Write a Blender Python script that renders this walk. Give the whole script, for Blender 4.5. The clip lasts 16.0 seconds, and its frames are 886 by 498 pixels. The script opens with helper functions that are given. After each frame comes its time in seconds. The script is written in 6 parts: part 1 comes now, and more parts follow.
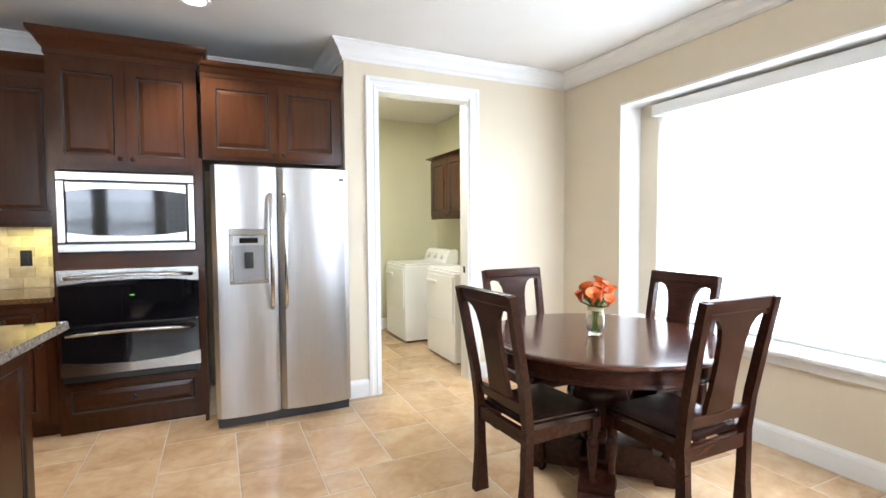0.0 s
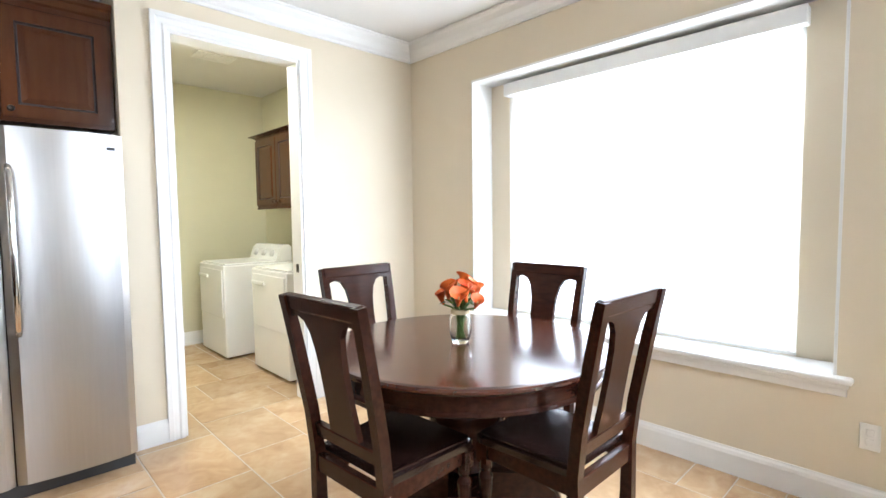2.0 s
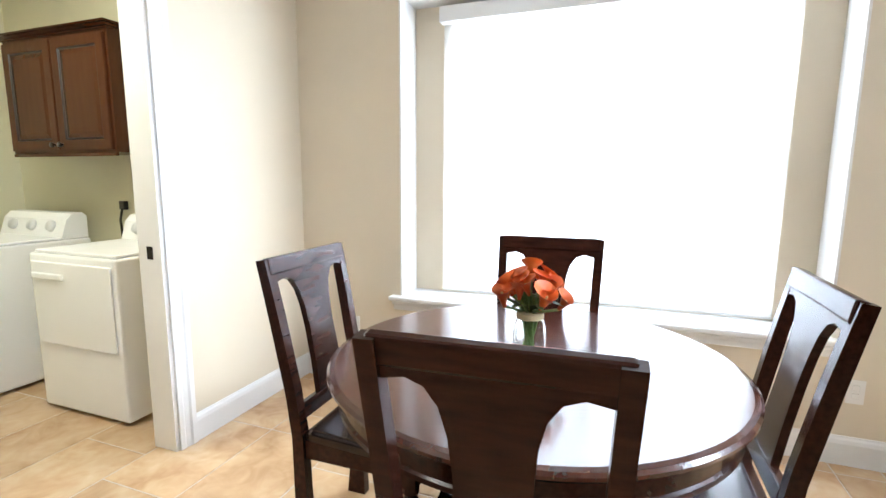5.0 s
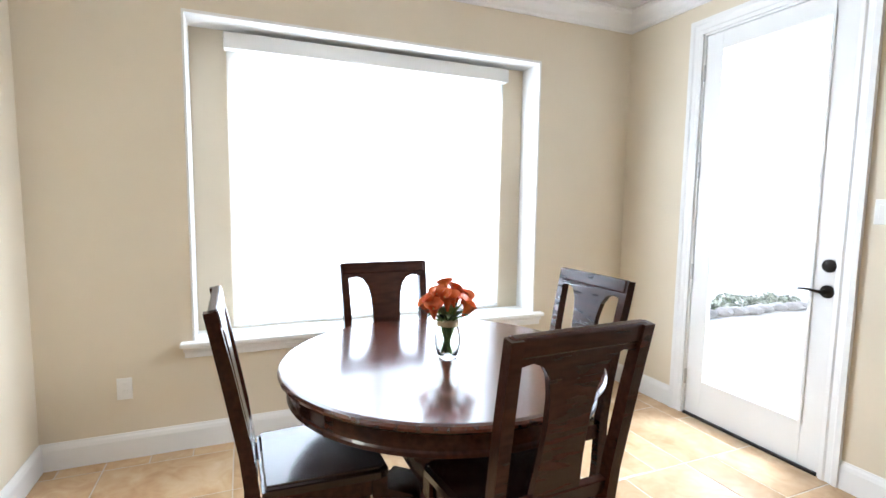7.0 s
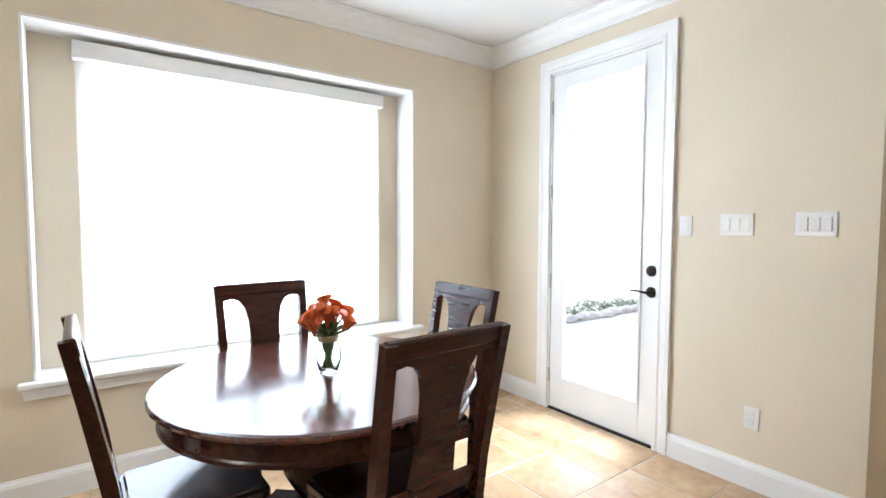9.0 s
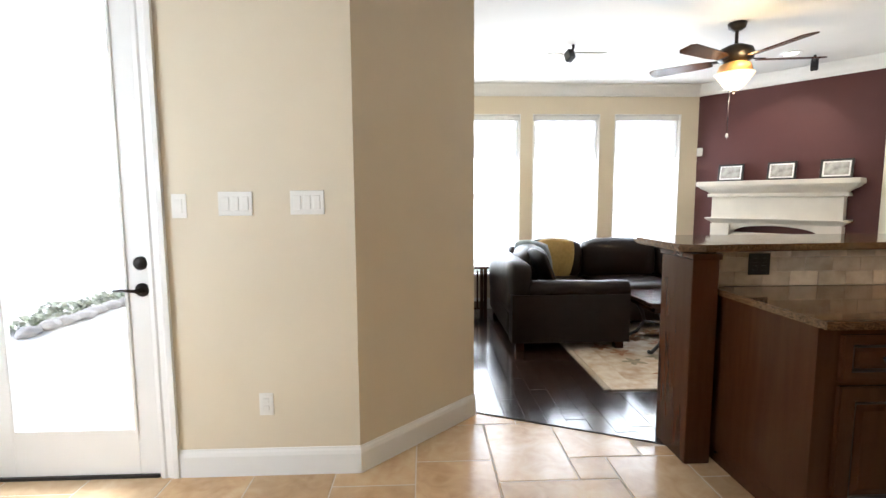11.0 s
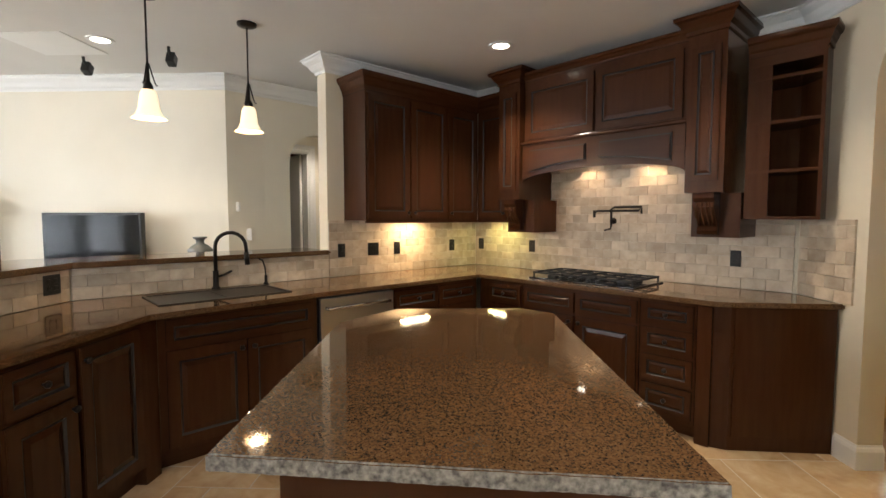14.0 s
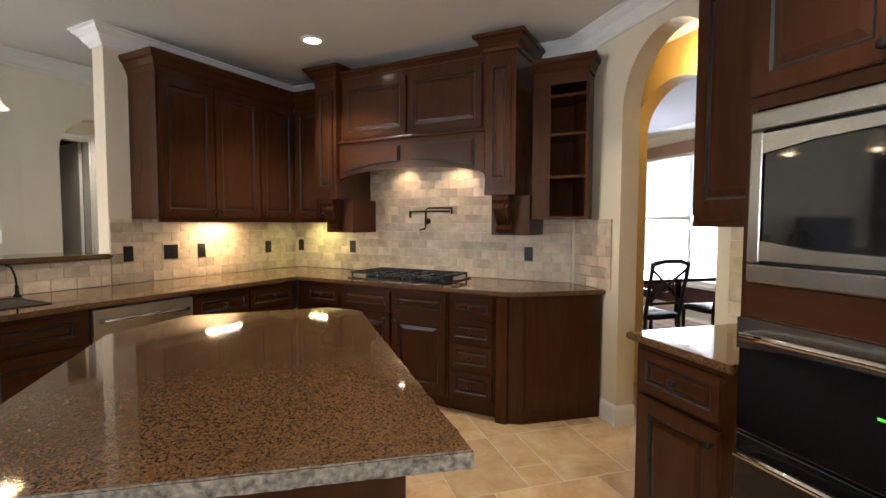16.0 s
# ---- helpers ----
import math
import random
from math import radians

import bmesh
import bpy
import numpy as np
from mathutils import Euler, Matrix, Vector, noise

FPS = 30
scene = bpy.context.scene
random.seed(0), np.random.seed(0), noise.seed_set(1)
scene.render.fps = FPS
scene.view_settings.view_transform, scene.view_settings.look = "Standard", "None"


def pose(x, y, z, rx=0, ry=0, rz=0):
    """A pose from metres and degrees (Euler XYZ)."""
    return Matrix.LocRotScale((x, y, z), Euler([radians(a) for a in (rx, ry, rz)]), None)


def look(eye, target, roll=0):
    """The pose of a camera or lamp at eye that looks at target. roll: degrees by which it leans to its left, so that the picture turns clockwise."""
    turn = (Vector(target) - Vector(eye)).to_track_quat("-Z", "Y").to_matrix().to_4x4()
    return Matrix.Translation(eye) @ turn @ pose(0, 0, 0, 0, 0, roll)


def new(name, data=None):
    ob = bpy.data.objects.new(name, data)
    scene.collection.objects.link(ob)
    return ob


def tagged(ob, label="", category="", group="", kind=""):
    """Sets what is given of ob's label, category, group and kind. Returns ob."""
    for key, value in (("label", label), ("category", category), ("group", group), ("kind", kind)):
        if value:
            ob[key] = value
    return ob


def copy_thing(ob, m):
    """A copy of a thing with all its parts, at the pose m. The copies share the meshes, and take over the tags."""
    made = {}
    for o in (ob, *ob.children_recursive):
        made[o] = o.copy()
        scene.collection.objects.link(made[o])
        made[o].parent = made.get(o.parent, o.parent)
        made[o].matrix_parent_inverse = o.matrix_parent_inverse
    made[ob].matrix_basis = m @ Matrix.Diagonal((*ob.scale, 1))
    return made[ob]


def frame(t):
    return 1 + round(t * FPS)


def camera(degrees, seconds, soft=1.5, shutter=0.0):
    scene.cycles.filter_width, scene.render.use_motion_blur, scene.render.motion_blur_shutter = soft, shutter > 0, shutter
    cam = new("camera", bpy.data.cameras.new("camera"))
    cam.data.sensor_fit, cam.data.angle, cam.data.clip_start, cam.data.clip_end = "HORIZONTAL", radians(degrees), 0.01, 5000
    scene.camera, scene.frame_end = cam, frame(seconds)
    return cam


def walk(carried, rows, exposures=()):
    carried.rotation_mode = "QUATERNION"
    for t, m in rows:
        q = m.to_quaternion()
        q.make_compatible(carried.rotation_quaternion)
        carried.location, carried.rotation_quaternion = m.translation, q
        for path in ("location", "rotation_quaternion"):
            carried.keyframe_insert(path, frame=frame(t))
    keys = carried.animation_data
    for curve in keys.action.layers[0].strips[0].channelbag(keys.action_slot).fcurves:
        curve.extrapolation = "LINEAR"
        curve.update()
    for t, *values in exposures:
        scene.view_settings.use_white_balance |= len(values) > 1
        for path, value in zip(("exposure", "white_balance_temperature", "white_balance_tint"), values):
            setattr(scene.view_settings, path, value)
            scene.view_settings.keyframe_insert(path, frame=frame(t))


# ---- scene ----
cam = camera(85.3, 16.0)
PATH = [
    (0, (1.18, 0.303, 1.351), (2.028, 2.112, 1.258), -0.4),
    (0.5, (1.385, 0.497, 1.332), (2.445, 2.191, 1.254), -0.8),
    (1, (1.469, 0.663, 1.328), (2.703, 2.234, 1.244), -0.9),
    (1.5, (1.455, 0.779, 1.335), (2.815, 2.242, 1.223), -0.8),
    (2, (1.498, 0.813, 1.313), (2.88, 2.253, 1.19), -0.7),
    (2.5, (1.492, 0.871, 1.311), (2.889, 2.294, 1.16), -0.3),
    (3, (1.516, 0.974, 1.349), (2.921, 2.382, 1.142), -0.3),
    (5.5, (1.58, 2.368, 1.314), (3.542, 2.627, 1.029), 0.7),
    (6, (1.514, 2.667, 1.338), (3.481, 2.421, 1.072), 0.9),
    (6.5, (1.437, 2.908, 1.348), (3.334, 2.316, 1.124), 1.1),
    (7, (1.313, 3.03, 1.373), (3.151, 2.266, 1.181), 0.8),
    (7.5, (1.272, 3.133, 1.38), (3.05, 2.23, 1.222), 0.2),
    (8, (1.235, 3.19, 1.377), (2.964, 2.193, 1.248), 0.0),
    (10.5, (1.179, 2.748, 1.373), (1.867, 0.879, 1.201), -0.2),
    (11, (1.404, 2.688, 1.383), (1.327, 0.700, 1.178), -0.3),
    (11.5, (1.441, 2.609, 1.364), (0.654, 0.781, 1.169), 0.0),
    (12, (1.414, 2.521, 1.363), (0.052, 1.072, 1.150), 0.7),
    (12.5, (1.357, 2.448, 1.376), (-0.379, 1.476, 1.177), 1.4),
    (13, (1.339, 2.438, 1.379), (-0.581, 1.901, 1.215), 1.7),
    (13.5, (1.350, 2.513, 1.395), (-0.628, 2.245, 1.262), 1.2),
    (14, (1.426, 2.596, 1.415), (-0.569, 2.520, 1.289), 0.0),
    (14.5, (1.437, 2.628, 1.417), (-0.559, 2.706, 1.309), -0.4),
    (15, (1.465, 2.669, 1.421), (-0.516, 2.923, 1.317), -0.4),
    (15.5, (1.484, 2.719, 1.412), (-0.468, 3.144, 1.303), 0.1),
    (16, (1.429, 2.764, 1.381), (-0.482, 3.347, 1.272), 0.2),
]
EXPOSURES = [(0.0, 0.50, 5600, 10), (8.5, 0.46, 5500, 10), (11.0, 0.40, 5850, 10), (12.0, 0.28, 6100, 10), (13.0, 0.16, 6150, 10), (16.0, 0.20, 6000, 10)]
walk(cam, [(t, look(eye, target, roll)) for t, eye, target, roll in PATH], EXPOSURES)

# ---- world and light ----
world = bpy.data.worlds.new("sky")
scene.world = world
world.use_nodes = True
wn = world.node_tree.nodes
sky = wn.new("ShaderNodeTexSky")
sky.sky_type, sky.sun_disc = "NISHITA", False
sky.sun_elevation, sky.sun_rotation = radians(50), radians(60)
wn["Background"].inputs["Strength"].default_value = 0.15
world.node_tree.links.new(sky.outputs[0], wn["Background"].inputs["Color"])


def lamp(name, kind, energy, m, color=(1, 1, 1), size=0.1, size_y=None, angle=None):
    data = bpy.data.lights.new(name, kind)
    data.energy, data.color = energy, color
    if kind == "AREA":
        data.size = size
        if size_y:
            data.shape, data.size_y = "RECTANGLE", size_y
    elif kind == "SUN":
        data.angle = angle or radians(0.5)
    else:
        data.shadow_soft_size = size
    if kind == "SPOT":
        data.spot_size, data.spot_blend = angle or radians(100), 0.6
    ob = new(name, data)
    ob.matrix_world = m
    return ob


lamp("sun", "SUN", 2.5, look((-12, -3, 16), (0, 0, 0)), (1, 0.95, 0.87), angle=radians(0.5))
# daylight entering at the openings
DAY = (0.93, 0.97, 1.0)
lamp("daylight_breakfast", "AREA", 55, look((4.50, 2.18, 1.45), (0, 2.18, 0.9)), DAY, 1.7, 1.6)
lamp("daylight_patio_door", "AREA", 95, look((3.11, -0.55, 2.45), (3.11, 1.8, 0.2)), DAY, 0.7, 0.5)
for lx in (0.63, -0.36, -1.38):
    lamp("daylight_living", "AREA", 35, look((lx, -3.42, 1.45), (lx, 0, 0.8)), DAY, 0.75, 1.7)
lamp("daylight_dining", "AREA", 60, look((-4.66, 8.25, 1.5), (-2.5, 5, 1.0)), DAY, 1.3, 1.5)


# ---- materials ----
def material(name, color, rough=0.5, metal=0.0, var=0.0, scale=8.0, color2=None, bump=0.0, bump_scale=60.0, stretch=(1, 1, 1), coat=0.0, per_object=0.0, spec=0.5, detail=5.0):
    m = bpy.data.materials.new(name)
    m.use_nodes = True
    nt = m.node_tree
    n, l = nt.nodes, nt.links
    b = n["Principled BSDF"]
    b.inputs["Base Color"].default_value = (*color, 1)
    b.inputs["Roughness"].default_value = rough
    b.inputs["Metallic"].default_value = metal
    b.inputs["Coat Weight"].default_value = coat
    b.inputs["Coat Roughness"].default_value = 0.12
    b.inputs["Specular IOR Level"].default_value = spec
    tc = n.new("ShaderNodeTexCoord")
    mp = n.new("ShaderNodeMapping")
    mp.inputs["Scale"].default_value = stretch
    l.new(tc.outputs["Object"], mp.inputs["Vector"])
    vec = mp.outputs[0]
    if per_object:
        oi = n.new("ShaderNodeObjectInfo")
        add = n.new("ShaderNodeVectorMath")
        add.operation = "ADD"
        mul = n.new("ShaderNodeVectorMath")
        mul.operation = "SCALE"
        mul.inputs[0].default_value = (37, 19, 11)
        l.new(oi.outputs["Random"], mul.inputs["Scale"])
        l.new(mp.outputs[0], add.inputs[0])
        l.new(mul.outputs[0], add.inputs[1])
        vec = add.outputs[0]
    out = None
    if var or color2:
        t1 = n.new("ShaderNodeTexNoise")
        t1.inputs["Scale"].default_value, t1.inputs["Detail"].default_value = scale, detail
        l.new(vec, t1.inputs["Vector"])
        mx = n.new("ShaderNodeMix")
        mx.data_type = "RGBA"
        c2 = color2 or tuple(max(0, c * (1 - var)) for c in color)
        mx.inputs[6].default_value, mx.inputs[7].default_value = (*c2, 1), (*color, 1)
        rmp = n.new("ShaderNodeMapRange")
        rmp.inputs[1].default_value, rmp.inputs[2].default_value = 0.3, 0.7
        l.new(t1.outputs[0], rmp.inputs[0])
        l.new(rmp.outputs[0], mx.inputs[0])
        out = mx.outputs[2]
    if per_object:
        hv = n.new("ShaderNodeHueSaturation")
        rg = n.new("ShaderNodeMapRange")
        rg.inputs[3].default_value, rg.inputs[4].default_value = 1 - per_object, 1 + per_object
        l.new(oi.outputs["Random"], rg.inputs[0])
        l.new(rg.outputs[0], hv.inputs["Value"])
        if out:
            l.new(out, hv.inputs["Color"])
        else:
            hv.inputs["Color"].default_value = (*color, 1)
        out = hv.outputs[0]
    if out:
        l.new(out, b.inputs["Base Color"])
    if bump:
        t2 = n.new("ShaderNodeTexNoise")
        t2.inputs["Scale"].default_value, t2.inputs["Detail"].default_value = bump_scale, 4
        l.new(vec, t2.inputs["Vector"])
        bp = n.new("ShaderNodeBump")
        bp.inputs["Strength"].default_value, bp.inputs["Distance"].default_value = bump, 0.004
        l.new(t2.outputs[0], bp.inputs["Height"])
        l.new(bp.outputs[0], b.inputs["Normal"])
        rr = n.new("ShaderNodeMapRange")
        rr.inputs[3].default_value, rr.inputs[4].default_value = max(0, rough - 0.06), rough + 0.08
        l.new(t2.outputs[0], rr.inputs[0])
        l.new(rr.outputs[0], b.inputs["Roughness"])
    return m


def glow(name, color, strength):
    m = bpy.data.materials.new(name)
    m.use_nodes = True
    b = m.node_tree.nodes["Principled BSDF"]
    b.inputs["Base Color"].default_value = (*color, 1)
    b.inputs["Emission Color"].default_value = (*color, 1)
    b.inputs["Emission Strength"].default_value = strength
    return m


def glass_mat(name, color=(1, 1, 1), rough=0.0, ior=1.45):
    m = bpy.data.materials.new(name)
    m.use_nodes = True
    b = m.node_tree.nodes["Principled BSDF"]
    b.inputs["Base Color"].default_value = (*color, 1)
    b.inputs["Roughness"].default_value = rough
    b.inputs["IOR"].default_value = ior
    b.inputs["Transmission Weight"].default_value = 1
    return m


def granite_mat():
    m = material("granite", (0.10, 0.06, 0.035), 0.05, spec=0.42)
    n, l = m.node_tree.nodes, m.node_tree.links
    b = n["Principled BSDF"]
    tc = n.new("ShaderNodeTexCoord")
    v = n.new("ShaderNodeTexVoronoi")
    v.inputs["Scale"].default_value = 240
    v2 = n.new("ShaderNodeTexNoise")
    v2.inputs["Scale"].default_value, v2.inputs["Detail"].default_value = 110, 5
    v3 = n.new("ShaderNodeTexNoise")
    v3.inputs["Scale"].default_value = 3
    for t in (v, v2, v3):
        l.new(tc.outputs["Object"], t.inputs["Vector"])
    r = n.new("ShaderNodeValToRGB")
    e = r.color_ramp.elements
    e[0].position, e[0].color = 0.0, (0.024, 0.015, 0.010, 1)
    e[1].position, e[1].color = 1.0, (0.19, 0.125, 0.075, 1)
    for p, c in ((0.3, (0.056, 0.030, 0.015)), (0.5, (0.118, 0.061, 0.026)), (0.72, (0.165, 0.090, 0.040))):
        k = e.new(p)
        k.color = (*c, 1)
    sep = n.new("ShaderNodeSeparateColor")
    l.new(v.outputs["Color"], sep.inputs[0])
    mixv = n.new("ShaderNodeMix")
    mixv.inputs[0].default_value = 0.5
    l.new(sep.outputs[0], mixv.inputs[2])
    l.new(v2.outputs[0], mixv.inputs[3])
    l.new(mixv.outputs[0], r.inputs[0])
    hv = n.new("ShaderNodeHueSaturation")
    mr = n.new("ShaderNodeMapRange")
    mr.inputs[3].default_value, mr.inputs[4].default_value = 0.85, 1.2
    l.new(v3.outputs[0], mr.inputs[0])
    l.new(mr.outputs[0], hv.inputs["Value"])
    l.new(r.outputs[0], hv.inputs["Color"])
    l.new(hv.outputs[0], b.inputs["Base Color"])
    return m


def tile_mat():
    """Honed travertine: soft clouds, drifting veins and a slightly uneven polish, each tile its own."""
    m = material("travertine_floor_tile", (0.55, 0.42, 0.27), 0.22, spec=0.35, bump=0.012, bump_scale=6, per_object=0.12)
    n, l = m.node_tree.nodes, m.node_tree.links
    hv = next(q for q in n if q.bl_idname == "ShaderNodeHueSaturation")
    vec = next(q for q in n if q.bl_idname == "ShaderNodeVectorMath" and q.operation == "ADD").outputs[0]
    cloud = n.new("ShaderNodeTexNoise")
    cloud.inputs["Scale"].default_value, cloud.inputs["Detail"].default_value = 2.6, 3.0
    cloud.inputs["Roughness"].default_value, cloud.inputs["Distortion"].default_value = 0.55, 0.8
    vein = n.new("ShaderNodeTexNoise")
    vein.inputs["Scale"].default_value, vein.inputs["Detail"].default_value, vein.inputs["Distortion"].default_value = 7.0, 5.0, 2.2
    l.new(vec, cloud.inputs["Vector"])
    l.new(vec, vein.inputs["Vector"])
    mixv = n.new("ShaderNodeMix")
    mixv.inputs[0].default_value = 0.32
    l.new(cloud.outputs[0], mixv.inputs[2])
    l.new(vein.outputs[0], mixv.inputs[3])
    r = n.new("ShaderNodeValToRGB")
    e = r.color_ramp.elements
    e[0].position, e[0].color = 0.30, (0.37, 0.225, 0.110, 1)
    e[1].position, e[1].color = 0.72, (0.62, 0.475, 0.305, 1)
    k = e.new(0.50)
    k.color = (0.51, 0.35, 0.195, 1)
    l.new(mixv.outputs[0], r.inputs[0])
    l.new(r.outputs[0], hv.inputs["Color"])
    return m


WALL = material("beige_wall_paint", (0.70, 0.615, 0.465), 0.6, var=0.04, scale=2.5, bump=0.10, bump_scale=160)
CREAM = material("cream_wall_paint", (0.80, 0.74, 0.615), 0.6, var=0.04, scale=2.5, bump=0.10, bump_scale=160)
WALL_RED = material("burgundy_wall_paint", (0.078, 0.0165, 0.014), 0.6, var=0.10, scale=3, bump=0.08, bump_scale=160)
WALL_GREEN = material("pale_olive_wall_paint", (0.60, 0.57, 0.40), 0.6, var=0.04, scale=3, bump=0.08, bump_scale=160)
WALL_MAUVE = material("mauve_wall_paint", (0.42, 0.30, 0.24), 0.6, var=0.05, scale=3, bump=0.08, bump_scale=160)
WALL_GOLD = material("ochre_wall_paint", (0.62, 0.42, 0.14), 0.6, var=0.05, scale=3, bump=0.08, bump_scale=160)
CEIL = material("ceiling_paint", (0.72, 0.70, 0.66), 0.7, var=0.03, scale=3, bump=0.10, bump_scale=90)
TRIM = material("white_trim_paint", (0.80, 0.79, 0.76), 0.35, var=0.03, scale=5)
WOOD = material("dark_cherry_wood", (0.057, 0.0205, 0.0080), 0.22, scale=5, color2=(0.044, 0.0145, 0.0052), stretch=(6, 6, 0.6), coat=0.12, per_object=0.10, spec=0.16)
WOOD_H = material("dark_cherry_wood_horizontal", (0.057, 0.0205, 0.0080), 0.22, scale=5, color2=(0.044, 0.0145, 0.0052), stretch=(0.6, 6, 6), coat=0.12, per_object=0.10, spec=0.16)
GLAZE = material("dark_glazed_groove", (0.012, 0.0055, 0.0035), 0.45, var=0.3, scale=12)
TABLEWOOD = material("dark_mahogany", (0.036, 0.0120, 0.0062), 0.22, scale=6, color2=(0.021, 0.0066, 0.0040), stretch=(1.5, 8, 8), coat=0.05, per_object=0.1, spec=0.22)
POLISHED = material("polished_mahogany", (0.070, 0.019, 0.009), 0.20, scale=5, color2=(0.038, 0.011, 0.006), stretch=(1, 7, 7), coat=0.5)
GRANITE = granite_mat()
GRANITE_EDGE = material("chiselled_granite_edge", (0.30, 0.27, 0.22), 0.6, scale=70, color2=(0.045, 0.035, 0.028), bump=0.5, bump_scale=90, detail=6)
STEEL = material("brushed_stainless_steel", (0.50, 0.49, 0.475), 0.30, 1.0, var=0.05, scale=6, stretch=(12, 12, 0.5))
STEEL_H = material("brushed_steel_trim", (0.43, 0.415, 0.39), 0.22, 1.0, var=0.06, scale=4, stretch=(0.6, 40, 40))
CHROME = material("polished_steel", (0.70, 0.68, 0.65), 0.10, 1.0)
BRONZE = material("oil_rubbed_bronze", (0.030, 0.024, 0.020), 0.32, 0.7, var=0.3, scale=20)
BLACK = material("black_plastic", (0.010, 0.010, 0.010), 0.3)
BLACKGLASS = material("black_glass", (0.006, 0.006, 0.007), 0.05, spec=0.6)
IRON = material("cast_iron", (0.020, 0.020, 0.021), 0.55, 0.3, bump=0.2, bump_scale=200)
APPLIANCE = material("white_enamel", (0.80, 0.80, 0.78), 0.22, var=0.02, scale=4)
PLASTIC = material("white_plastic", (0.78, 0.76, 0.71), 0.3)
LEATHER = material("dark_brown_leather", (0.012, 0.0062, 0.0047), 0.34, var=0.4, scale=5, bump=0.20, bump_scale=18, spec=0.20)
SEATWOOD = material("polished_dark_seat_wood", (0.022, 0.0085, 0.0055), 0.20, scale=5, color2=(0.012, 0.005, 0.004), stretch=(7, 1, 7), coat=0.3, spec=0.4)
GOLDFAB = material("gold_fabric", (0.42, 0.29, 0.10), 0.8, var=0.2, scale=30, bump=0.3, bump_scale=200)
GREYFAB = material("blue_grey_fabric", (0.26, 0.30, 0.34), 0.8, var=0.2, scale=30, bump=0.3, bump_scale=200)
STONE = material("cast_stone", (0.62, 0.57, 0.48), 0.6, var=0.08, scale=6, bump=0.15, bump_scale=80)
FIREBOX = material("black_firebox", (0.012, 0.011, 0.010), 0.8, var=0.3, scale=12)
TILE = tile_mat()
TVGLASS = material("glossy_dark_screen", (0.005, 0.005, 0.006), 0.10, spec=0.25)
GROUT = material("cream_grout", (0.55, 0.46, 0.345), 0.8, var=0.15, scale=30)
SPLASH = material("tumbled_travertine", (0.62, 0.52, 0.39), 0.5, scale=11, color2=(0.43, 0.325, 0.22), bump=0.25, bump_scale=70, per_object=0.20, detail=8)
PLANK = material("dark_hand_scraped_oak", (0.036, 0.018, 0.012), 0.15, scale=5, color2=(0.014, 0.008, 0.006), stretch=(14, 1, 1), bump=0.05, bump_scale=9, coat=0.35, per_object=0.25)
SHADE = material("white_roller_shade", (0.82, 0.82, 0.80), 0.8, var=0.03, scale=60)
LAMPGLASS = glow("frosted_lamp_glass", (1.0, 0.76, 0.50), 0.95)
BULB = glow("lit_downlight", (1.0, 0.86, 0.66), 14)
WHITEOUT = glow("bright_sky_backdrop", (0.96, 0.98, 1.0), 4.0)


def shade_mat():
    m = bpy.data.materials.new("sheer_white_shade")
    m.use_nodes = True
    n, l = m.node_tree.nodes, m.node_tree.links
    n.remove(n["Principled BSDF"])
    tr, tl, df = n.new("ShaderNodeBsdfTransparent"), n.new("ShaderNodeBsdfTranslucent"), n.new("ShaderNodeBsdfDiffuse")
    tl.inputs[0].default_value = df.inputs[0].default_value = (0.9, 0.9, 0.88, 1)
    a, b = n.new("ShaderNodeMixShader"), n.new("ShaderNodeMixShader")
    a.inputs[0].default_value, b.inputs[0].default_value = 0.25, 0.45
    l.new(tl.outputs[0], a.inputs[1])
    l.new(df.outputs[0], a.inputs[2])
    l.new(a.outputs[0], b.inputs[1])
    l.new(tr.outputs[0], b.inputs[2])
    l.new(b.outputs[0], n["Material Output"].inputs[0])
    return m


SHEER = shade_mat()
GLASS = glass_mat("clear_glass")
PATIO = material("pale_concrete", (0.55, 0.53, 0.50), 0.8, var=0.12, scale=4, bump=0.2, bump_scale=40)
LEAF = material("green_leaf", (0.09, 0.15, 0.045), 0.6, var=0.4, scale=14)
STEM = material("green_stem", (0.18, 0.28, 0.07), 0.5, var=0.3, scale=30)
PETAL = material("orange_petal", (0.72, 0.17, 0.022), 0.5, scale=9, color2=(0.55, 0.07, 0.012), bump=0.1, bump_scale=40, per_object=0.2)


# ---- building blocks ----
def part(name, bm, mat, parent=None, label="", m=None, smooth=False):
    me = bpy.data.meshes.new(name)
    bmesh.ops.recalc_face_normals(bm, faces=bm.faces[:])
    if smooth:
        for f in bm.faces:
            f.smooth = True
    bm.to_mesh(me)
    bm.free()
    me.materials.append(mat)
    if any(p.material_index for p in me.polygons):
        me.materials.append(GLAZE)
    ob = new(name, me)
    if parent is not None:
        ob.parent = parent
    if m is not None:
        ob.matrix_local = m
    if label:
        tagged(ob, label)
    return ob


def box(bm, x0, x1, y0, y1, z0, z1, bevel=0.0, seg=2):
    r = bmesh.ops.create_cube(bm, size=1)
    bmesh.ops.scale(bm, vec=(x1 - x0, y1 - y0, z1 - z0), verts=r["verts"])
    bmesh.ops.translate(bm, vec=((x0 + x1) / 2, (y0 + y1) / 2, (z0 + z1) / 2), verts=r["verts"])
    if bevel:
        es = {e for v in r["verts"] for e in v.link_edges}
        bmesh.ops.bevel(bm, geom=list(es), offset=bevel, segments=seg, affect="EDGES", profile=0.5)
    return bm


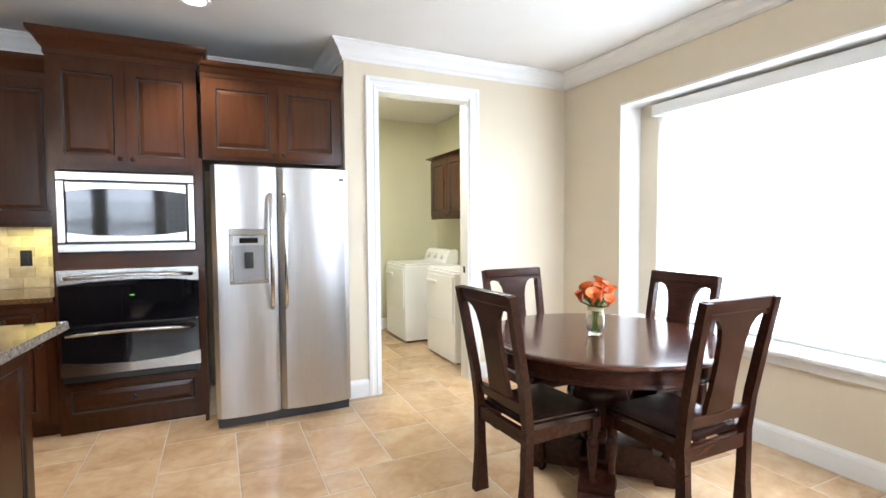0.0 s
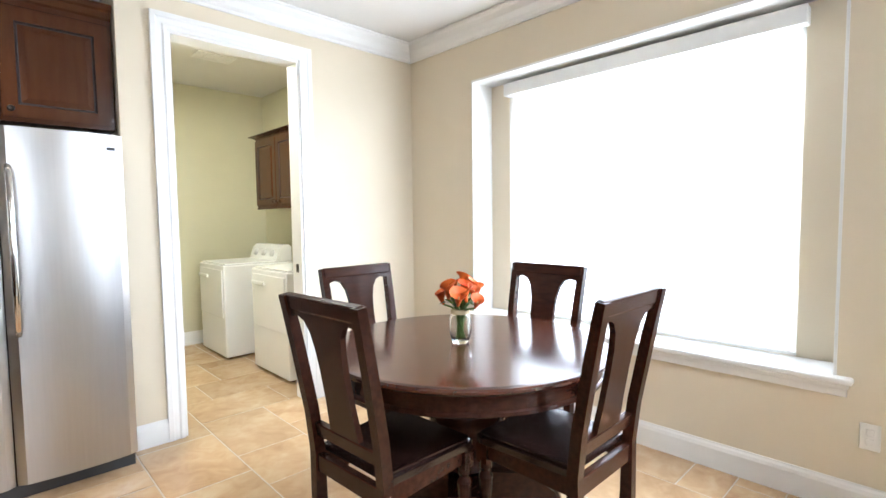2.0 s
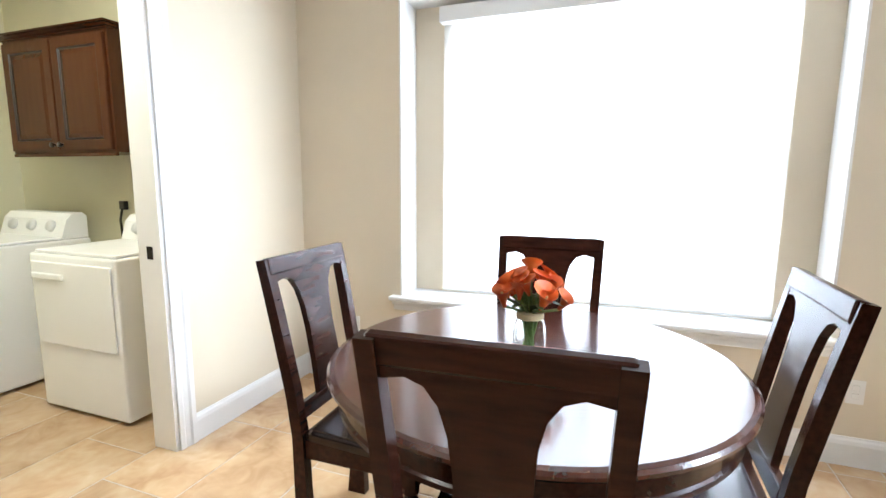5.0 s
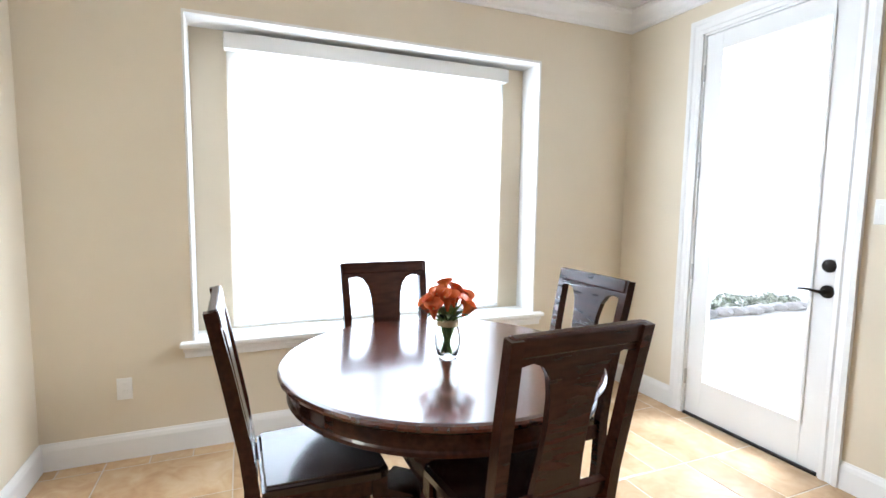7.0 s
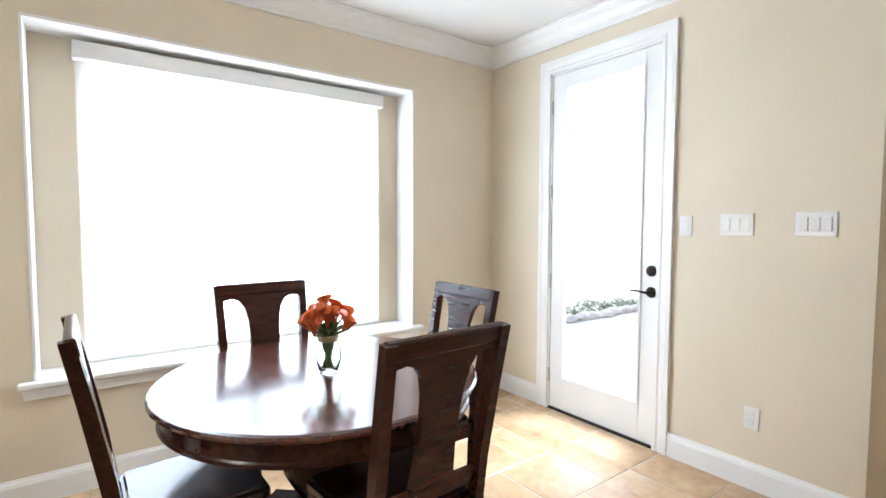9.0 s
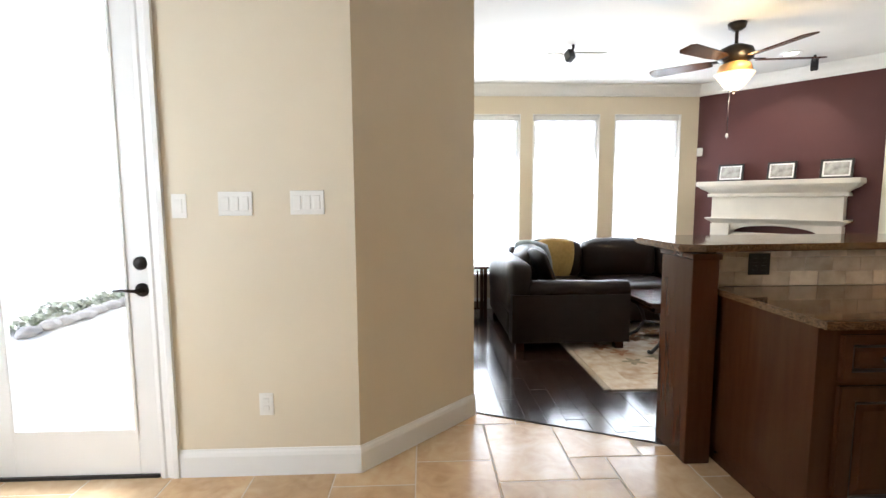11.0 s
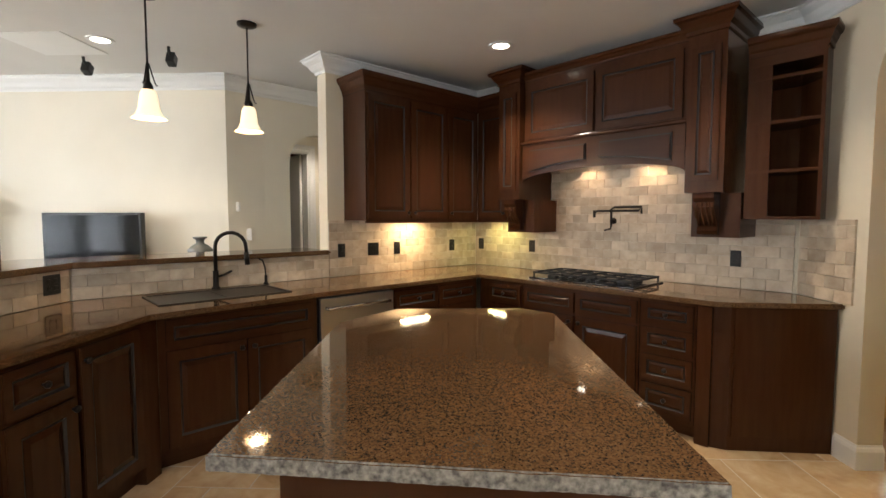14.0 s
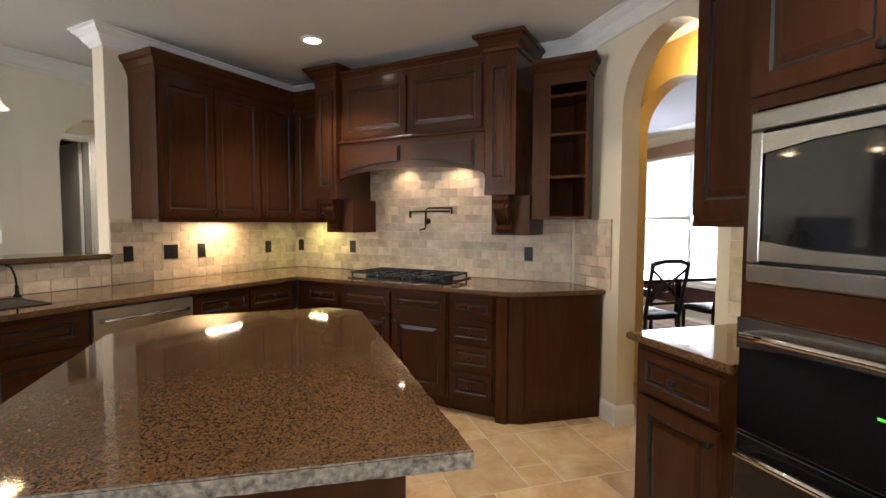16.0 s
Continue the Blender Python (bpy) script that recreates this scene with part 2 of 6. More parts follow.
def boxes(*specs, bevel=0.0):
    bm = bmesh.new()
    for s in specs:
        box(bm, *s, bevel=bevel)
    return bm


def prism(pts, z0, z1, bm=None, m=None):
    """Extrudes a flat outline (x, y) from z0 to z1; m moves the result."""
    own = bmesh.new()
    vs = [own.verts.new((x, y, z0)) for x, y in pts]
    f = own.faces.new(vs)
    r = bmesh.ops.extrude_face_region(own, geom=[f])
    bmesh.ops.translate(own, vec=(0, 0, z1 - z0), verts=[v for v in r["geom"] if isinstance(v, bmesh.types.BMVert)])
    if m is not None:
        bmesh.ops.transform(own, matrix=m, verts=own.verts[:])
    if bm is None:
        return own
    tmp = bpy.data.meshes.new("tmp")
    own.to_mesh(tmp)
    own.free()
    bm.from_mesh(tmp)
    bpy.data.meshes.remove(tmp)
    return bm


UPRIGHT = Matrix(((1, 0, 0, 0), (0, 0, 1, 0), (0, 1, 0, 0), (0, 0, 0, 1)))  # (x, y, z) -> (x, z, y)


def lathe(profile, steps=24, bm=None, m=None):
    bm2 = bmesh.new()
    rings = []
    for r, z in profile:
        rings.append([bm2.verts.new((r * math.cos(2 * math.pi * k / steps), r * math.sin(2 * math.pi * k / steps), z)) for k in range(steps)])
    for a, b in zip(rings, rings[1:]):
        for k in range(steps):
            bm2.faces.new((a[k], a[(k + 1) % steps], b[(k + 1) % steps], b[k]))
    if profile[0][0] > 1e-4:
        bm2.faces.new(rings[0])
    if profile[-1][0] > 1e-4:
        bm2.faces.new(rings[-1])
    bmesh.ops.remove_doubles(bm2, verts=bm2.verts[:], dist=1e-5)
    if m is not None:
        bmesh.ops.transform(bm2, matrix=m, verts=bm2.verts[:])
    if bm is None:
        return bm2
    tmp = bpy.data.meshes.new("tmp")
    bm2.to_mesh(tmp)
    bm2.free()
    bm.from_mesh(tmp)
    bpy.data.meshes.remove(tmp)
    return bm


def tube(points, radius, steps=10, bm=None, taper=None):
    """A round bar along a line of points."""
    bm = bm or bmesh.new()
    pts = [Vector(p) for p in points]
    rings = []
    for i, p in enumerate(pts):
        d = (pts[min(i + 1, len(pts) - 1)] - pts[max(i - 1, 0)]).normalized()
        a = d.orthogonal().normalized() if i == 0 else (ref - d * ref.dot(d)).normalized()
        ref = a
        b = d.cross(a)
        r = radius if taper is None else radius * (1 + (taper - 1) * i / (len(pts) - 1))
        rings.append([bm.verts.new(p + r * (a * math.cos(2 * math.pi * k / steps) + b * math.sin(2 * math.pi * k / steps))) for k in range(steps)])
    for a, b in zip(rings, rings[1:]):
        for k in range(steps):
            bm.faces.new((a[k], a[(k + 1) % steps], b[(k + 1) % steps], b[k]))
    bm.faces.new(rings[0])
    bm.faces.new(rings[-1])
    return bm


def arc(cx, cy, r, a0, a1, n):
    return [(cx + r * math.cos(radians(a0 + (a1 - a0) * k / n)), cy + r * math.sin(radians(a0 + (a1 - a0) * k / n))) for k in range(n + 1)]


def thing(name, m, label, category, group="", kind=""):
    ob = new(name)
    ob.empty_display_size = 0.1
    ob.matrix_world = m
    return tagged(ob, label, category, group, kind)


def along(p, q):
    """Frame of a wall face from p to q, the room on its left: x along, y out of the room, z up."""
    d = math.degrees(math.atan2(q[1] - p[1], q[0] - p[0]))
    return pose(p[0], p[1], 0, 0, 0, d) @ Matrix.Diagonal((1, -1, 1, 1)), math.dist(p, q)


CEILING = 2.76


def wall(name, p, q, label, mat=None, top=CEILING, thick=0.14, holes=()):
    """holes: (x0, x1, z0, z1) or (x0, x1, 'arch', spring, rise)."""
    m, length = along(p, q)
    bm = bmesh.new()
    x = 0
    for h in sorted(holes):
        x0, x1 = h[0], h[1]
        if x0 > x + 1e-4:
            box(bm, x, x0, 0, thick, 0, top)
        if h[2] == "arch":
            spring, rise = h[3], h[4]
            c, w = (x0 + x1) / 2, (x1 - x0) / 2
            pts = [(x0, top), (x0, spring)] + [(c - w * math.cos(math.pi * k / 24), spring + rise * math.sin(math.pi * k / 24)) for k in range(1, 24)] + [(x1, spring), (x1, top)]
            prism(pts, 0, thick, bm, UPRIGHT)
        else:
            if h[2] > 0.001:
                box(bm, x0, x1, 0, thick, 0, h[2])
            if h[3] < top - 0.001:
                box(bm, x0, x1, 0, thick, h[3], top)
        x = x1
    if x < length - 1e-4:
        box(bm, x, length, 0, thick, 0, top)
    bmesh.ops.transform(bm, matrix=m, verts=bm.verts[:])
    ob = part(name, bm, mat or WALL)
    return tagged(ob, label, "wall", kind="structure")


def strip(name, p, q, profile, mat, label, category, ext0=0.0, ext1=0.0, mitre0=0.0, mitre1=0.0):
    """A moulding along a wall face: profile of (distance into the room, height); mitre: shift of the ends per metre of distance."""
    m, length = along(p, q)
    bm = bmesh.new()
    ends = []
    for x, mt in ((-ext0, mitre0), (length + ext1, mitre1)):
        ends.append([bm.verts.new((x + mt * d, -d, z)) for d, z in profile])
    n = len(profile)
    for k in range(n):
        bm.faces.new((ends[0][k], ends[0][(k + 1) % n], ends[1][(k + 1) % n], ends[1][k]))
    bm.faces.new(ends[0])
    bm.faces.new(ends[1])
    bmesh.ops.transform(bm, matrix=m, verts=bm.verts[:])
    return tagged(part(name, bm, mat), label, category, kind="structure")


BASE_PROFILE = [(0, 0), (0.016, 0), (0.016, 0.105), (0.012, 0.122), (0.006, 0.132), (0.004, 0.14), (0, 0.14)]
C0 = CEILING
CROWN_PROFILE = [(0, C0 - 0.13), (0.012, C0 - 0.13), (0.016, C0 - 0.112), (0.035, C0 - 0.095), (0.055, C0 - 0.06), (0.085, C0 - 0.032), (0.092, C0 - 0.018), (0.105, C0 - 0.012), (0.105, C0 - 0.001), (0, C0 - 0.001)]
CASING_W = 0.09


def corner(before, here, after):
    """Mitre slope at the corner 'here' for the wall that starts there (room on the left)."""
    a = math.atan2(here[1] - before[1], here[0] - before[0])
    b = math.atan2(after[1] - here[1], after[0] - here[0])
    return math.tan((b - a + math.pi) % (2 * math.pi) / 2 - math.pi / 2)


def run(kind, pts, profile, mat, label, closed_ends=False):
    """Mouldings along a chain of wall faces, mitred at the corners."""
    for i in range(len(pts) - 1):
        m0 = corner(pts[i - 1], pts[i], pts[i + 1]) if i > 0 else 0
        m1 = corner(pts[i], pts[i + 1], pts[i + 2]) if i < len(pts) - 2 else 0
        strip(kind, pts[i], pts[i + 1], profile, mat, label, "moulding", mitre0=m0, mitre1=-m1)


def casing(name, m, w, h, parent=None, bottom=False):
    """Moulded casing round an opening of w by h, in a wall frame m (x along, -y into the room)."""
    prof = [(0.0, 0.0), (0.0, 0.014), (0.02, 0.017), (0.03, 0.012), (0.055, 0.016), (0.065, 0.022), (0.09, 0.022), (0.09, 0.0)]
    bm = bmesh.new()
    path = [(0, 0), (0, h), (w, h), (w, 0)]
    rings = []
    for i, (x, z) in enumerate(path):
        sx = -1 if i < 2 else 1
        sz = 1 if i in (1, 2) else 0
        rings.append([bm.verts.new((x + sx * a, -d, z + sz * a)) for a, d in prof])
    n = len(prof)
    for a, b in zip(rings, rings[1:]):
        for k in range(n):
            bm.faces.new((a[k], a[(k + 1) % n], b[(k + 1) % n], b[k]))
    bm.faces.new(rings[0])
    bm.faces.new(rings[-1])
    bmesh.ops.transform(bm, matrix=m, verts=bm.verts[:])
    return part(name, bm, TRIM, parent)


# ---- the structure ----
P_AB, P_A0, P_R1, P_K2N = (4.20, 4.00), (2.085, 4.00), (2.085, 4.83), (-1.842, 4.83)
P_KC, P_K1 = (-3.916, 2.756), (-2.622, 1.462)
P_BK, P_BE = (-1.38, 0.22), (0.06, 0.22)
P_CE, P_BC, P_DE = (1.74, 0.34), (4.20, 0.34), (1.095, -0.29)
P_LE, P_LSE, P_LSW = (1.20, -0.30), (1.20, -3.30), (-2.02, -3.30)
P_RW, P_TV, P_TS, P_HA = (-3.12, -1.93), (-3.12, 0.36), (-3.42, 0.60), (-4.60, 1.78)
WALLTXT = "beige painted plaster wall"
wall("wall_laundry_side", P_AB, P_A0, WALLTXT + " with a cased opening to the laundry", holes=[(4.20 - 3.17, 4.20 - 2.34, 0, 2.44)])
wall("wall_fridge_return", (2.085, 4.14), P_R1, WALLTXT + " beside the refrigerator")
wall("wall_north", P_R1, P_K2N, WALLTXT + " with an arched opening to the dining room", holes=[(2.085 + 0.52, 2.085 + 1.30, "arch", 2.10, 0.45)])
wall("wall_cooktop", P_K2N, P_KC, WALLTXT + " behind the cooktop")
wall("wall_sink", P_KC, P_K1, WALLTXT + " ending in a column beside the bar")
wall("wall_east", P_BC, P_AB, WALLTXT + " with a deep picture window", holes=[(1.12 - 0.34, 3.30 - 0.34, 0.58, 2.34)], thick=0.22)
wall("wall_south", P_CE, P_BC, WALLTXT + " with a glazed door to the patio", holes=[(2.73 - 1.74, 3.57 - 1.74, 0, 2.44)])
wall("wall_angled", P_DE, P_CE, WALLTXT + " turning to the living room")
wall("wall_living_east", P_LSE, (1.20, -0.43), WALLTXT)
LW = [(-1.80, -0.96), (-0.78, 0.06), (0.21, 1.05)]
wall("wall_living_windows", P_LSW, P_LSE, WALLTXT + " with three tall windows", holes=[(a + 2.02, b + 2.02, 0.45, 2.42) for a, b in LW])
wall("wall_fireplace", P_RW, P_LSW, "deep burgundy painted wall behind the fireplace", WALL_RED)
wall("wall_television", P_TV, P_RW, "cream painted wall behind the television", CREAM)
wall("wall_thermostat", P_TS, P_TV, "cream painted wall with a thermostat", CREAM)
wall("wall_hall", P_HA, P_TS, "cream painted wall with an arched opening to the hall", CREAM, holes=[(0.75, 1.40, "arch", 2.0, 0.32)])
wall("wall_hall_end", (-3.95, 2.6), P_HA, WALLTXT)
# hall behind the arch
wall("wall_hall_back", (-5.6, 1.1), (-4.3, -0.2), WALLTXT, CREAM, holes=[(0.80, 1.50, 0, 2.3)])
wall("wall_hall_side", (-4.25, -0.2), (-3.5, 0.45), WALLTXT)
wall("wall_hall_far", (-4.75, 1.7), (-5.6, 1.1), WALLTXT)
wall("wall_bedroom", (-6.6, 2.7), (-6.6, -2.0), "dark plum painted wall beyond the hall door", WALL_RED)
# two unseen walls, added to stop sky light leaking in
wall("wall_closure_south", (-6.6, -2.0), (-3.27, -2.0), "dark plum painted wall beyond the hall door", WALL_RED)
wall("wall_closure_north", (-4.0, 2.75), (-6.6, 2.75), WALLTXT)
wall("wall_passage_west", (-6.4, 5.5), (-6.4, 4.0), WALLTXT)
wall("wall_kitchen_back", (-6.4, 4.0), (-2.9, 4.0), WALLTXT)
# laundry room
wall("wall_laundry_north", (3.95, 6.40), (2.10, 6.40), "pale olive painted laundry wall", WALL_GREEN)
wall("wall_laundry_east", (3.95, 4.14), (3.95, 6.40), "pale olive painted laundry wall", WALL_GREEN)
wall("wall_laundry_west", (2.24, 6.40), (2.24, 4.84), "pale olive painted laundry wall", WALL_GREEN)
# dining room beyond the arch
wall("wall_passage", (0.5, 5.5), (-6.4, 5.5), "ochre painted passage wall with an arched opening", WALL_GOLD, holes=[(1.63, 2.53, "arch", 2.12, 0.36)])
wall("wall_passage_east", (-0.1, 4.97), (-0.1, 5.5), "ochre painted passage wall", WALL_GOLD)
wall("wall_dining_north", (-0.4, 8.4), (-6.4, 8.4), "mauve painted dining room wall", WALL_MAUVE, holes=[(3.43, 5.10, 0.48, 2.46)])
wall("wall_dining_west", (-6.4, 8.4), (-6.4, 5.64), "mauve painted dining room wall", WALL_MAUVE)
wall("wall_dining_east", (-0.4, 5.64), (-0.4, 8.4), "mauve painted dining room wall", WALL_MAUVE)

bm = boxes((-6.8, 4.60, -3.6, 6.6, CEILING, CEILING + 0.15))
box(bm, -6.8, 0.7, 6.6, 8.7, CEILING, CEILING + 0.15)
tagged(part("ceiling", bm, CEIL), "white painted plaster ceiling", "ceiling", kind="structure")

# floors: subfloor under the tiles, and dark boards in the living room
bm = prism([(4.4, 0.2), (4.4, 8.7), (-6.8, 8.7), (-6.8, 3.2), (-3.9, 2.7), (-1.38, 0.16), (0.0, 0.16), (1.08, -0.34), (1.7, 0.2)], -0.10, -0.002)
tagged(part("floor_tiled", bm, GROUT), "tan grout bed under travertine tiles", "floor", kind="structure")
bm = prism([(1.3, -3.5), (1.3, -0.35), (1.08, -0.345), (0.0, 0.155), (-1.39, 0.155), (-3.9, 2.66), (-6.8, 2.66), (-6.8, -3.5)], -0.10, -0.008)
tagged(part("floor_wood", bm, PLANK), "dark hand-scraped hardwood floor", "floor", kind="structure")

NOTXT = "white moulded baseboard along the wall"
run("baseboard", [P_DE, P_CE, (2.64, 0.34)], BASE_PROFILE, TRIM, NOTXT)
run("baseboard", [(3.66, 0.34), P_BC, P_AB, (3.26, 4.0)], BASE_PROFILE, TRIM, NOTXT)
run("baseboard", [(2.25, 4.0), P_A0, (2.085, 4.4)], BASE_PROFILE, TRIM, NOTXT)
run("baseboard", [P_TV, P_RW, P_LSW, P_LSE, P_LE], BASE_PROFILE, TRIM, NOTXT)
run("baseboard", [(3.95, 5.0), (3.95, 6.40), (2.24, 6.40), (2.24, 5.0)], BASE_PROFILE, TRIM, NOTXT)
run("baseboard", [(-1.30, 4.97), (-1.30, 4.83), (-1.46, 4.83)], BASE_PROFILE, TRIM, NOTXT)
CTXT = "white crown moulding under the ceiling"
run("crown_moulding", [P_TS, P_TV, P_RW, P_LSW, P_LSE, P_LE], CROWN_PROFILE, TRIM, CTXT)
run("crown_moulding", [(1.18, -0.40), P_DE, P_CE, P_BC, P_AB, P_A0, P_R1, P_K2N, P_KC, P_K1, (-2.722, 1.362), (-2.822, 1.462)], CROWN_PROFILE, TRIM, CTXT)
run("crown_moulding", [P_HA, P_TS], CROWN_PROFILE, TRIM, CTXT)


# ---- windows and doors ----
def window(name, m, w, z0, z1, label, rails=(0.5,), depth=0.06, shade=None, mull=()):
    """A glazed window in a wall frame m (x along, y out of the room), from x=0 to w."""
    t = thing(name, m, label, "window", kind="structure")
    f = 0.05
    part("window_frame", boxes((0, f, 0.0, depth, z0, z1), (w - f, w, 0.0, depth, z0, z1), (f, w - f, 0.0, depth, z0, z0 + f), (f, w - f, 0.0, depth, z1 - f, z1), bevel=0.004), TRIM, t)
    xs = [f, *mull, w - f]
    zs = [z0 + f, *[z0 + (z1 - z0) * r for r in rails], z1 - f]
    for r in zs[1:-1]:
        part("meeting_rail", boxes((f, w - f, 0.008, depth - 0.01, r - 0.022, r + 0.022), bevel=0.003), TRIM, t)
        part("sash_lock", boxes((w / 2 - 0.03, w / 2 + 0.03, -0.012, 0.008, r - 0.012, r + 0.014), bevel=0.003), BRONZE, t)
    for x in xs[1:-1]:
        part("mullion", boxes((x - 0.025, x + 0.025, 0.004, depth - 0.006, z0 + f, z1 - f), bevel=0.003), TRIM, t)
    for a, b in zip(xs, xs[1:]):
        for c, d in zip(zs, zs[1:]):
            p = part("pane", boxes((a - 0.005, b + 0.005, 0.024, 0.030, c - 0.005, d + 0.005)), GLASS, t)
            p.visible_shadow = False
    return t


def frame_of(p, q, x):
    m, _ = along(p, q)
    return m @ Matrix.Translation((x, 0, 0))


# breakfast window: deep niche with a shaded window at its back
m_e, _ = along(P_BC, P_AB)
y0, y1 = 1.12 - 0.34, 3.30 - 0.34
NB = 0.22
bm = boxes((y0 - 0.1, y0 + 0.19, NB, NB + 0.1, 0.5, 2.44), (y1 - 0.21, y1 + 0.1, NB, NB + 0.1, 0.5, 2.44), (y0 + 0.19, y1 - 0.21, NB, NB + 0.1, 0.5, 0.615), (y0 + 0.19, y1 - 0.21, NB, NB + 0.1, 2.30, 2.44))
bmesh.ops.transform(bm, matrix=m_e, verts=bm.verts[:])
tagged(part("wall_niche", bm, WALL), "beige painted back of the window niche", "wall", kind="structure")
bm = boxes((y0 - 0.001, y0 + 0.012, -0.003, NB, 0.60, 2.34), (y1 - 0.012, y1 + 0.001, -0.003, NB, 0.60, 2.34), (y0, y1, -0.003, NB, 2.328, 2.345), bevel=0.002)
bmesh.ops.transform(bm, matrix=m_e, verts=bm.verts[:])
tagged(part("trim_niche", bm, TRIM), "white painted lining of the window niche", "trim", kind="structure")
sill = thing("window_sill", m_e, "white moulded window sill under the picture window", "sill", kind="structure")
part("board", boxes((y0 - 0.06, y1 + 0.06, -0.055, NB + 0.02, 0.575, 0.603), bevel=0.008), TRIM, sill)
part("apron", boxes((y0 - 0.04, y1 + 0.04, -0.022, -0.001, 0.515, 0.575), (y0 - 0.045, y1 + 0.045, -0.036, -0.001, 0.550, 0.572), bevel=0.005), TRIM, sill)
window("window_1", m_e @ Matrix.Translation((y0 + 0.19, NB + 0.03, 0)), y1 - y0 - 0.40, 0.612, 2.30, "white picture window with a roller shade, washed out by daylight", mull=((y1 - y0 - 0.40) / 2,))
rs = thing("roller_shade", m_e @ Matrix.Translation((y0 + 0.17, NB - 0.045, 0)), "white roller shade with a boxed headrail in the window niche", "shade")
ws = y1 - y0 - 0.36
part("headrail", boxes((0, ws, -0.035, 0.042, 2.215, 2.305), bevel=0.006), TRIM, rs)
fab = part("fabric", boxes((0.012, ws - 0.012, 0.028, 0.030, 0.628, 2.215)), SHEER, rs, "sheer white shade fabric")
fab.visible_shadow = False
part("hem_bar", boxes((0.012, ws - 0.012, 0.022, 0.036, 0.612, 0.628), bevel=0.003), TRIM, rs)

# laundry opening, cased, with a pocket latch
m_a, _ = along(P_AB, P_A0)
d1 = thing("door_1", m_a @ Matrix.Translation((4.20 - 3.17, 0, 0)), "white cased opening to the laundry room", "doorway", kind="structure")
casing("casing", Matrix(), 0.83, 2.44, d1)
part("jamb", boxes((-0.001, 0.018, -0.001, 0.141, 0, 2.44), (0.812, 0.831, -0.001, 0.141, 0, 2.44), (0.018, 0.812, -0.001, 0.141, 2.422, 2.441)), TRIM, d1)
part("strike_plate", boxes((0.018, 0.021, 0.05, 0.085, 0.94, 1.0)), BRONZE, d1)

# patio door
m_s, _ = along(P_CE, P_BC)
d2 = thing("door_2", m_s @ Matrix.Translation((2.73 - 1.74, 0, 0)), "white full-glass patio door with dark hardware", "door", kind="structure")
casing("casing", Matrix(), 0.84, 2.44, d2)
part("jamb", boxes((-0.001, 0.012, 0.0, 0.14, 0, 2.44), (0.828, 0.841, 0.0, 0.14, 0, 2.44), (0.012, 0.828, 0.0, 0.14, 2.428, 2.441)), TRIM, d2)
leaf = part("leaf", boxes((0.014, 0.112, 0.008, 0.052, 0.012, 2.425), (0.718, 0.826, 0.008, 0.052, 0.012, 2.425), (0.112, 0.718, 0.008, 0.052, 0.012, 0.245), (0.112, 0.718, 0.008, 0.052, 2.325, 2.425), bevel=0.003), TRIM, d2)
part("glazing_bead", boxes((0.108, 0.126, 0.0, 0.010, 0.235, 2.335), (0.704, 0.722, 0.0, 0.010, 0.235, 2.335), (0.126, 0.704, 0.0, 0.010, 0.235, 0.253), (0.126, 0.704, 0.0, 0.010, 2.317, 2.335), bevel=0.003), TRIM, leaf)
g = part("pane", boxes((0.11, 0.72, 0.026, 0.032, 0.242, 2.328)), GLASS, leaf)
g.visible_shadow = False
part("threshold", boxes((0.012, 0.828, -0.01, 0.13, -0.004, 0.014), bevel=0.004), BRONZE, d2)
for z in (0.25, 0.95, 1.6, 2.2):
    part("hinge", lathe([(0.007, z - 0.05), (0.007, z + 0.05)], 10, m=Matrix.Translation((0.827, 0.0, 0))), STEEL, leaf)
hx = 0.040
bm = lathe([(0.0, 0.0), (0.033, 0.0), (0.033, 0.010), (0.024, 0.016), (0.012, 0.018), (0.012, 0.05), (0.0, 0.05)], 24, m=pose(hx, 0.008, 0.955, 90))
tube([(hx, -0.038, 0.955), (hx + 0.03, -0.042, 0.957), (hx + 0.075, -0.042, 0.962), (hx + 0.115, -0.036, 0.957)], 0.0085, 8, bm, 0.7)
part("lever_handle", bm, BRONZE, leaf, "dark bronze lever handle", smooth=True)
part("deadbolt", lathe([(0.0, 0.0), (0.033, 0.0), (0.033, 0.012), (0.022, 0.02), (0.0, 0.022)], 24, m=pose(hx, 0.008, 1.085, 90)), BRONZE, leaf, "dark bronze deadbolt", smooth=True)

# living room windows, each with a raised shade headrail
for a, b in LW:
    m_l = frame_of(P_LSW, P_LSE, a + 2.02)
    w = window("window_2", m_l @ Matrix.Translation((0, 0.07, 0)), b - a, 0.45, 2.42, "tall white living room window bright with daylight", rails=(0.5,))
    part("sill", boxes((-0.03, b - a + 0.03, -0.10, 0.0, 0.425, 0.452), bevel=0.005), TRIM, w)
    part("lining", boxes((0.0, 0.012, -0.07, 0.0, 0.452, 2.42), (b - a - 0.012, b - a, -0.07, 0.0, 0.452, 2.42), (0.012, b - a - 0.012, -0.07, 0.0, 2.408, 2.42)), TRIM, w)
    # sheet added so the backlit rails wash out to white
    fab = part("shade_fabric", boxes((0.03, b - a - 0.03, -0.034, -0.032, 0.50, 2.345)), SHEER, w)
    fab.visible_shadow = False
    part("blind_headrail", boxes((0.02, b - a - 0.02, -0.06, -0.01, 2.345, 2.405), bevel=0.005), TRIM, w)


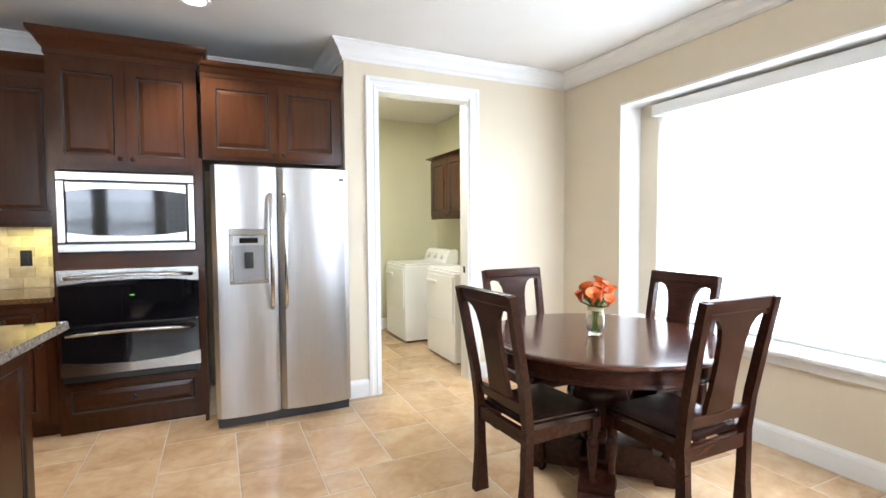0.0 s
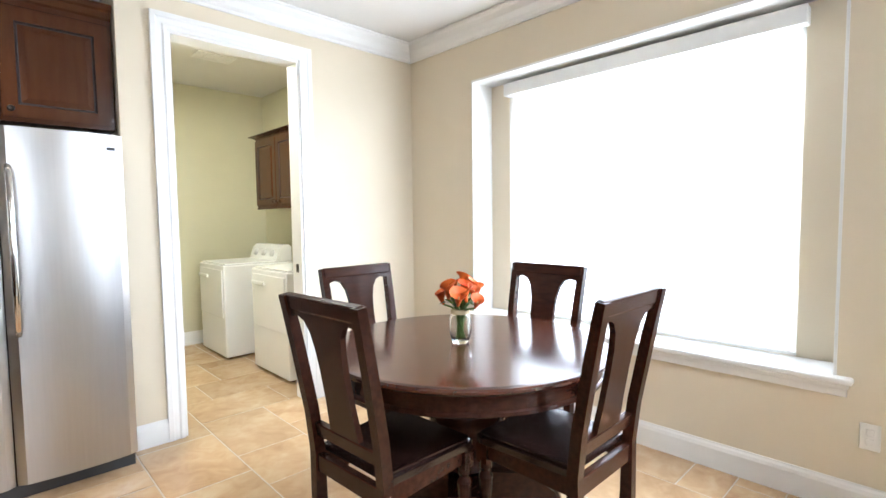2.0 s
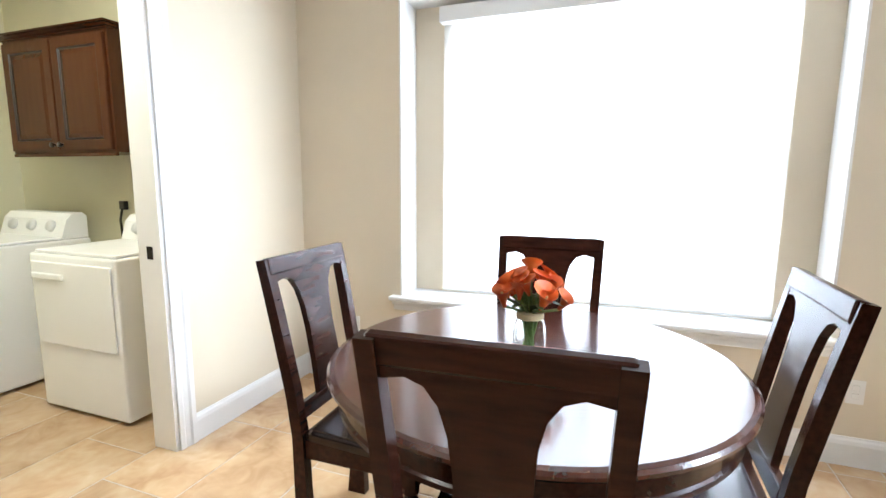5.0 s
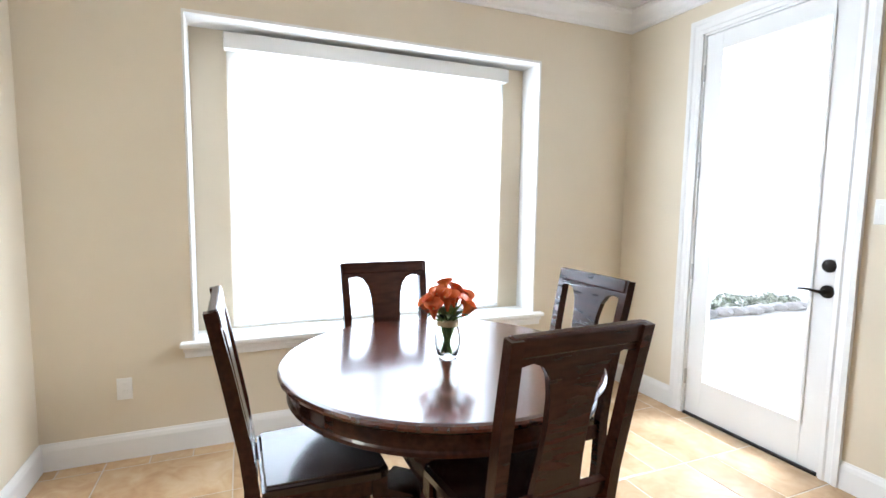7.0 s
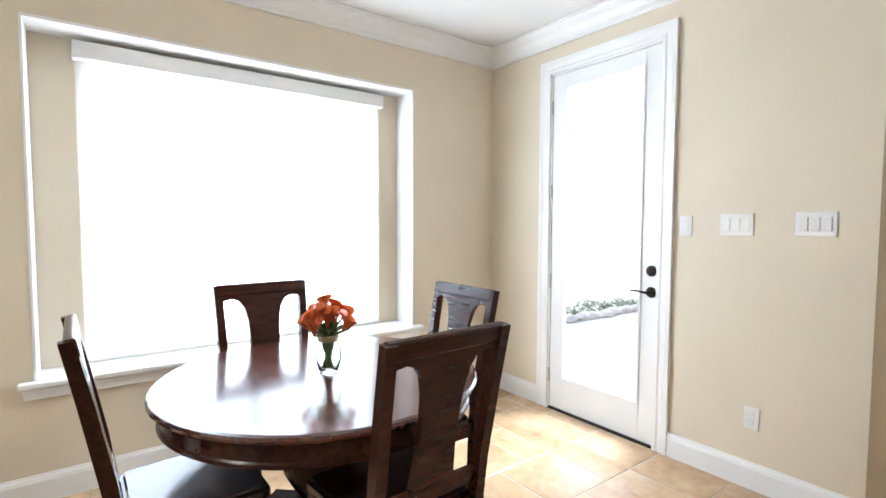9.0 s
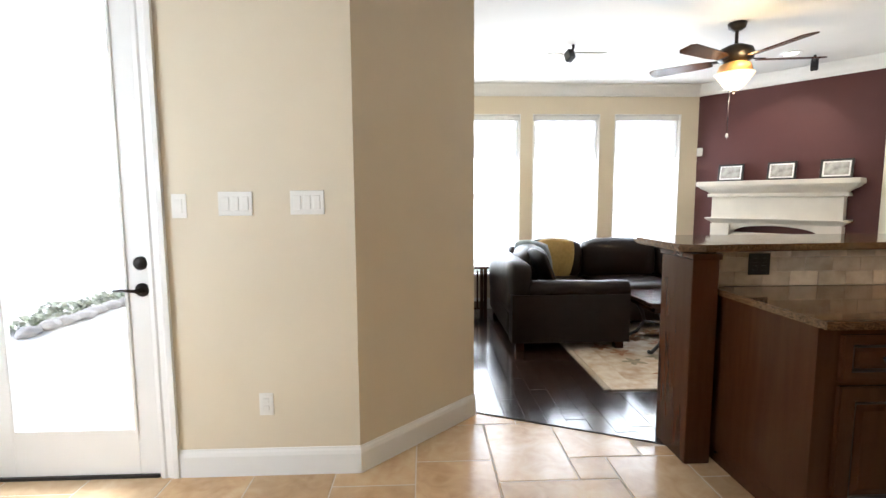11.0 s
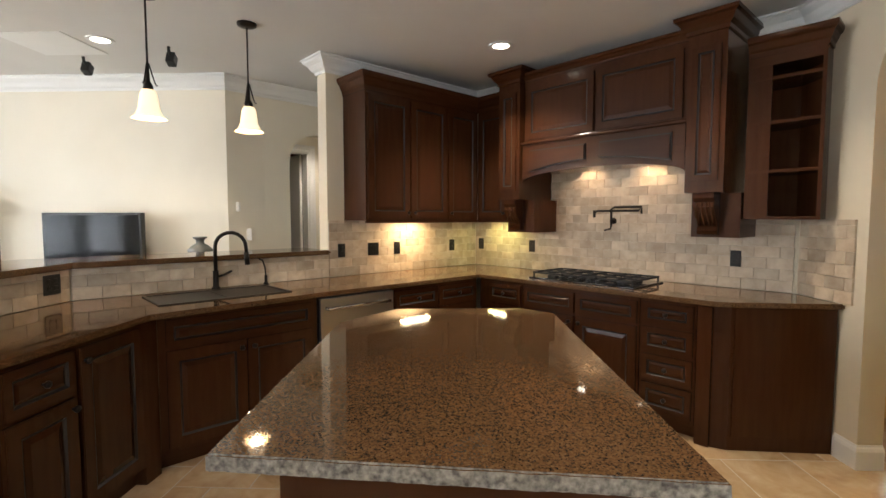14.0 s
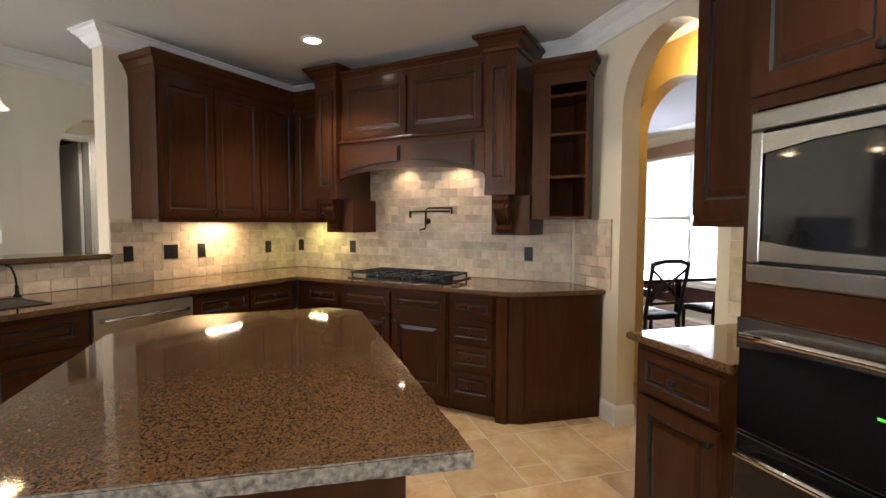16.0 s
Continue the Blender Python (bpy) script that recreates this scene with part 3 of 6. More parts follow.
# ---- cabinetry ----
def panel_front(w, h, stile=0.058, thick=0.02, raise_=0.006):
    """A raised-panel front; the groove round the panel takes the darker glaze (second material)."""
    bm = boxes((0, w, -thick, 0, 0, h))
    bm.normal_update()
    f = min(bm.faces, key=lambda q: q.calc_center_median().y)
    es = [e for e in f.edges]
    bmesh.ops.bevel(bm, geom=es, offset=0.004, segments=2, affect="EDGES")
    bm.normal_update()
    f = max((q for q in bm.faces if q.normal.y < -0.9), key=lambda q: q.calc_area())
    if min(w, h) > 2.6 * stile:
        for k, (th, dp) in enumerate(((stile, 0.0), (0.007, -0.008), (0.006, 0.0), (0.026 if min(w, h) > 0.2 else 0.014, raise_))):
            r = bmesh.ops.inset_region(bm, faces=[f], thickness=th, depth=dp, use_even_offset=True)
            if k in (1, 2):
                for q in r["faces"]:
                    q.material_index = 1
    return bm


def knob_mesh():
    return lathe([(0.0, -0.030), (0.010, -0.030), (0.0155, -0.024), (0.0145, -0.016), (0.006, -0.011), (0.006, 0.0), (0.0, 0.0)], 12, m=Matrix(((1, 0, 0, 0), (0, 0, 1, 0), (0, 1, 0, 0), (0, 0, 0, 1))))


def front(kind, t, x0, x1, z0, z1, knob=None, mat=None):
    """A door or drawer front on the plane y = 0 of a cabinet; knob: place (x, z) in fractions."""
    bm = panel_front(x1 - x0, z1 - z0, 0.058 if kind == "door" else 0.034)
    d = part(kind, bm, mat or (WOOD if kind == "door" else WOOD_H), t, m=Matrix.Translation((x0, 0, z0)))
    if knob:
        k = part("knob", knob_mesh(), BRONZE, d, m=Matrix.Translation(((x1 - x0) * knob[0], -0.02, (z1 - z0) * knob[1])), smooth=True)
    return d


def cornice(t, x0, x1, d, z0, h, out=0.06, left=True, right=True, steps=None):
    """Stepped crown on top of a cabinet: front and both sides."""
    prof = [(0.0, 0.0), (0.008, 0.0), (0.010, 0.25), (0.35 * out, 0.35), (0.6 * out, 0.62), (0.88 * out, 0.72), (out, 0.86), (out, 1.0)]
    bm = bmesh.new()
    ol, orr = (1 if left else 0), (1 if right else 0)
    rings = []
    for o, f in prof:
        z = z0 + f * h
        rings.append([bm.verts.new(v) for v in ((x0 - o * ol, d, z), (x0 - o * ol, -o, z), (x1 + o * orr, -o, z), (x1 + o * orr, d, z))])
    for a, b in zip(rings, rings[1:]):
        for k in range(4):
            bm.faces.new((a[k], a[(k + 1) % 4], b[(k + 1) % 4], b[k]))
    bm.faces.new(rings[0])
    bm.faces.new(rings[-1])
    return part("cornice", bm, WOOD_H, t)


def base_unit(m, w, d, fronts, label, toe=True, name="base_cabinet", h=0.882):
    t = thing(name, m, label, "cabinet", "kitchen base cabinets")
    part("body", boxes((0, w, 0, d, 0.10 if toe else 0, h)), WOOD, t)
    if toe:
        part("toe_kick", boxes((0.0, w, 0.06, d, 0, 0.0995)), WOOD_H, t)
    for f in fronts:
        front(f[0], t, *f[1:])
    return t


def upper_unit(m, w, d, z0, z1, fronts, label, crown=0.14, left=True, right=True, name="wall_cabinet", rail=True):
    t = thing(name, m, label, "cabinet", "kitchen wall cabinets")
    part("body", boxes((0, w, 0, d, z0, z1)), WOOD, t)
    if rail:
        part("light_rail", boxes((0, w, -0.008, 0.014, z0 - 0.022, z0), bevel=0.004), WOOD_H, t)
    for f in fronts:
        front(f[0], t, *f[1:])
    if crown:
        cornice(t, 0, w, d, z1, crown, left=left, right=right)
    return t


def slab(name, pts, z0, z1, label, bevel=0.006, rough=False):
    bm = prism(pts, z0, z1)
    if bevel:
        es = [e for e in bm.edges if abs(e.verts[0].co.z - e.verts[1].co.z) < 1e-4]
        bmesh.ops.bevel(bm, geom=es, offset=bevel, segments=2, affect="EDGES")
    if rough:
        bmesh.ops.triangulate(bm, faces=[f for f in bm.faces if len(f.verts) > 4])
        es = [e for e in bm.edges if e.calc_length() > 0.05 and abs(e.verts[0].co.z - e.verts[1].co.z) < 1e-4 and len({f for f in e.link_faces if abs(f.normal.z) < 0.9}) > 0]
        bmesh.ops.subdivide_edges(bm, edges=es, cuts=60, use_grid_fill=False)
        for v in bm.verts:
            if v.co.z < z1 - 0.001:
                n3 = noise.noise_vector(v.co * 38)
                v.co += Vector((n3.x, n3.y, n3.z * 0.5)) * 0.004
        bm.normal_update()
        for f in bm.faces:
            if abs(f.normal.z) < 0.75:
                f.material_index = 1
    ob = part(name, bm, GRANITE)
    if rough:
        ob.data.materials[1] = GRANITE_EDGE
    return tagged(ob, label, "countertop")


TW = pose(0.222, 4.15, 0)
CABTXT = "dark cherry wood {} with raised panel doors"
tower = thing("oven_tower", TW, "tall dark cherry wood cabinet housing the microwave and ovens", "cabinet")
part("lower_body", boxes((0, 0.85, 0.0, 0.66, 0.0, 0.335)), WOOD, tower)
part("upper_body", boxes((0, 0.85, 0.0, 0.66, 1.735, 2.46)), WOOD, tower)
for x in (0, 0.815):
    part("side_panel", boxes((x, x + 0.035, 0.0, 0.66, 0.335, 1.735)), WOOD, tower)
part("middle_rail", boxes((0.035, 0.815, 0.0, 0.66, 1.085, 1.192)), WOOD_H, tower)
for z0, z1 in ((0.335, 1.085), (1.192, 1.735)):
    part("back_panel", boxes((0.035, 0.815, 0.61, 0.66, z0, z1)), WOOD, tower)
front("drawer", tower, 0.03, 0.82, 0.10, 0.325, (0.5, 0.5))
front("door", tower, 0.02, 0.423, 1.775, 2.425, (0.92, 0.06))
front("door", tower, 0.428, 0.83, 1.775, 2.425, (0.08, 0.06))
cornice(tower, 0, 0.85, 0.66, 2.46, 0.15, 0.075)

mw = thing("microwave", TW @ Matrix.Translation((0, 0, -0.345)) @ Matrix.Diagonal((1, 1, 1.2, 1)), "built-in stainless steel microwave with a dark glass window", "microwave")
bm = boxes((0.03, 0.82, -0.022, -0.002, 1.285, 1.335), (0.03, 0.82, -0.022, -0.002, 1.675, 1.725), (0.03, 0.075, -0.022, -0.002, 1.335, 1.675), (0.775, 0.82, -0.022, -0.002, 1.335, 1.675), bevel=0.006)
part("trim_kit", bm, STEEL_H, mw)
part("body", boxes((0.05, 0.80, 0.0, 0.45, 1.30, 1.71)), BLACK, mw)
dr = part("door", prism([(0.085, 1.345), (0.765, 1.345), (0.765, 1.395), (0.60, 1.378), (0.42, 1.372), (0.24, 1.378), (0.085, 1.395)], 0.0, 0.03, m=Matrix.Translation((0, -0.035, 0)) @ UPRIGHT), STEEL_H, mw, "curved stainless door rails")
part("upper_rail", prism([(0.085, 1.665), (0.765, 1.665), (0.765, 1.615), (0.60, 1.632), (0.42, 1.638), (0.24, 1.632), (0.085, 1.615)], 0.0, 0.03, m=Matrix.Translation((0, -0.035, 0)) @ UPRIGHT), STEEL_H, dr)
part("window", boxes((0.088, 0.64, -0.026, -0.004, 1.36, 1.65)), BLACKGLASS, mw)
cp = part("control_panel", boxes((0.645, 0.762, -0.028, -0.004, 1.36, 1.65)), BLACK, mw)
for r in range(5):
    for c in range(3):
        part("button", boxes((0.66 + c * 0.032, 0.682 + c * 0.032, -0.0305, -0.028, 1.405 + r * 0.035, 1.425 + r * 0.035), bevel=0.001), IRON, cp)

ov = thing("double_oven", TW, "built-in stainless steel double oven with black glass doors", "oven")
part("body", boxes((0.045, 0.805, 0.0, 0.54, 0.345, 1.078)), BLACK, ov)
part("top_panel", prism([(0.02, 1.085), (0.83, 1.085), (0.83, 0.985), (0.66, 1.005), (0.425, 1.013), (0.19, 1.005), (0.02, 0.985)], 0, 0.03, m=Matrix.Translation((0, -0.035, 0)) @ UPRIGHT), STEEL_H, ov, "curved stainless control panel")
part("upper_door", boxes((0.024, 0.826, -0.030, -0.002, 0.72, 1.012), bevel=0.004), BLACKGLASS, ov)
part("lower_door", boxes((0.024, 0.826, -0.030, -0.002, 0.43, 0.712), bevel=0.004), BLACKGLASS, ov)
part("bottom_panel", prism([(0.02, 0.39), (0.83, 0.39), (0.83, 0.49), (0.66, 0.462), (0.425, 0.45), (0.19, 0.462), (0.02, 0.49)], 0, 0.03, m=Matrix.Translation((0, -0.035, 0)) @ UPRIGHT), STEEL_H, ov, "curved stainless lower panel")
part("vent", boxes((0.03, 0.82, -0.018, -0.002, 0.345, 0.386)), BLACK, ov)
for z in (1.035, 0.665):
    bm = tube([(0.06, -0.035, z), (0.07, -0.078, z), (0.20, -0.086, z + 0.008), (0.425, -0.090, z + 0.014), (0.65, -0.086, z + 0.008), (0.78, -0.078, z), (0.79, -0.035, z)], 0.012, 10)
    part("handle", bm, CHROME, ov, "bowed polished handle", smooth=True)
part("display", boxes((0.415, 0.44, -0.0325, -0.030, 0.902, 0.909)), glow("green_display", (0.15, 0.8, 0.05), 0.25), ov, "green lit oven clock")

# short counter beside the ovens
base_unit(pose(-0.262, 4.15, 0), 0.482, 0.66, [("drawer", 0.03, 0.435, 0.69, 0.86, (0.5, 0.5)), ("door", 0.03, 0.435, 0.12, 0.67, (0.93, 0.9))], "narrow dark cherry base cabinet beside the oven tower")
slab("countertop", [(-0.302, 4.12), (0.220, 4.12), (0.220, 4.82), (-0.302, 4.82)], 0.885, 0.917, "brown granite countertop beside the oven tower")
upper_unit(pose(-0.243, 4.40, 0), 0.463, 0.425, 1.39, 2.36, [("door", 0.012, 0.451, 1.415, 2.345, (0.93, 0.05))], "dark cherry wall cabinet beside the oven tower", right=False)

# cabinet over the refrigerator and its side panels
upper_unit(pose(1.10, 4.06, 0), 0.975, 0.76, 1.83, 2.40, [("door", 0.03, 0.50, 1.85, 2.385, (0.93, 0.07)), ("door", 0.505, 0.955, 1.85, 2.385, (0.07, 0.07))], "dark cherry cabinet over the refrigerator", crown=0.10, left=False, right=False, rail=False, name="fridge_cabinet")
tagged(part("side_panel", boxes((1.074, 1.097, 4.02, 4.82, 0, 1.83)), WOOD), "dark cherry panel between oven tower and refrigerator", "panel")

# refrigerator
fr = thing("refrigerator", pose(1.146, 3.78, 0), "stainless steel side-by-side refrigerator with an ice dispenser", "refrigerator")
part("body", boxes((0.005, 0.903, 0.075, 0.74, 0.02, 1.755), bevel=0.006), material("grey_fridge_case", (0.10, 0.10, 0.10), 0.5), fr)


def fridge_door(x0, x1, hole=None):
    bm = bmesh.new()
    n = 14
    zs = [0.075, 1.765]
    cols = []
    for k in range(n + 1):
        u = k / n
        x = x0 + (x1 - x0) * u
        y = 0.016 - 0.020 * (1 - (2 * u - 1) ** 2) + (0.016 if k in (0, n) else 0)
        cols.append((x, y))
    outline = cols + [(x1, 0.068), (x0, 0.068)]
    return prism(outline, zs[0], zs[1], bm)


ld_ = part("freezer_door", fridge_door(0.0, 0.412), STEEL, fr, smooth=False)
rd_ = part("fridge_door", fridge_door(0.418, 0.908), STEEL, fr)
for x, dd in ((0.365, ld_), (0.455, rd_)):
    bm = tube([(x, 0.0, 0.80), (x, -0.045, 0.83), (x, -0.062, 1.0), (x, -0.068, 1.20), (x, -0.062, 1.40), (x, -0.045, 1.55), (x, 0.0, 1.58)], 0.014, 10)
    part("handle", bm, CHROME, dd, "long bowed polished handle", smooth=True)
bm = boxes((0.10, 0.345, -0.012, 0.01, 1.30, 1.345), (0.10, 0.125, -0.012, 0.01, 1.0, 1.30), (0.32, 0.345, -0.012, 0.01, 1.0, 1.30), (0.10, 0.345, -0.014, 0.01, 0.975, 1.0), bevel=0.004)
dsp = part("dispenser", bm, STEEL_H, ld_, "ice and water dispenser")
part("recess", boxes((0.125, 0.32, -0.0055, 0.0, 1.0, 1.235)), material("grey_plastic", (0.28, 0.28, 0.28), 0.4), dsp)
part("control", boxes((0.125, 0.32, -0.010, 0.0, 1.235, 1.30)), material("silver_plastic", (0.45, 0.45, 0.44), 0.35), dsp)
part("screen", boxes((0.165, 0.28, -0.012, -0.0095, 1.25, 1.285)), BLACKGLASS, dsp)
part("paddle", boxes((0.195, 0.25, -0.016, -0.006, 1.08, 1.19), bevel=0.004), BLACK, dsp)
part("badge", boxes((0.835, 0.87, 0.0, 0.006, 1.685, 1.70)), BLACK, rd_)
part("grille", boxes((0.01, 0.90, 0.05, 0.09, 0.0, 0.07), bevel=0.004), material("dark_grey_plastic", (0.04, 0.04, 0.04), 0.5), fr)

# peninsula beside the living room: raised bar over a tiled half wall
K1M = pose(-2.70, 1.54, 0, 0, 0, 135)
K2M = pose(P_KC[0], P_KC[1], 0, 0, 0, 45)


def kl(m, x, y):
    v = m @ Vector((x, y, 0))
    return (v.x, v.y)


tagged(part("wall_bar", prism([P_K1, P_BK, (0.0, 0.22), (0.0, 0.08), (P_BK[0] - 0.058, 0.08), kl(K1M, -0.11, 0.14)], 0, 1.108), WALL), "half-height painted wall under the raised bar", "wall", kind="structure")
post = thing("bar_post", pose(0.0, 0.2, 0), "dark cherry end post of the raised bar", "post")
part("shaft", boxes((-0.075, 0.062, -0.16, 0.155, 0.0, 1.108), bevel=0.006), WOOD, post)
part("cap", boxes((-0.085, 0.07, -0.17, 0.165, 1.075, 1.1075), bevel=0.006), WOOD_H, post)
slab("countertop", [kl(K1M, -0.114, -0.05), (P_BK[0] + 0.02, P_BK[1] + 0.05), (0.0, 0.36), (0.115, 0.30), (0.12, -0.20), (0.02, -0.33), (P_BK[0] - 0.20, -0.30), kl(K1M, -0.114, 0.42)], 1.112, 1.150, "brown granite raised bar top", 0.012)
base_unit(pose(-0.115, 0.93, 0, 0, 0, 180), 0.87, 0.70, [("drawer", 0.09, 0.42, 0.67, 0.855, (0.5, 0.5)), ("door", 0.09, 0.42, 0.125, 0.65, (0.92, 0.92)), ("door", 0.445, 0.845, 0.125, 0.855, (0.06, 0.92))], "dark cherry peninsula base cabinet with a plain end panel")
SM = K1M @ Matrix.Translation((-1.555, -0.70, 0))
sink_cab = base_unit(SM, 0.96, 0.69, [("drawer", 0.04, 0.92, 0.70, 0.855), ("door", 0.04, 0.477, 0.125, 0.68, (0.92, 0.92)), ("door", 0.483, 0.92, 0.125, 0.68, (0.08, 0.92))], "dark cherry sink base cabinet with two doors")
dwm = K1M @ Matrix.Translation((-0.59, -0.70, 0))
dw = thing("dishwasher", dwm, "stainless steel dishwasher under the counter", "dishwasher")
part("tub", boxes((0.004, 0.626, 0.0, 0.60, 0.06, 0.872)), BLACK, dw)
dp_ = part("door", boxes((0.006, 0.624, -0.028, -0.002, 0.11, 0.868), bevel=0.005), STEEL, dw)
part("handle", tube([(0.05, -0.028, 0.80), (0.06, -0.065, 0.80), (0.315, -0.072, 0.803), (0.57, -0.065, 0.80), (0.58, -0.028, 0.80)], 0.012, 10), CHROME, dp_, "polished bar handle", smooth=True)
part("kick_plate", boxes((0.006, 0.624, 0.04, 0.06, 0.0, 0.10)), BLACK, dw)
base_unit(K1M @ Matrix.Translation((0.045, -0.70, 0)), 0.945, 0.69, [("drawer", 0.02, 0.46, 0.70, 0.855, (0.5, 0.5)), ("drawer", 0.475, 0.92, 0.70, 0.855, (0.5, 0.5)), ("door", 0.02, 0.46, 0.125, 0.68, (0.92, 0.92)), ("door", 0.475, 0.92, 0.125, 0.68, (0.08, 0.92))], "dark cherry corner base cabinet by the dishwasher")
tagged(part("filler_panel", prism([(-0.986, 0.93), (-0.99, 0.30), (-1.38, 0.30), kl(K1M, -1.556, -0.70)], 0.0, 0.88), WOOD), "dark cherry corner filler between base cabinets", "panel")
# cooktop run
K2F = K2M @ Matrix.Translation((0, -0.70, 0))
base_unit(K2F @ Matrix.Translation((0.72, 0, 0)), 0.48, 0.69, [("drawer", 0.12, 0.465, 0.70, 0.855, (0.5, 0.5)), ("door", 0.12, 0.465, 0.125, 0.68, (0.92, 0.92))], "dark cherry base cabinet in the corner")
base_unit(K2F @ Matrix.Translation((1.205, 0, 0)), 0.99, 0.69, [("drawer", 0.015, 0.485, 0.70, 0.855), ("drawer", 0.505, 0.975, 0.70, 0.855), ("door", 0.015, 0.485, 0.125, 0.68, (0.93, 0.92)), ("door", 0.505, 0.975, 0.125, 0.68, (0.07, 0.92))], "dark cherry base cabinet under the cooktop")
st = [("drawer", 0.02, 0.345, z, z + dz, (0.5, 0.5)) for z, dz in ((0.715, 0.145), (0.53, 0.165), (0.335, 0.175), (0.13, 0.185))]
base_unit(K2F @ Matrix.Translation((2.20, 0, 0)), 0.36, 0.69, st, "dark cherry cabinet with a stack of four drawers")
ke = thing("base_cabinet", Matrix(), "dark cherry angled end cabinet beside the arch", "cabinet", "kitchen base cabinets")
e0 = kl(K2F, 2.562, 0)
part("body", prism([e0, kl(K2F, 2.66, 0.0), (-1.50, 4.22), (-1.47, 4.82), (-1.80, 4.82), kl(K2F, 2.562, 0.69)], 0.0, 0.882), WOOD, ke)
part("pilaster", prism([kl(K2F, 2.575, -0.025), kl(K2F, 2.655, -0.025), kl(K2F, 2.655, 0.0), kl(K2F, 2.575, 0.0)], 0.0, 0.875), WOOD, ke)
part("end_panel", prism([(-1.4985, 4.24), (-1.488, 4.24), (-1.459, 4.81), (-1.4705, 4.81)], 0.09, 0.875), WOOD, ke)
CT = 0.917
slab("countertop", [(-0.10, 0.225), (-0.10, 0.985), (-0.985, 0.985), kl(K1M, -0.60, -0.745), kl(K1M, 1.0, -0.745), kl(K2M, 0.745, -0.745), kl(K2M, 2.67, -0.745), (-1.47, 4.20), (-1.43, 4.825), (-1.84, 4.825), kl(K2M, 0.003, -0.003), kl(K1M, 0.0, -0.003), (P_BK[0], P_BK[1] + 0.005)], 0.885, CT, "brown speckled granite countertop with a polished surface")

# island
isl = thing("island", pose(0, 0, 0), "kitchen island with dark cherry paneled sides", "island")
part("body", prism([(0.345, 2.17), (0.41, 2.99), (-1.00, 2.97), (-1.10, 2.86), (-1.06, 2.34), (-0.80, 2.14)], 0.09, 0.876), WOOD, isl)
part("toe_kick", prism([(0.285, 2.23), (0.345, 2.93), (-0.97, 2.91), (-1.04, 2.83), (-1.0, 2.37), (-0.78, 2.20)], 0.0, 0.0895), WOOD_H, isl)
ip = part("end_panel", panel_front(0.70, 0.72), WOOD_H, isl, m=pose(0.352, 2.23, 0.12, 0, 0, 85.5))
itop = slab("top", [(0.455, 2.055), (0.53, 3.107), (-1.10, 3.085), (-1.25, 2.93), (-1.20, 2.24), (-0.84, 2.01)], 0.877, 0.917, "polished brown granite top with a chiselled edge", 0.004, rough=True)
itop.parent = isl
del itop["category"]

# wall cabinets by the sink corner
UB, UT = 1.40, 2.455
K1U = K1M @ Matrix.Translation((0.05, -0.34, 0))
upper_unit(K1U, 1.33, 0.335, UB, UT, [("door", 0.015, 0.455, UB + 0.015, UT - 0.02, (0.93, 0.05)), ("door", 0.465, 0.905, UB + 0.015, UT - 0.02, (0.07, 0.05)), ("door", 0.915, 1.31, UB + 0.015, UT - 0.02, (0.07, 0.05))], "dark cherry wall cabinets beside the sink column", right=False)
upper_unit(K2M @ Matrix.Translation((0.345, -0.34, 0)), 0.405, 0.335, UB, UT, [("door", 0.02, 0.385, UB + 0.015, UT - 0.02, (0.93, 0.05))], "narrow dark cherry wall cabinet in the corner", left=False, right=False)

# range hood with two columns
HM = K2M @ Matrix.Translation((0, -0.44, 0))
hood = thing("range_hood", HM, "dark cherry mantel range hood with arched valance and columns", "range hood")
part("chest", boxes((1.00, 2.37, 0.0, 0.435, 2.06, 2.60)), WOOD, hood)
for a, b in ((1.03, 1.675), (1.695, 2.34)):
    part("panel", panel_front(b - a, 0.46, 0.05), WOOD, hood, m=Matrix.Translation((a, 0, 2.10)))
ap = [(1.00, 2.06), (2.37, 2.06), (2.37, 1.74)] + [(1.685 + 0.685 * math.cos(math.pi * k / 20), 1.735 + 0.088 * math.sin(math.pi * k / 20)) for k in range(1, 20)] + [(1.00, 1.74)]
val = part("valance", prism(ap, 0.0, 0.03, m=Matrix.Translation((0, -0.03, 0)) @ UPRIGHT), WOOD_H, hood, "arched valance")
for s in (1, -1):
    c = 1.685
    pts = [(c + s * 0.06, 2.005), (c + s * 0.60, 2.005), (c + s * 0.60, 1.815)] + [(c + s * (0.60 - 0.54 * k / 8), 1.815 + 0.068 * math.sin(math.pi / 2 * k / 8)) for k in range(1, 9)]
    part("valance_panel", prism(pts, 0.0, 0.012, m=Matrix.Translation((0, -0.042, 0)) @ UPRIGHT), BRONZE, val, "dark glazed groove")
    pin = [(c + (x - c) * 0.965 + s * 0.011, 1.915 + (z - 1.915) * 0.86) for x, z in pts]
    part("valance_field", prism(pin, 0.0, 0.010, m=Matrix.Translation((0, -0.052, 0)) @ UPRIGHT), WOOD_H, val)
part("ledge", boxes((0.985, 2.385, -0.045, 0.0, 2.055, 2.085), bevel=0.008), WOOD_H, hood)
cornice(hood, 1.0, 2.37, 0.435, 2.60, 0.07, 0.05, False, False)
part("liner", boxes((1.03, 2.34, 0.02, 0.43, 1.945, 1.975)), STEEL_H, hood)
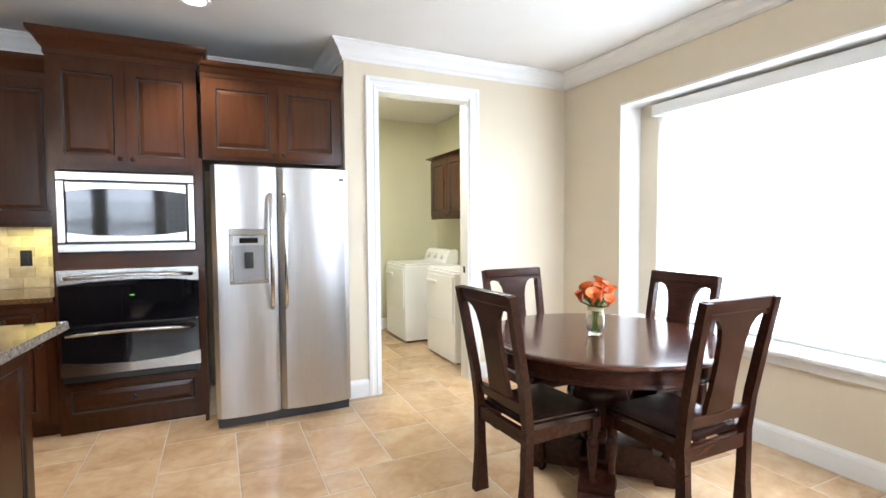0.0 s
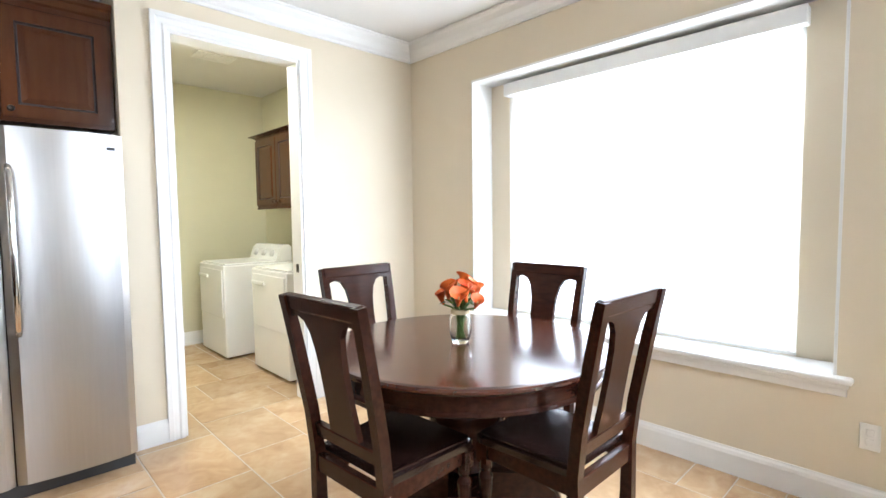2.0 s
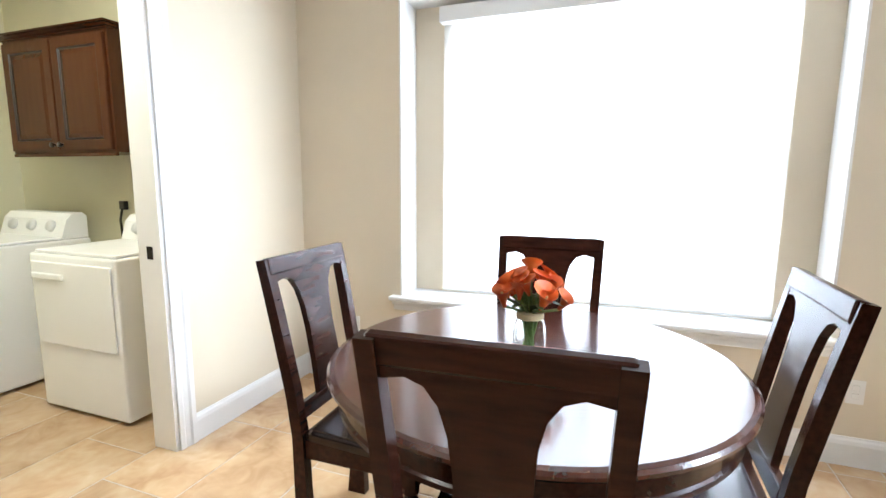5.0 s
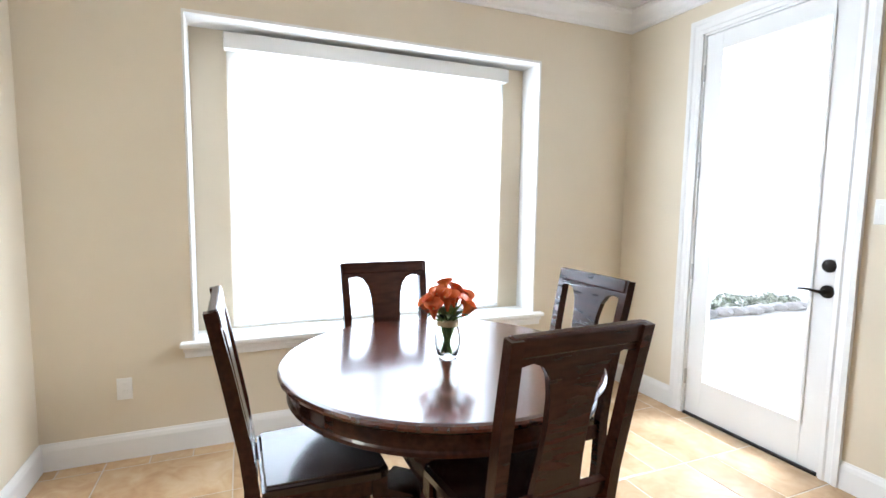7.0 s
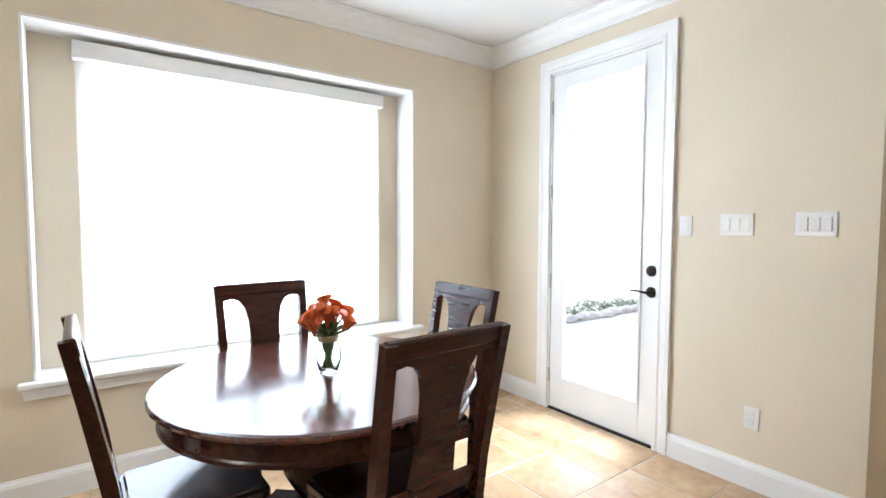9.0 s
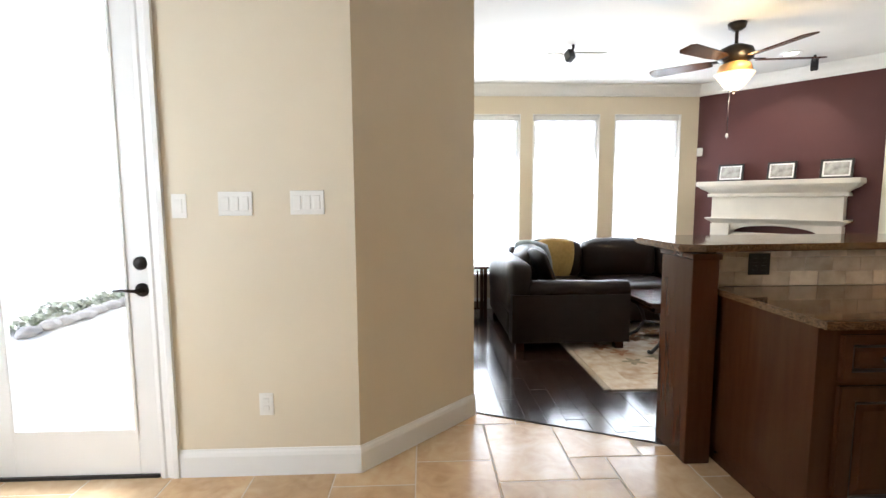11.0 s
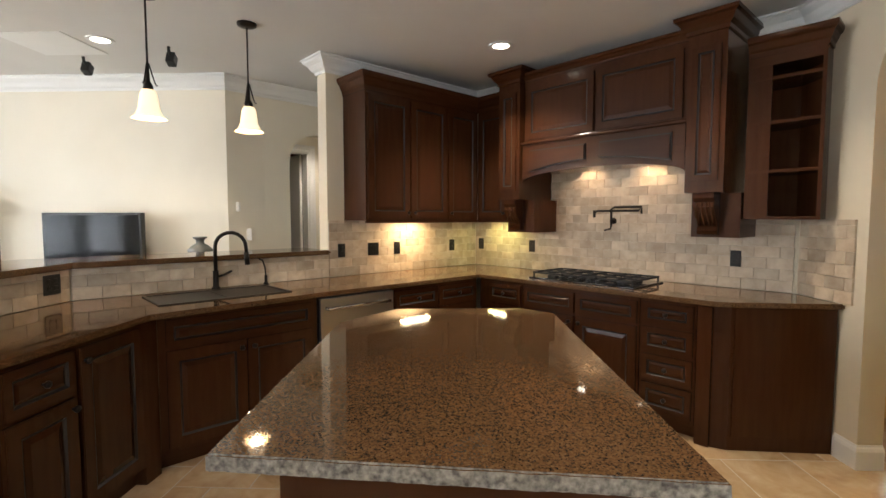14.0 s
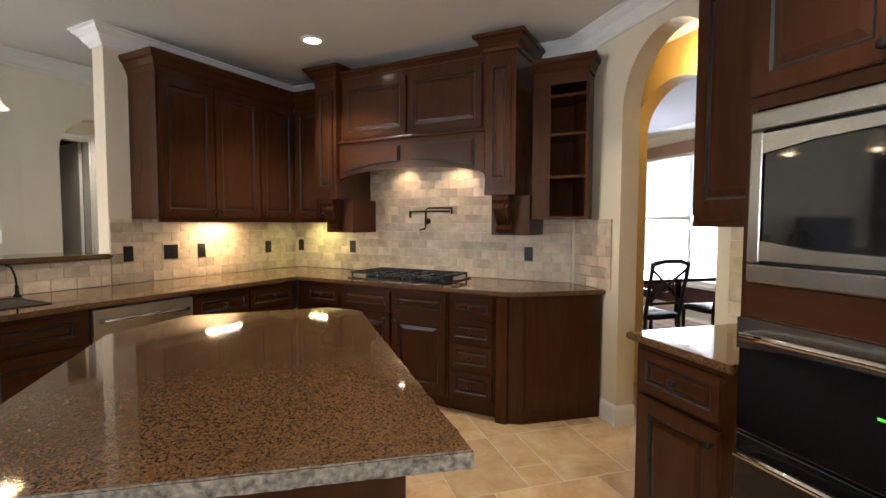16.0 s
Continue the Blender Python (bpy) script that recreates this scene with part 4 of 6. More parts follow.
for x0 in (0.755, 2.385):
    col = part("column", boxes((x0, x0 + 0.235, -0.06, 0.435, 1.585, 2.62)), WOOD, hood)
    part("column_panel", panel_front(0.175, 0.86, 0.035), WOOD, col, m=Matrix.Translation((x0 + 0.03, -0.06, 1.66)))
    capm = bmesh.new()
    rings = []
    for o, z in ((0.0, 2.60), (0.012, 2.605), (0.014, 2.63), (0.035, 2.65), (0.055, 2.685), (0.075, 2.695), (0.075, 2.72)):
        rings.append([capm.verts.new(v) for v in ((x0 - o, 0.435, z), (x0 - o, -0.06 - o, z), (x0 + 0.235 + o, -0.06 - o, z), (x0 + 0.235 + o, 0.435, z))])
    for a, b in zip(rings, rings[1:]):
        for k in range(4):
            capm.faces.new((a[k], a[(k + 1) % 4], b[(k + 1) % 4], b[k]))
    capm.faces.new(rings[0])
    capm.faces.new(rings[-1])
    part("capital", capm, WOOD_H, col)
    part("bracket_block", boxes((x0 + 0.0, x0 + 0.30, 0.08, 0.435, 1.29, 1.584)), WOOD, hood)
    cb = [(0.0, 1.584), (-0.13, 1.584), (-0.135, 1.55), (-0.115, 1.525), (-0.125, 1.49), (-0.10, 1.44), (-0.055, 1.395), (-0.045, 1.36), (-0.06, 1.335), (-0.04, 1.31), (0.0, 1.305)]
    corb = part("corbel", prism(cb, x0 + 0.055, x0 + 0.18, m=Matrix(((0, 0, 1, 0), (1, 0, 0, 0.08), (0, 1, 0, 0), (0, 0, 0, 1)))), WOOD, hood, "carved scroll corbel")
    for k in range(4):
        xx = x0 + 0.072 + k * 0.03
        part("flute", tube([(xx, -0.045, 1.52), (xx, -0.035, 1.47), (xx, 0.0, 1.415), (xx, 0.03, 1.37)], 0.010, 8), WOOD, corb, smooth=True)

# open end shelf
os_ = thing("open_shelf_unit", K2M @ Matrix.Translation((2.695, -0.34, 0)), "dark cherry open end shelf beside the hood", "shelf")
zs0, zs1 = 1.41, 2.42
part("left_side", boxes((0, 0.02, 0, 0.335, zs0, zs1)), WOOD, os_)
part("face_stile", boxes((0.02, 0.13, 0, 0.02, zs0, zs1)), WOOD, os_)
part("right_side", boxes((0.38, 0.40, -0.01, 0.15, zs0, zs1)), WOOD, os_)
part("back", boxes((0.02, 0.222, 0.312, 0.325, zs0, zs1)), WOOD, os_)
part("angled_back", prism([(0.222, 0.312), (0.38, 0.150), (0.399, 0.150), (0.222, 0.327)], zs0, zs1), WOOD, os_)
for z in (zs0, 1.70, 2.00, 2.29 - 0.02, zs1 - 0.06):
    part("shelf", prism([(0.02, 0.0), (0.38, -0.01), (0.38, 0.148), (0.22, 0.310), (0.02, 0.310)], z, z + (0.02 if z < 2.3 else 0.06)), WOOD_H, os_)
cornice(os_, 0, 0.40, 0.14, zs1, 0.12, 0.05, False, True)

# cooktop
ck = thing("gas_cooktop", K2M @ Matrix.Translation((1.20, -0.62, CT)), "black five-burner gas cooktop with cast iron grates", "cooktop")
part("pan", boxes((0, 0.91, 0, 0.50, 0.001, 0.012), bevel=0.004), BLACKGLASS, ck)
for i in range(3):
    x0 = 0.02 + i * 0.295
    bm = bmesh.new()
    for y in (0.03, 0.17, 0.32, 0.46):
        box(bm, x0, x0 + 0.28, y - 0.006, y + 0.006, 0.042, 0.056)
    for x in (x0, x0 + 0.135, x0 + 0.268):
        box(bm, x, x + 0.012, 0.03, 0.46, 0.042, 0.056)
    for x in (x0, x0 + 0.268):
        for y in (0.03, 0.45):
            box(bm, x, x + 0.012, y, y + 0.012, 0.012, 0.044)
    part("grate", bm, IRON, ck)
for bx, by, r in ((0.15, 0.13, 0.045), (0.15, 0.36, 0.04), (0.455, 0.26, 0.06), (0.76, 0.13, 0.04), (0.76, 0.36, 0.045)):
    part("burner", lathe([(0.0, 0.012), (r, 0.012), (r, 0.024), (r * 0.8, 0.032), (0.0, 0.034)], 20, m=Matrix.Translation((bx, by, 0))), IRON, ck, smooth=False)
for k in range(5):
    part("control_knob", lathe([(0.018, 0.012), (0.018, 0.035), (0.0, 0.036)], 14, m=Matrix.Translation((0.295 + k * 0.08, 0.035, 0))), BLACK, ck)

# pot filler
pf = thing("pot_filler", K2M @ Matrix.Translation((1.63, -0.005, -0.045)), "dark bronze swing-arm pot filler on the tiled wall", "faucet")
part("wall_plate", lathe([(0.0, 0.0), (0.032, 0.0), (0.032, 0.008), (0.014, 0.016), (0.014, 0.05), (0.0, 0.05)], 20, m=pose(0, 0, 1.44, 90)), BRONZE, pf, smooth=True)
part("lower_arm", tube([(0, -0.05, 1.40), (0, -0.05, 1.54), (0.03, -0.055, 1.555), (0.27, -0.07, 1.555)], 0.010, 8), BRONZE, pf, smooth=True)
part("upper_arm", tube([(0.27, -0.07, 1.50), (0.27, -0.07, 1.545), (0.25, -0.08, 1.525), (-0.10, -0.11, 1.525), (-0.125, -0.11, 1.50)], 0.009, 8), BRONZE, pf, smooth=True)
part("spout", tube([(-0.125, -0.11, 1.53), (-0.125, -0.11, 1.47)], 0.012, 8), BRONZE, pf, smooth=True)
part("valve_lever", tube([(0.0, -0.05, 1.40), (0.0, -0.06, 1.375), (-0.05, -0.07, 1.36)], 0.008, 8), BRONZE, pf, smooth=True)

# sink and faucet
sk = thing("sink", K1M @ Matrix.Translation((-1.115, -0.36, CT)), "dark double-bowl sink set in the granite counter", "sink")
bm = boxes((-0.40, 0.40, -0.22, -0.20, 0.001, 0.006), (-0.40, 0.40, 0.20, 0.22, 0.001, 0.006), (-0.40, -0.38, -0.20, 0.20, 0.001, 0.006), (0.38, 0.40, -0.20, 0.20, 0.001, 0.006), (-0.01, 0.01, -0.20, 0.20, 0.001, 0.005))
part("rim", bm, BRONZE, sk)
# flat near-black sheets give the dark of the recessed bowls, nothing is cut
part("bowl", boxes((-0.38, -0.01, -0.20, 0.20, 0.0005, 0.002), (0.01, 0.38, -0.20, 0.20, 0.0005, 0.002)), material("dark_bowl_sheet", (0.012, 0.010, 0.009), 0.35), sk)
fc = thing("kitchen_faucet", K1M @ Matrix.Translation((-1.05, -0.09, CT)), "tall dark bronze gooseneck kitchen faucet", "faucet")
part("base", lathe([(0.0, 0.001), (0.03, 0.001), (0.03, 0.01), (0.02, 0.02), (0.018, 0.12), (0.022, 0.13), (0.0, 0.13)], 18), BRONZE, fc, smooth=True)
gn = [(0, 0, 0.10), (0, 0, 0.30)] + [(0.085 * (1 - math.cos(radians(a))), -0.06 * (1 - math.cos(radians(a))), 0.30 + 0.10 * math.sin(radians(a))) for a in range(20, 200, 20)] + [(0.175, -0.12, 0.22)]
part("spout", tube(gn, 0.013, 12), BRONZE, fc, smooth=True)
part("spray_head", tube([(0.172, -0.118, 0.26), (0.178, -0.122, 0.17)], 0.017, 12), BRONZE, fc, smooth=True)
part("lever", tube([(0.015, -0.01, 0.09), (0.05, -0.02, 0.10), (0.10, -0.03, 0.125)], 0.008, 8), BRONZE, fc, smooth=True)
sd = thing("filter_tap", K1M @ Matrix.Translation((-0.69, -0.09, CT)), "slim dark bronze filtered water tap", "faucet")
part("base", lathe([(0.0, 0.001), (0.02, 0.001), (0.02, 0.008), (0.011, 0.02), (0.011, 0.07), (0.0, 0.07)], 14), BRONZE, sd, smooth=True)
part("spout", tube([(0, 0, 0.06), (-0.01, -0.01, 0.13), (-0.04, -0.04, 0.19), (-0.075, -0.07, 0.20)], 0.006, 8), BRONZE, sd, smooth=True)


def outlet(name, m, w, h, mat, slots, label, cat="outlet"):
    t = thing(name, m, label, cat)
    part("plate", boxes((-w / 2, w / 2, -0.006, 0.0, -h / 2, h / 2), bevel=0.002), mat, t)
    return t


def rocker_plate(m, gangs, label):
    w = 0.07 + 0.046 * (gangs - 1)
    t = outlet("light_switch", m, w, 0.115, PLASTIC, 0, label, "switch")
    for k in range(gangs):
        x = (k - (gangs - 1) / 2) * 0.046
        part("rocker", boxes((x - 0.0165, x + 0.0165, -0.010, -0.006, -0.033, 0.033), bevel=0.002), PLASTIC, t)
    return t


def socket(m, mat, label, gangs=1):
    t = outlet("power_outlet", m, 0.07 + 0.046 * (gangs - 1), 0.115, mat, 0, label)
    for k in range(gangs):
        x = (k - (gangs - 1) / 2) * 0.046
        for z in (-0.02, 0.02):
            part("socket", boxes((x - 0.014, x + 0.014, -0.009, -0.006, z - 0.013, z + 0.013), bevel=0.003), mat, t)
    return t


for x in (0.01, 0.61, 1.335):
    socket(K1M @ Matrix.Translation((x, -0.016, 1.14)), BLACK, "black power outlet on the tile backsplash")
socket(K1M @ Matrix.Translation((0.34, -0.016, 1.14)), BLACK, "wide black outlet plate on the tile backsplash", 2)
for x in (0.10, 0.78):
    socket(K2M @ Matrix.Translation((x, -0.016, 1.145)), BLACK, "black power outlet on the tile backsplash")
socket(K2M @ Matrix.Translation((2.57, -0.016, 1.13)), BLACK, "black power outlet on the tile backsplash")
for x in (0.36, 1.24):
    socket(pose(-x, 0.236, 1.035, 0, 0, 180), BLACK, "black outlet plate on the bar backsplash", 2)
for x in (-0.10, 0.10):
    socket(pose(x, 4.815, 1.14), BLACK, "black outlet plate on the backsplash by the ovens", 1)
rocker_plate(pose(2.57, 0.339, 1.358, 0, 0, 180), 1, "single white rocker switch by the patio door")
rocker_plate(pose(2.305, 0.339, 1.368, 0, 0, 180), 3, "white three-gang rocker switch by the patio door")
rocker_plate(pose(1.965, 0.339, 1.372, 0, 0, 180), 3, "white three-gang rocker switch near the wall corner")
socket(pose(2.20, 0.339, 0.37, 0, 0, 180), PLASTIC, "white power outlet low on the wall")
socket(pose(4.199, 3.625, 0.38, 0, 0, -90), PLASTIC, "white power outlet below the window")
socket(pose(4.199, 1.0, 0.36, 0, 0, -90), PLASTIC, "white power outlet low on the window wall")


# ---- breakfast table and chairs ----
tb = thing("round_table", pose(3.06, 2.30, 0), "round polished mahogany pedestal dining table", "table")
part("tabletop", lathe([(0.0, 0.728), (0.605, 0.728), (0.622, 0.734), (0.632, 0.744), (0.632, 0.752), (0.624, 0.759), (0.61, 0.762), (0.0, 0.762)], 96), POLISHED, tb)
part("apron", lathe([(0.55, 0.648), (0.592, 0.648), (0.602, 0.655), (0.600, 0.666), (0.594, 0.672), (0.594, 0.7275), (0.55, 0.7275)], 96), TABLEWOOD, tb)
part("pedestal", lathe([(0.0, 0.12), (0.12, 0.12), (0.13, 0.16), (0.09, 0.20), (0.085, 0.24), (0.12, 0.28), (0.165, 0.36), (0.175, 0.43), (0.16, 0.50), (0.11, 0.55), (0.10, 0.57), (0.14, 0.60), (0.20, 0.63), (0.22, 0.654), (0.0, 0.654)], 40), TABLEWOOD, tb, smooth=True)
for k in range(4):
    pts = [(0.05, 0.03), (0.27, 0.03), (0.28, 0.0), (0.42, 0.0), (0.425, 0.055), (0.41, 0.075), (0.39, 0.08), (0.385, 0.10), (0.31, 0.155), (0.27, 0.165), (0.265, 0.185), (0.14, 0.19), (0.05, 0.19)]
    part("foot", prism(pts, -0.085, 0.085, m=pose(0, 0, 0, 0, 0, 45 + 90 * k) @ UPRIGHT), TABLEWOOD, tb)


def dining_chair(m, label):
    t = thing("dining_chair", m, label, "chair", "chairs round the breakfast table")
    # seat faces +y; back posts at -y
    for s in (-1, 1):
        prof = [(-0.205, 0.0), (-0.165, 0.0), (-0.178, 0.25), (-0.180, 0.46), (-0.200, 0.62), (-0.245, 0.86), (-0.287, 1.055), (-0.322, 1.05), (-0.285, 0.86), (-0.238, 0.60), (-0.222, 0.45), (-0.225, 0.22), (-0.245, 0.0)]
        bm = prism(prof, -0.019, 0.019, m=Matrix(((0, 0, 1, s * 0.185), (1, 0, 0, 0), (0, 1, 0, 0), (0, 0, 0, 1))))
        for v in bm.verts:
            v.co.x += s * 0.028 * v.co.z
        part("back_post", bm, TABLEWOOD, t)
        leg = [(0.0, 0.0), (0.017, 0.0), (0.022, 0.02), (0.016, 0.04), (0.026, 0.07), (0.028, 0.10), (0.019, 0.14), (0.021, 0.2), (0.027, 0.26), (0.03, 0.30), (0.02, 0.325), (0.027, 0.34), (0.027, 0.37), (0.0, 0.37)]
        bm = lathe(leg, 16, m=Matrix.Translation((s * 0.19, 0.20, 0)))
        box(bm, s * 0.19 - 0.026, s * 0.19 + 0.026, 0.174, 0.226, 0.36, 0.44)
        part("front_leg", bm, TABLEWOOD, t)
        part("side_rail", boxes((s * 0.19 - 0.012, s * 0.19 + 0.012, -0.19, 0.18, 0.375, 0.44), bevel=0.003), TABLEWOOD, t)
    part("front_rail", boxes((-0.165, 0.165, 0.19, 0.214, 0.375, 0.44), bevel=0.003), TABLEWOOD, t)
    part("rear_rail", boxes((-0.18, 0.18, -0.215, -0.185, 0.375, 0.44), bevel=0.003), TABLEWOOD, t)
    seat = prism([(-0.20, -0.175), (0.20, -0.175), (0.225, 0.20), (0.205, 0.232), (-0.205, 0.232), (-0.225, 0.20)], 0.4405, 0.478)
    bmesh.ops.bevel(seat, geom=[e for e in seat.edges if e.verts[0].co.z > 0.47 and e.verts[1].co.z > 0.47], offset=0.014, segments=3, affect="EDGES")
    part("seat", seat, SEATWOOD, t, "polished dark wooden seat")
    # back: top rail flowing into one wide splat, on a raked plane
    rk = Matrix.Translation((0, -0.205, 0.555)) @ Matrix.Rotation(radians(10.5), 4, "X")
    top, w = 0.503, 0.193
    half = [(0.084, 0.0), (0.074, 0.12), (0.072, 0.24), (0.078, 0.325), (0.092, 0.385), (0.116, 0.422), (0.150, 0.436), (w, 0.428), (w + 0.006, top - 0.02), (w - 0.01, top)]
    outline = half + [(-x, z) for x, z in reversed(half)]
    bm = prism(outline, -0.011, 0.011, m=rk @ UPRIGHT)
    part("splat", bm, TABLEWOOD, t)
    part("crest", boxes((-0.222, 0.222, -0.016, 0.016, top - 0.052, top + 0.008), bevel=0.008), TABLEWOOD, t, m=rk)
    part("lower_rail", boxes((-0.187, 0.187, -0.014, 0.014, -0.045, 0.008), bevel=0.004), TABLEWOOD, t, m=rk)
    return t


CH = "dark mahogany splat-back chair with a polished wooden seat"
c0 = dining_chair(pose(2.59, 2.245, 0, 0, 0, -87), CH)
for x, y, a in ((3.035, 2.825, 181), (3.48, 2.34, 91), (3.08, 1.835, 0)):
    copy_thing(c0, pose(x, y, 0, 0, 0, a))

vs = thing("flower_vase", pose(3.022, 2.295, 0.7625) @ Matrix.Scale(1.2, 4), "clear glass vase of orange calla lilies on the table", "vase")
prof = [(0.0, 0.0), (0.030, 0.0), (0.036, 0.02), (0.043, 0.05), (0.041, 0.085), (0.031, 0.115), (0.033, 0.125), (0.030, 0.125), (0.028, 0.113), (0.038, 0.085), (0.040, 0.05), (0.033, 0.012), (0.0, 0.010)]
gv = part("glass", lathe(prof, 32), glass_mat("vase_glass", (0.97, 1.0, 0.97), 0.0, 1.2), vs, smooth=True)
rnd = random.Random(4)
for k in range(18):
    a, r = rnd.uniform(0, 6.28), rnd.uniform(0.004, 0.024)
    part("stem", tube([(r * math.cos(a + 2), r * math.sin(a + 2), 0.014), (r * 0.6 * math.cos(a), r * 0.6 * math.sin(a), 0.08), (r * 1.4 * math.cos(a), r * 1.4 * math.sin(a), 0.17)], 0.0042, 6), STEM, vs, smooth=True)
part("ribbon", lathe([(0.033, 0.108), (0.0355, 0.110), (0.0355, 0.124), (0.033, 0.126)], 24), material("straw_ribbon", (0.45, 0.36, 0.2), 0.8), vs)


def calla(parent, base, tip_dir, s):
    bm = bmesh.new()
    n, rows = 14, 7
    grid = []
    for i in range(rows):
        u = i / (rows - 1)
        rad = 0.006 + 0.022 * u ** 1.4 + (0.010 if i == rows - 1 else 0)
        ring = []
        for k in range(n + 1):
            a = -math.pi * 0.98 + 2 * math.pi * 0.98 * k / n
            lip = 0.016 * u * math.cos(a / 2) ** 2
            rr = rad * (1 + 0.35 * u * u * math.cos(a))
            ring.append(bm.verts.new((rr * math.cos(a), rr * math.sin(a), 0.055 * u + lip * u)))
        grid.append(ring)
    for a, b in zip(grid, grid[1:]):
        for k in range(n):
            bm.faces.new((a[k], a[k + 1], b[k + 1], b[k]))
    q = Vector(tip_dir).to_track_quat("Z", "X").to_matrix().to_4x4()
    bmesh.ops.transform(bm, matrix=Matrix.Translation(base) @ q @ Matrix.Scale(s, 4), verts=bm.verts[:])
    f = part("calla_flower", bm, PETAL, parent, smooth=True)
    sp = tube([Vector(base) + Vector(tip_dir).normalized() * 0.01, Vector(base) + Vector(tip_dir).normalized() * 0.05 * s], 0.003, 6)
    part("spadix", sp, GOLDFAB, f, smooth=True)


for k in range(17):
    a = k * 2.399 + rnd.uniform(-0.3, 0.3)
    u = (k + 0.5) / 17
    r, z = 0.078 * math.sqrt(u) * rnd.uniform(0.8, 1.1), 0.195 - 0.05 * u + rnd.uniform(-0.014, 0.016)
    b = Vector((r * math.cos(a), r * math.sin(a), z))
    d = Vector((r * math.cos(a) * 5, r * math.sin(a) * 5, 0.75)) + Vector((rnd.uniform(-0.35, 0.35), rnd.uniform(-0.35, 0.35), 0))
    part("stem", tube([(0.2 * b.x, 0.2 * b.y, 0.12), (0.55 * b.x, 0.55 * b.y, 0.12 + 0.6 * (z - 0.12)), b], 0.004, 6), STEM, vs, smooth=True)
    calla(vs, b, d, rnd.uniform(0.62, 0.85))
for k in range(7):
    a = k * 0.9 + 0.3
    bm = bmesh.new()
    rows = [[bm.verts.new((x * wv, y, z)) for x in (-1, 0, 1)] for y, z, wv in ((0.01, 0.125, 0.004), (0.035, 0.15, 0.014), (0.06, 0.158, 0.012), (0.085, 0.15, 0.002))]
    for p, q in zip(rows, rows[1:]):
        for i in range(2):
            bm.faces.new((p[i], p[i + 1], q[i + 1], q[i]))
    bmesh.ops.solidify(bm, geom=bm.faces[:], thickness=0.001)
    bmesh.ops.rotate(bm, cent=(0, 0, 0), matrix=Matrix.Rotation(a, 3, "Z"), verts=bm.verts[:])
    part("leaf", bm, LEAF, vs)


# ---- living room ----
def cushion(name, x0, x1, y0, y1, z0, z1, mat, parent, r=0.06, m=None, puff=0.02, label=""):
    bm = bmesh.new()
    box(bm, x0, x1, y0, y1, z0, z1)
    bmesh.ops.subdivide_edges(bm, edges=bm.edges[:], cuts=5, use_grid_fill=True)
    c = Vector(((x0 + x1) / 2, (y0 + y1) / 2, (z0 + z1) / 2))
    h = Vector(((x1 - x0) / 2, (y1 - y0) / 2, (z1 - z0) / 2))
    for v in bm.verts:
        q = v.co - c
        inner = Vector([max(-(h[i] - r), min(h[i] - r, q[i])) if h[i] > r else 0 for i in range(3)])
        d = q - inner
        if d.length > 1e-6:
            q = inner + d.normalized() * min(r, d.length)
        u = [1 - (q[i] / h[i]) ** 2 for i in range(3)]
        for i in range(3):
            a, b = [k for k in range(3) if k != i]
            q[i] += math.copysign(puff, q[i]) * max(0, u[a]) * max(0, u[b]) * (abs(q[i]) / h[i])
        q += noise.noise_vector((q + c) * 5) * 0.006
        v.co = c + q
    return part(name, bm, mat, parent, label, m, smooth=True)


sofa = thing("sectional_sofa", pose(0, 0, 0), "dark brown leather L-shaped sectional sofa with loose cushions", "sofa")
# long wing along the east side, its back towards the breakfast room
cushion("base", -0.42, 0.62, -3.08, -1.62, 0.08, 0.36, LEATHER, sofa, 0.03, puff=0.0)
cushion("base", -2.15, -0.42, -3.12, -2.18, 0.08, 0.36, LEATHER, sofa, 0.03, puff=0.0)
cushion("back", 0.43, 0.63, -3.10, -1.55, 0.30, 0.80, LEATHER, sofa, 0.045, puff=0.006)
cushion("back", -2.15, 0.40, -3.14, -2.90, 0.30, 0.84, LEATHER, sofa, 0.08, puff=0.01)
for y0, y1 in ((-2.22, -1.66),):
    cushion("seat_cushion", -0.40, 0.40, y0, y1, 0.36, 0.50, LEATHER, sofa, 0.05)
cushion("seat_cushion", -0.40, 0.40, -2.88, -2.23, 0.36, 0.50, LEATHER, sofa, 0.05)
for x0, x1 in ((-1.26, -0.41), (-2.12, -1.27)):
    cushion("seat_cushion", x0, x1, -2.90, -2.15, 0.36, 0.50, LEATHER, sofa, 0.05)
    cushion("back_cushion", x0 + 0.02, x1 - 0.02, -2.94, -2.68, 0.48, 0.90, LEATHER, sofa, 0.08, puff=0.04)
cushion("back_cushion", -0.38, 0.20, -2.94, -2.68, 0.48, 0.90, LEATHER, sofa, 0.08, puff=0.04)
cushion("back_cushion", 0.16, 0.42, -2.62, -2.02, 0.48, 0.87, LEATHER, sofa, 0.08, puff=0.04)
bm = boxes((-0.46, 0.62, -1.70, -1.53, 0.08, 0.52))
part("arm_front", bm, LEATHER, sofa)
rl = tube([(-0.46, -1.62, 0.545), (0.0, -1.62, 0.55), (0.46, -1.62, 0.555)], 0.092, 18)
part("rolled_arm", rl, LEATHER, sofa, smooth=True)
for x, y in ((-0.38, -1.60), (0.54, -1.60), (0.54, -3.0), (-2.05, -3.0), (-2.05, -2.25), (-0.38, -2.3)):
    part("foot", boxes((x - 0.04, x + 0.04, y - 0.04, y + 0.04, 0.0, 0.085), bevel=0.006), TABLEWOOD, sofa)


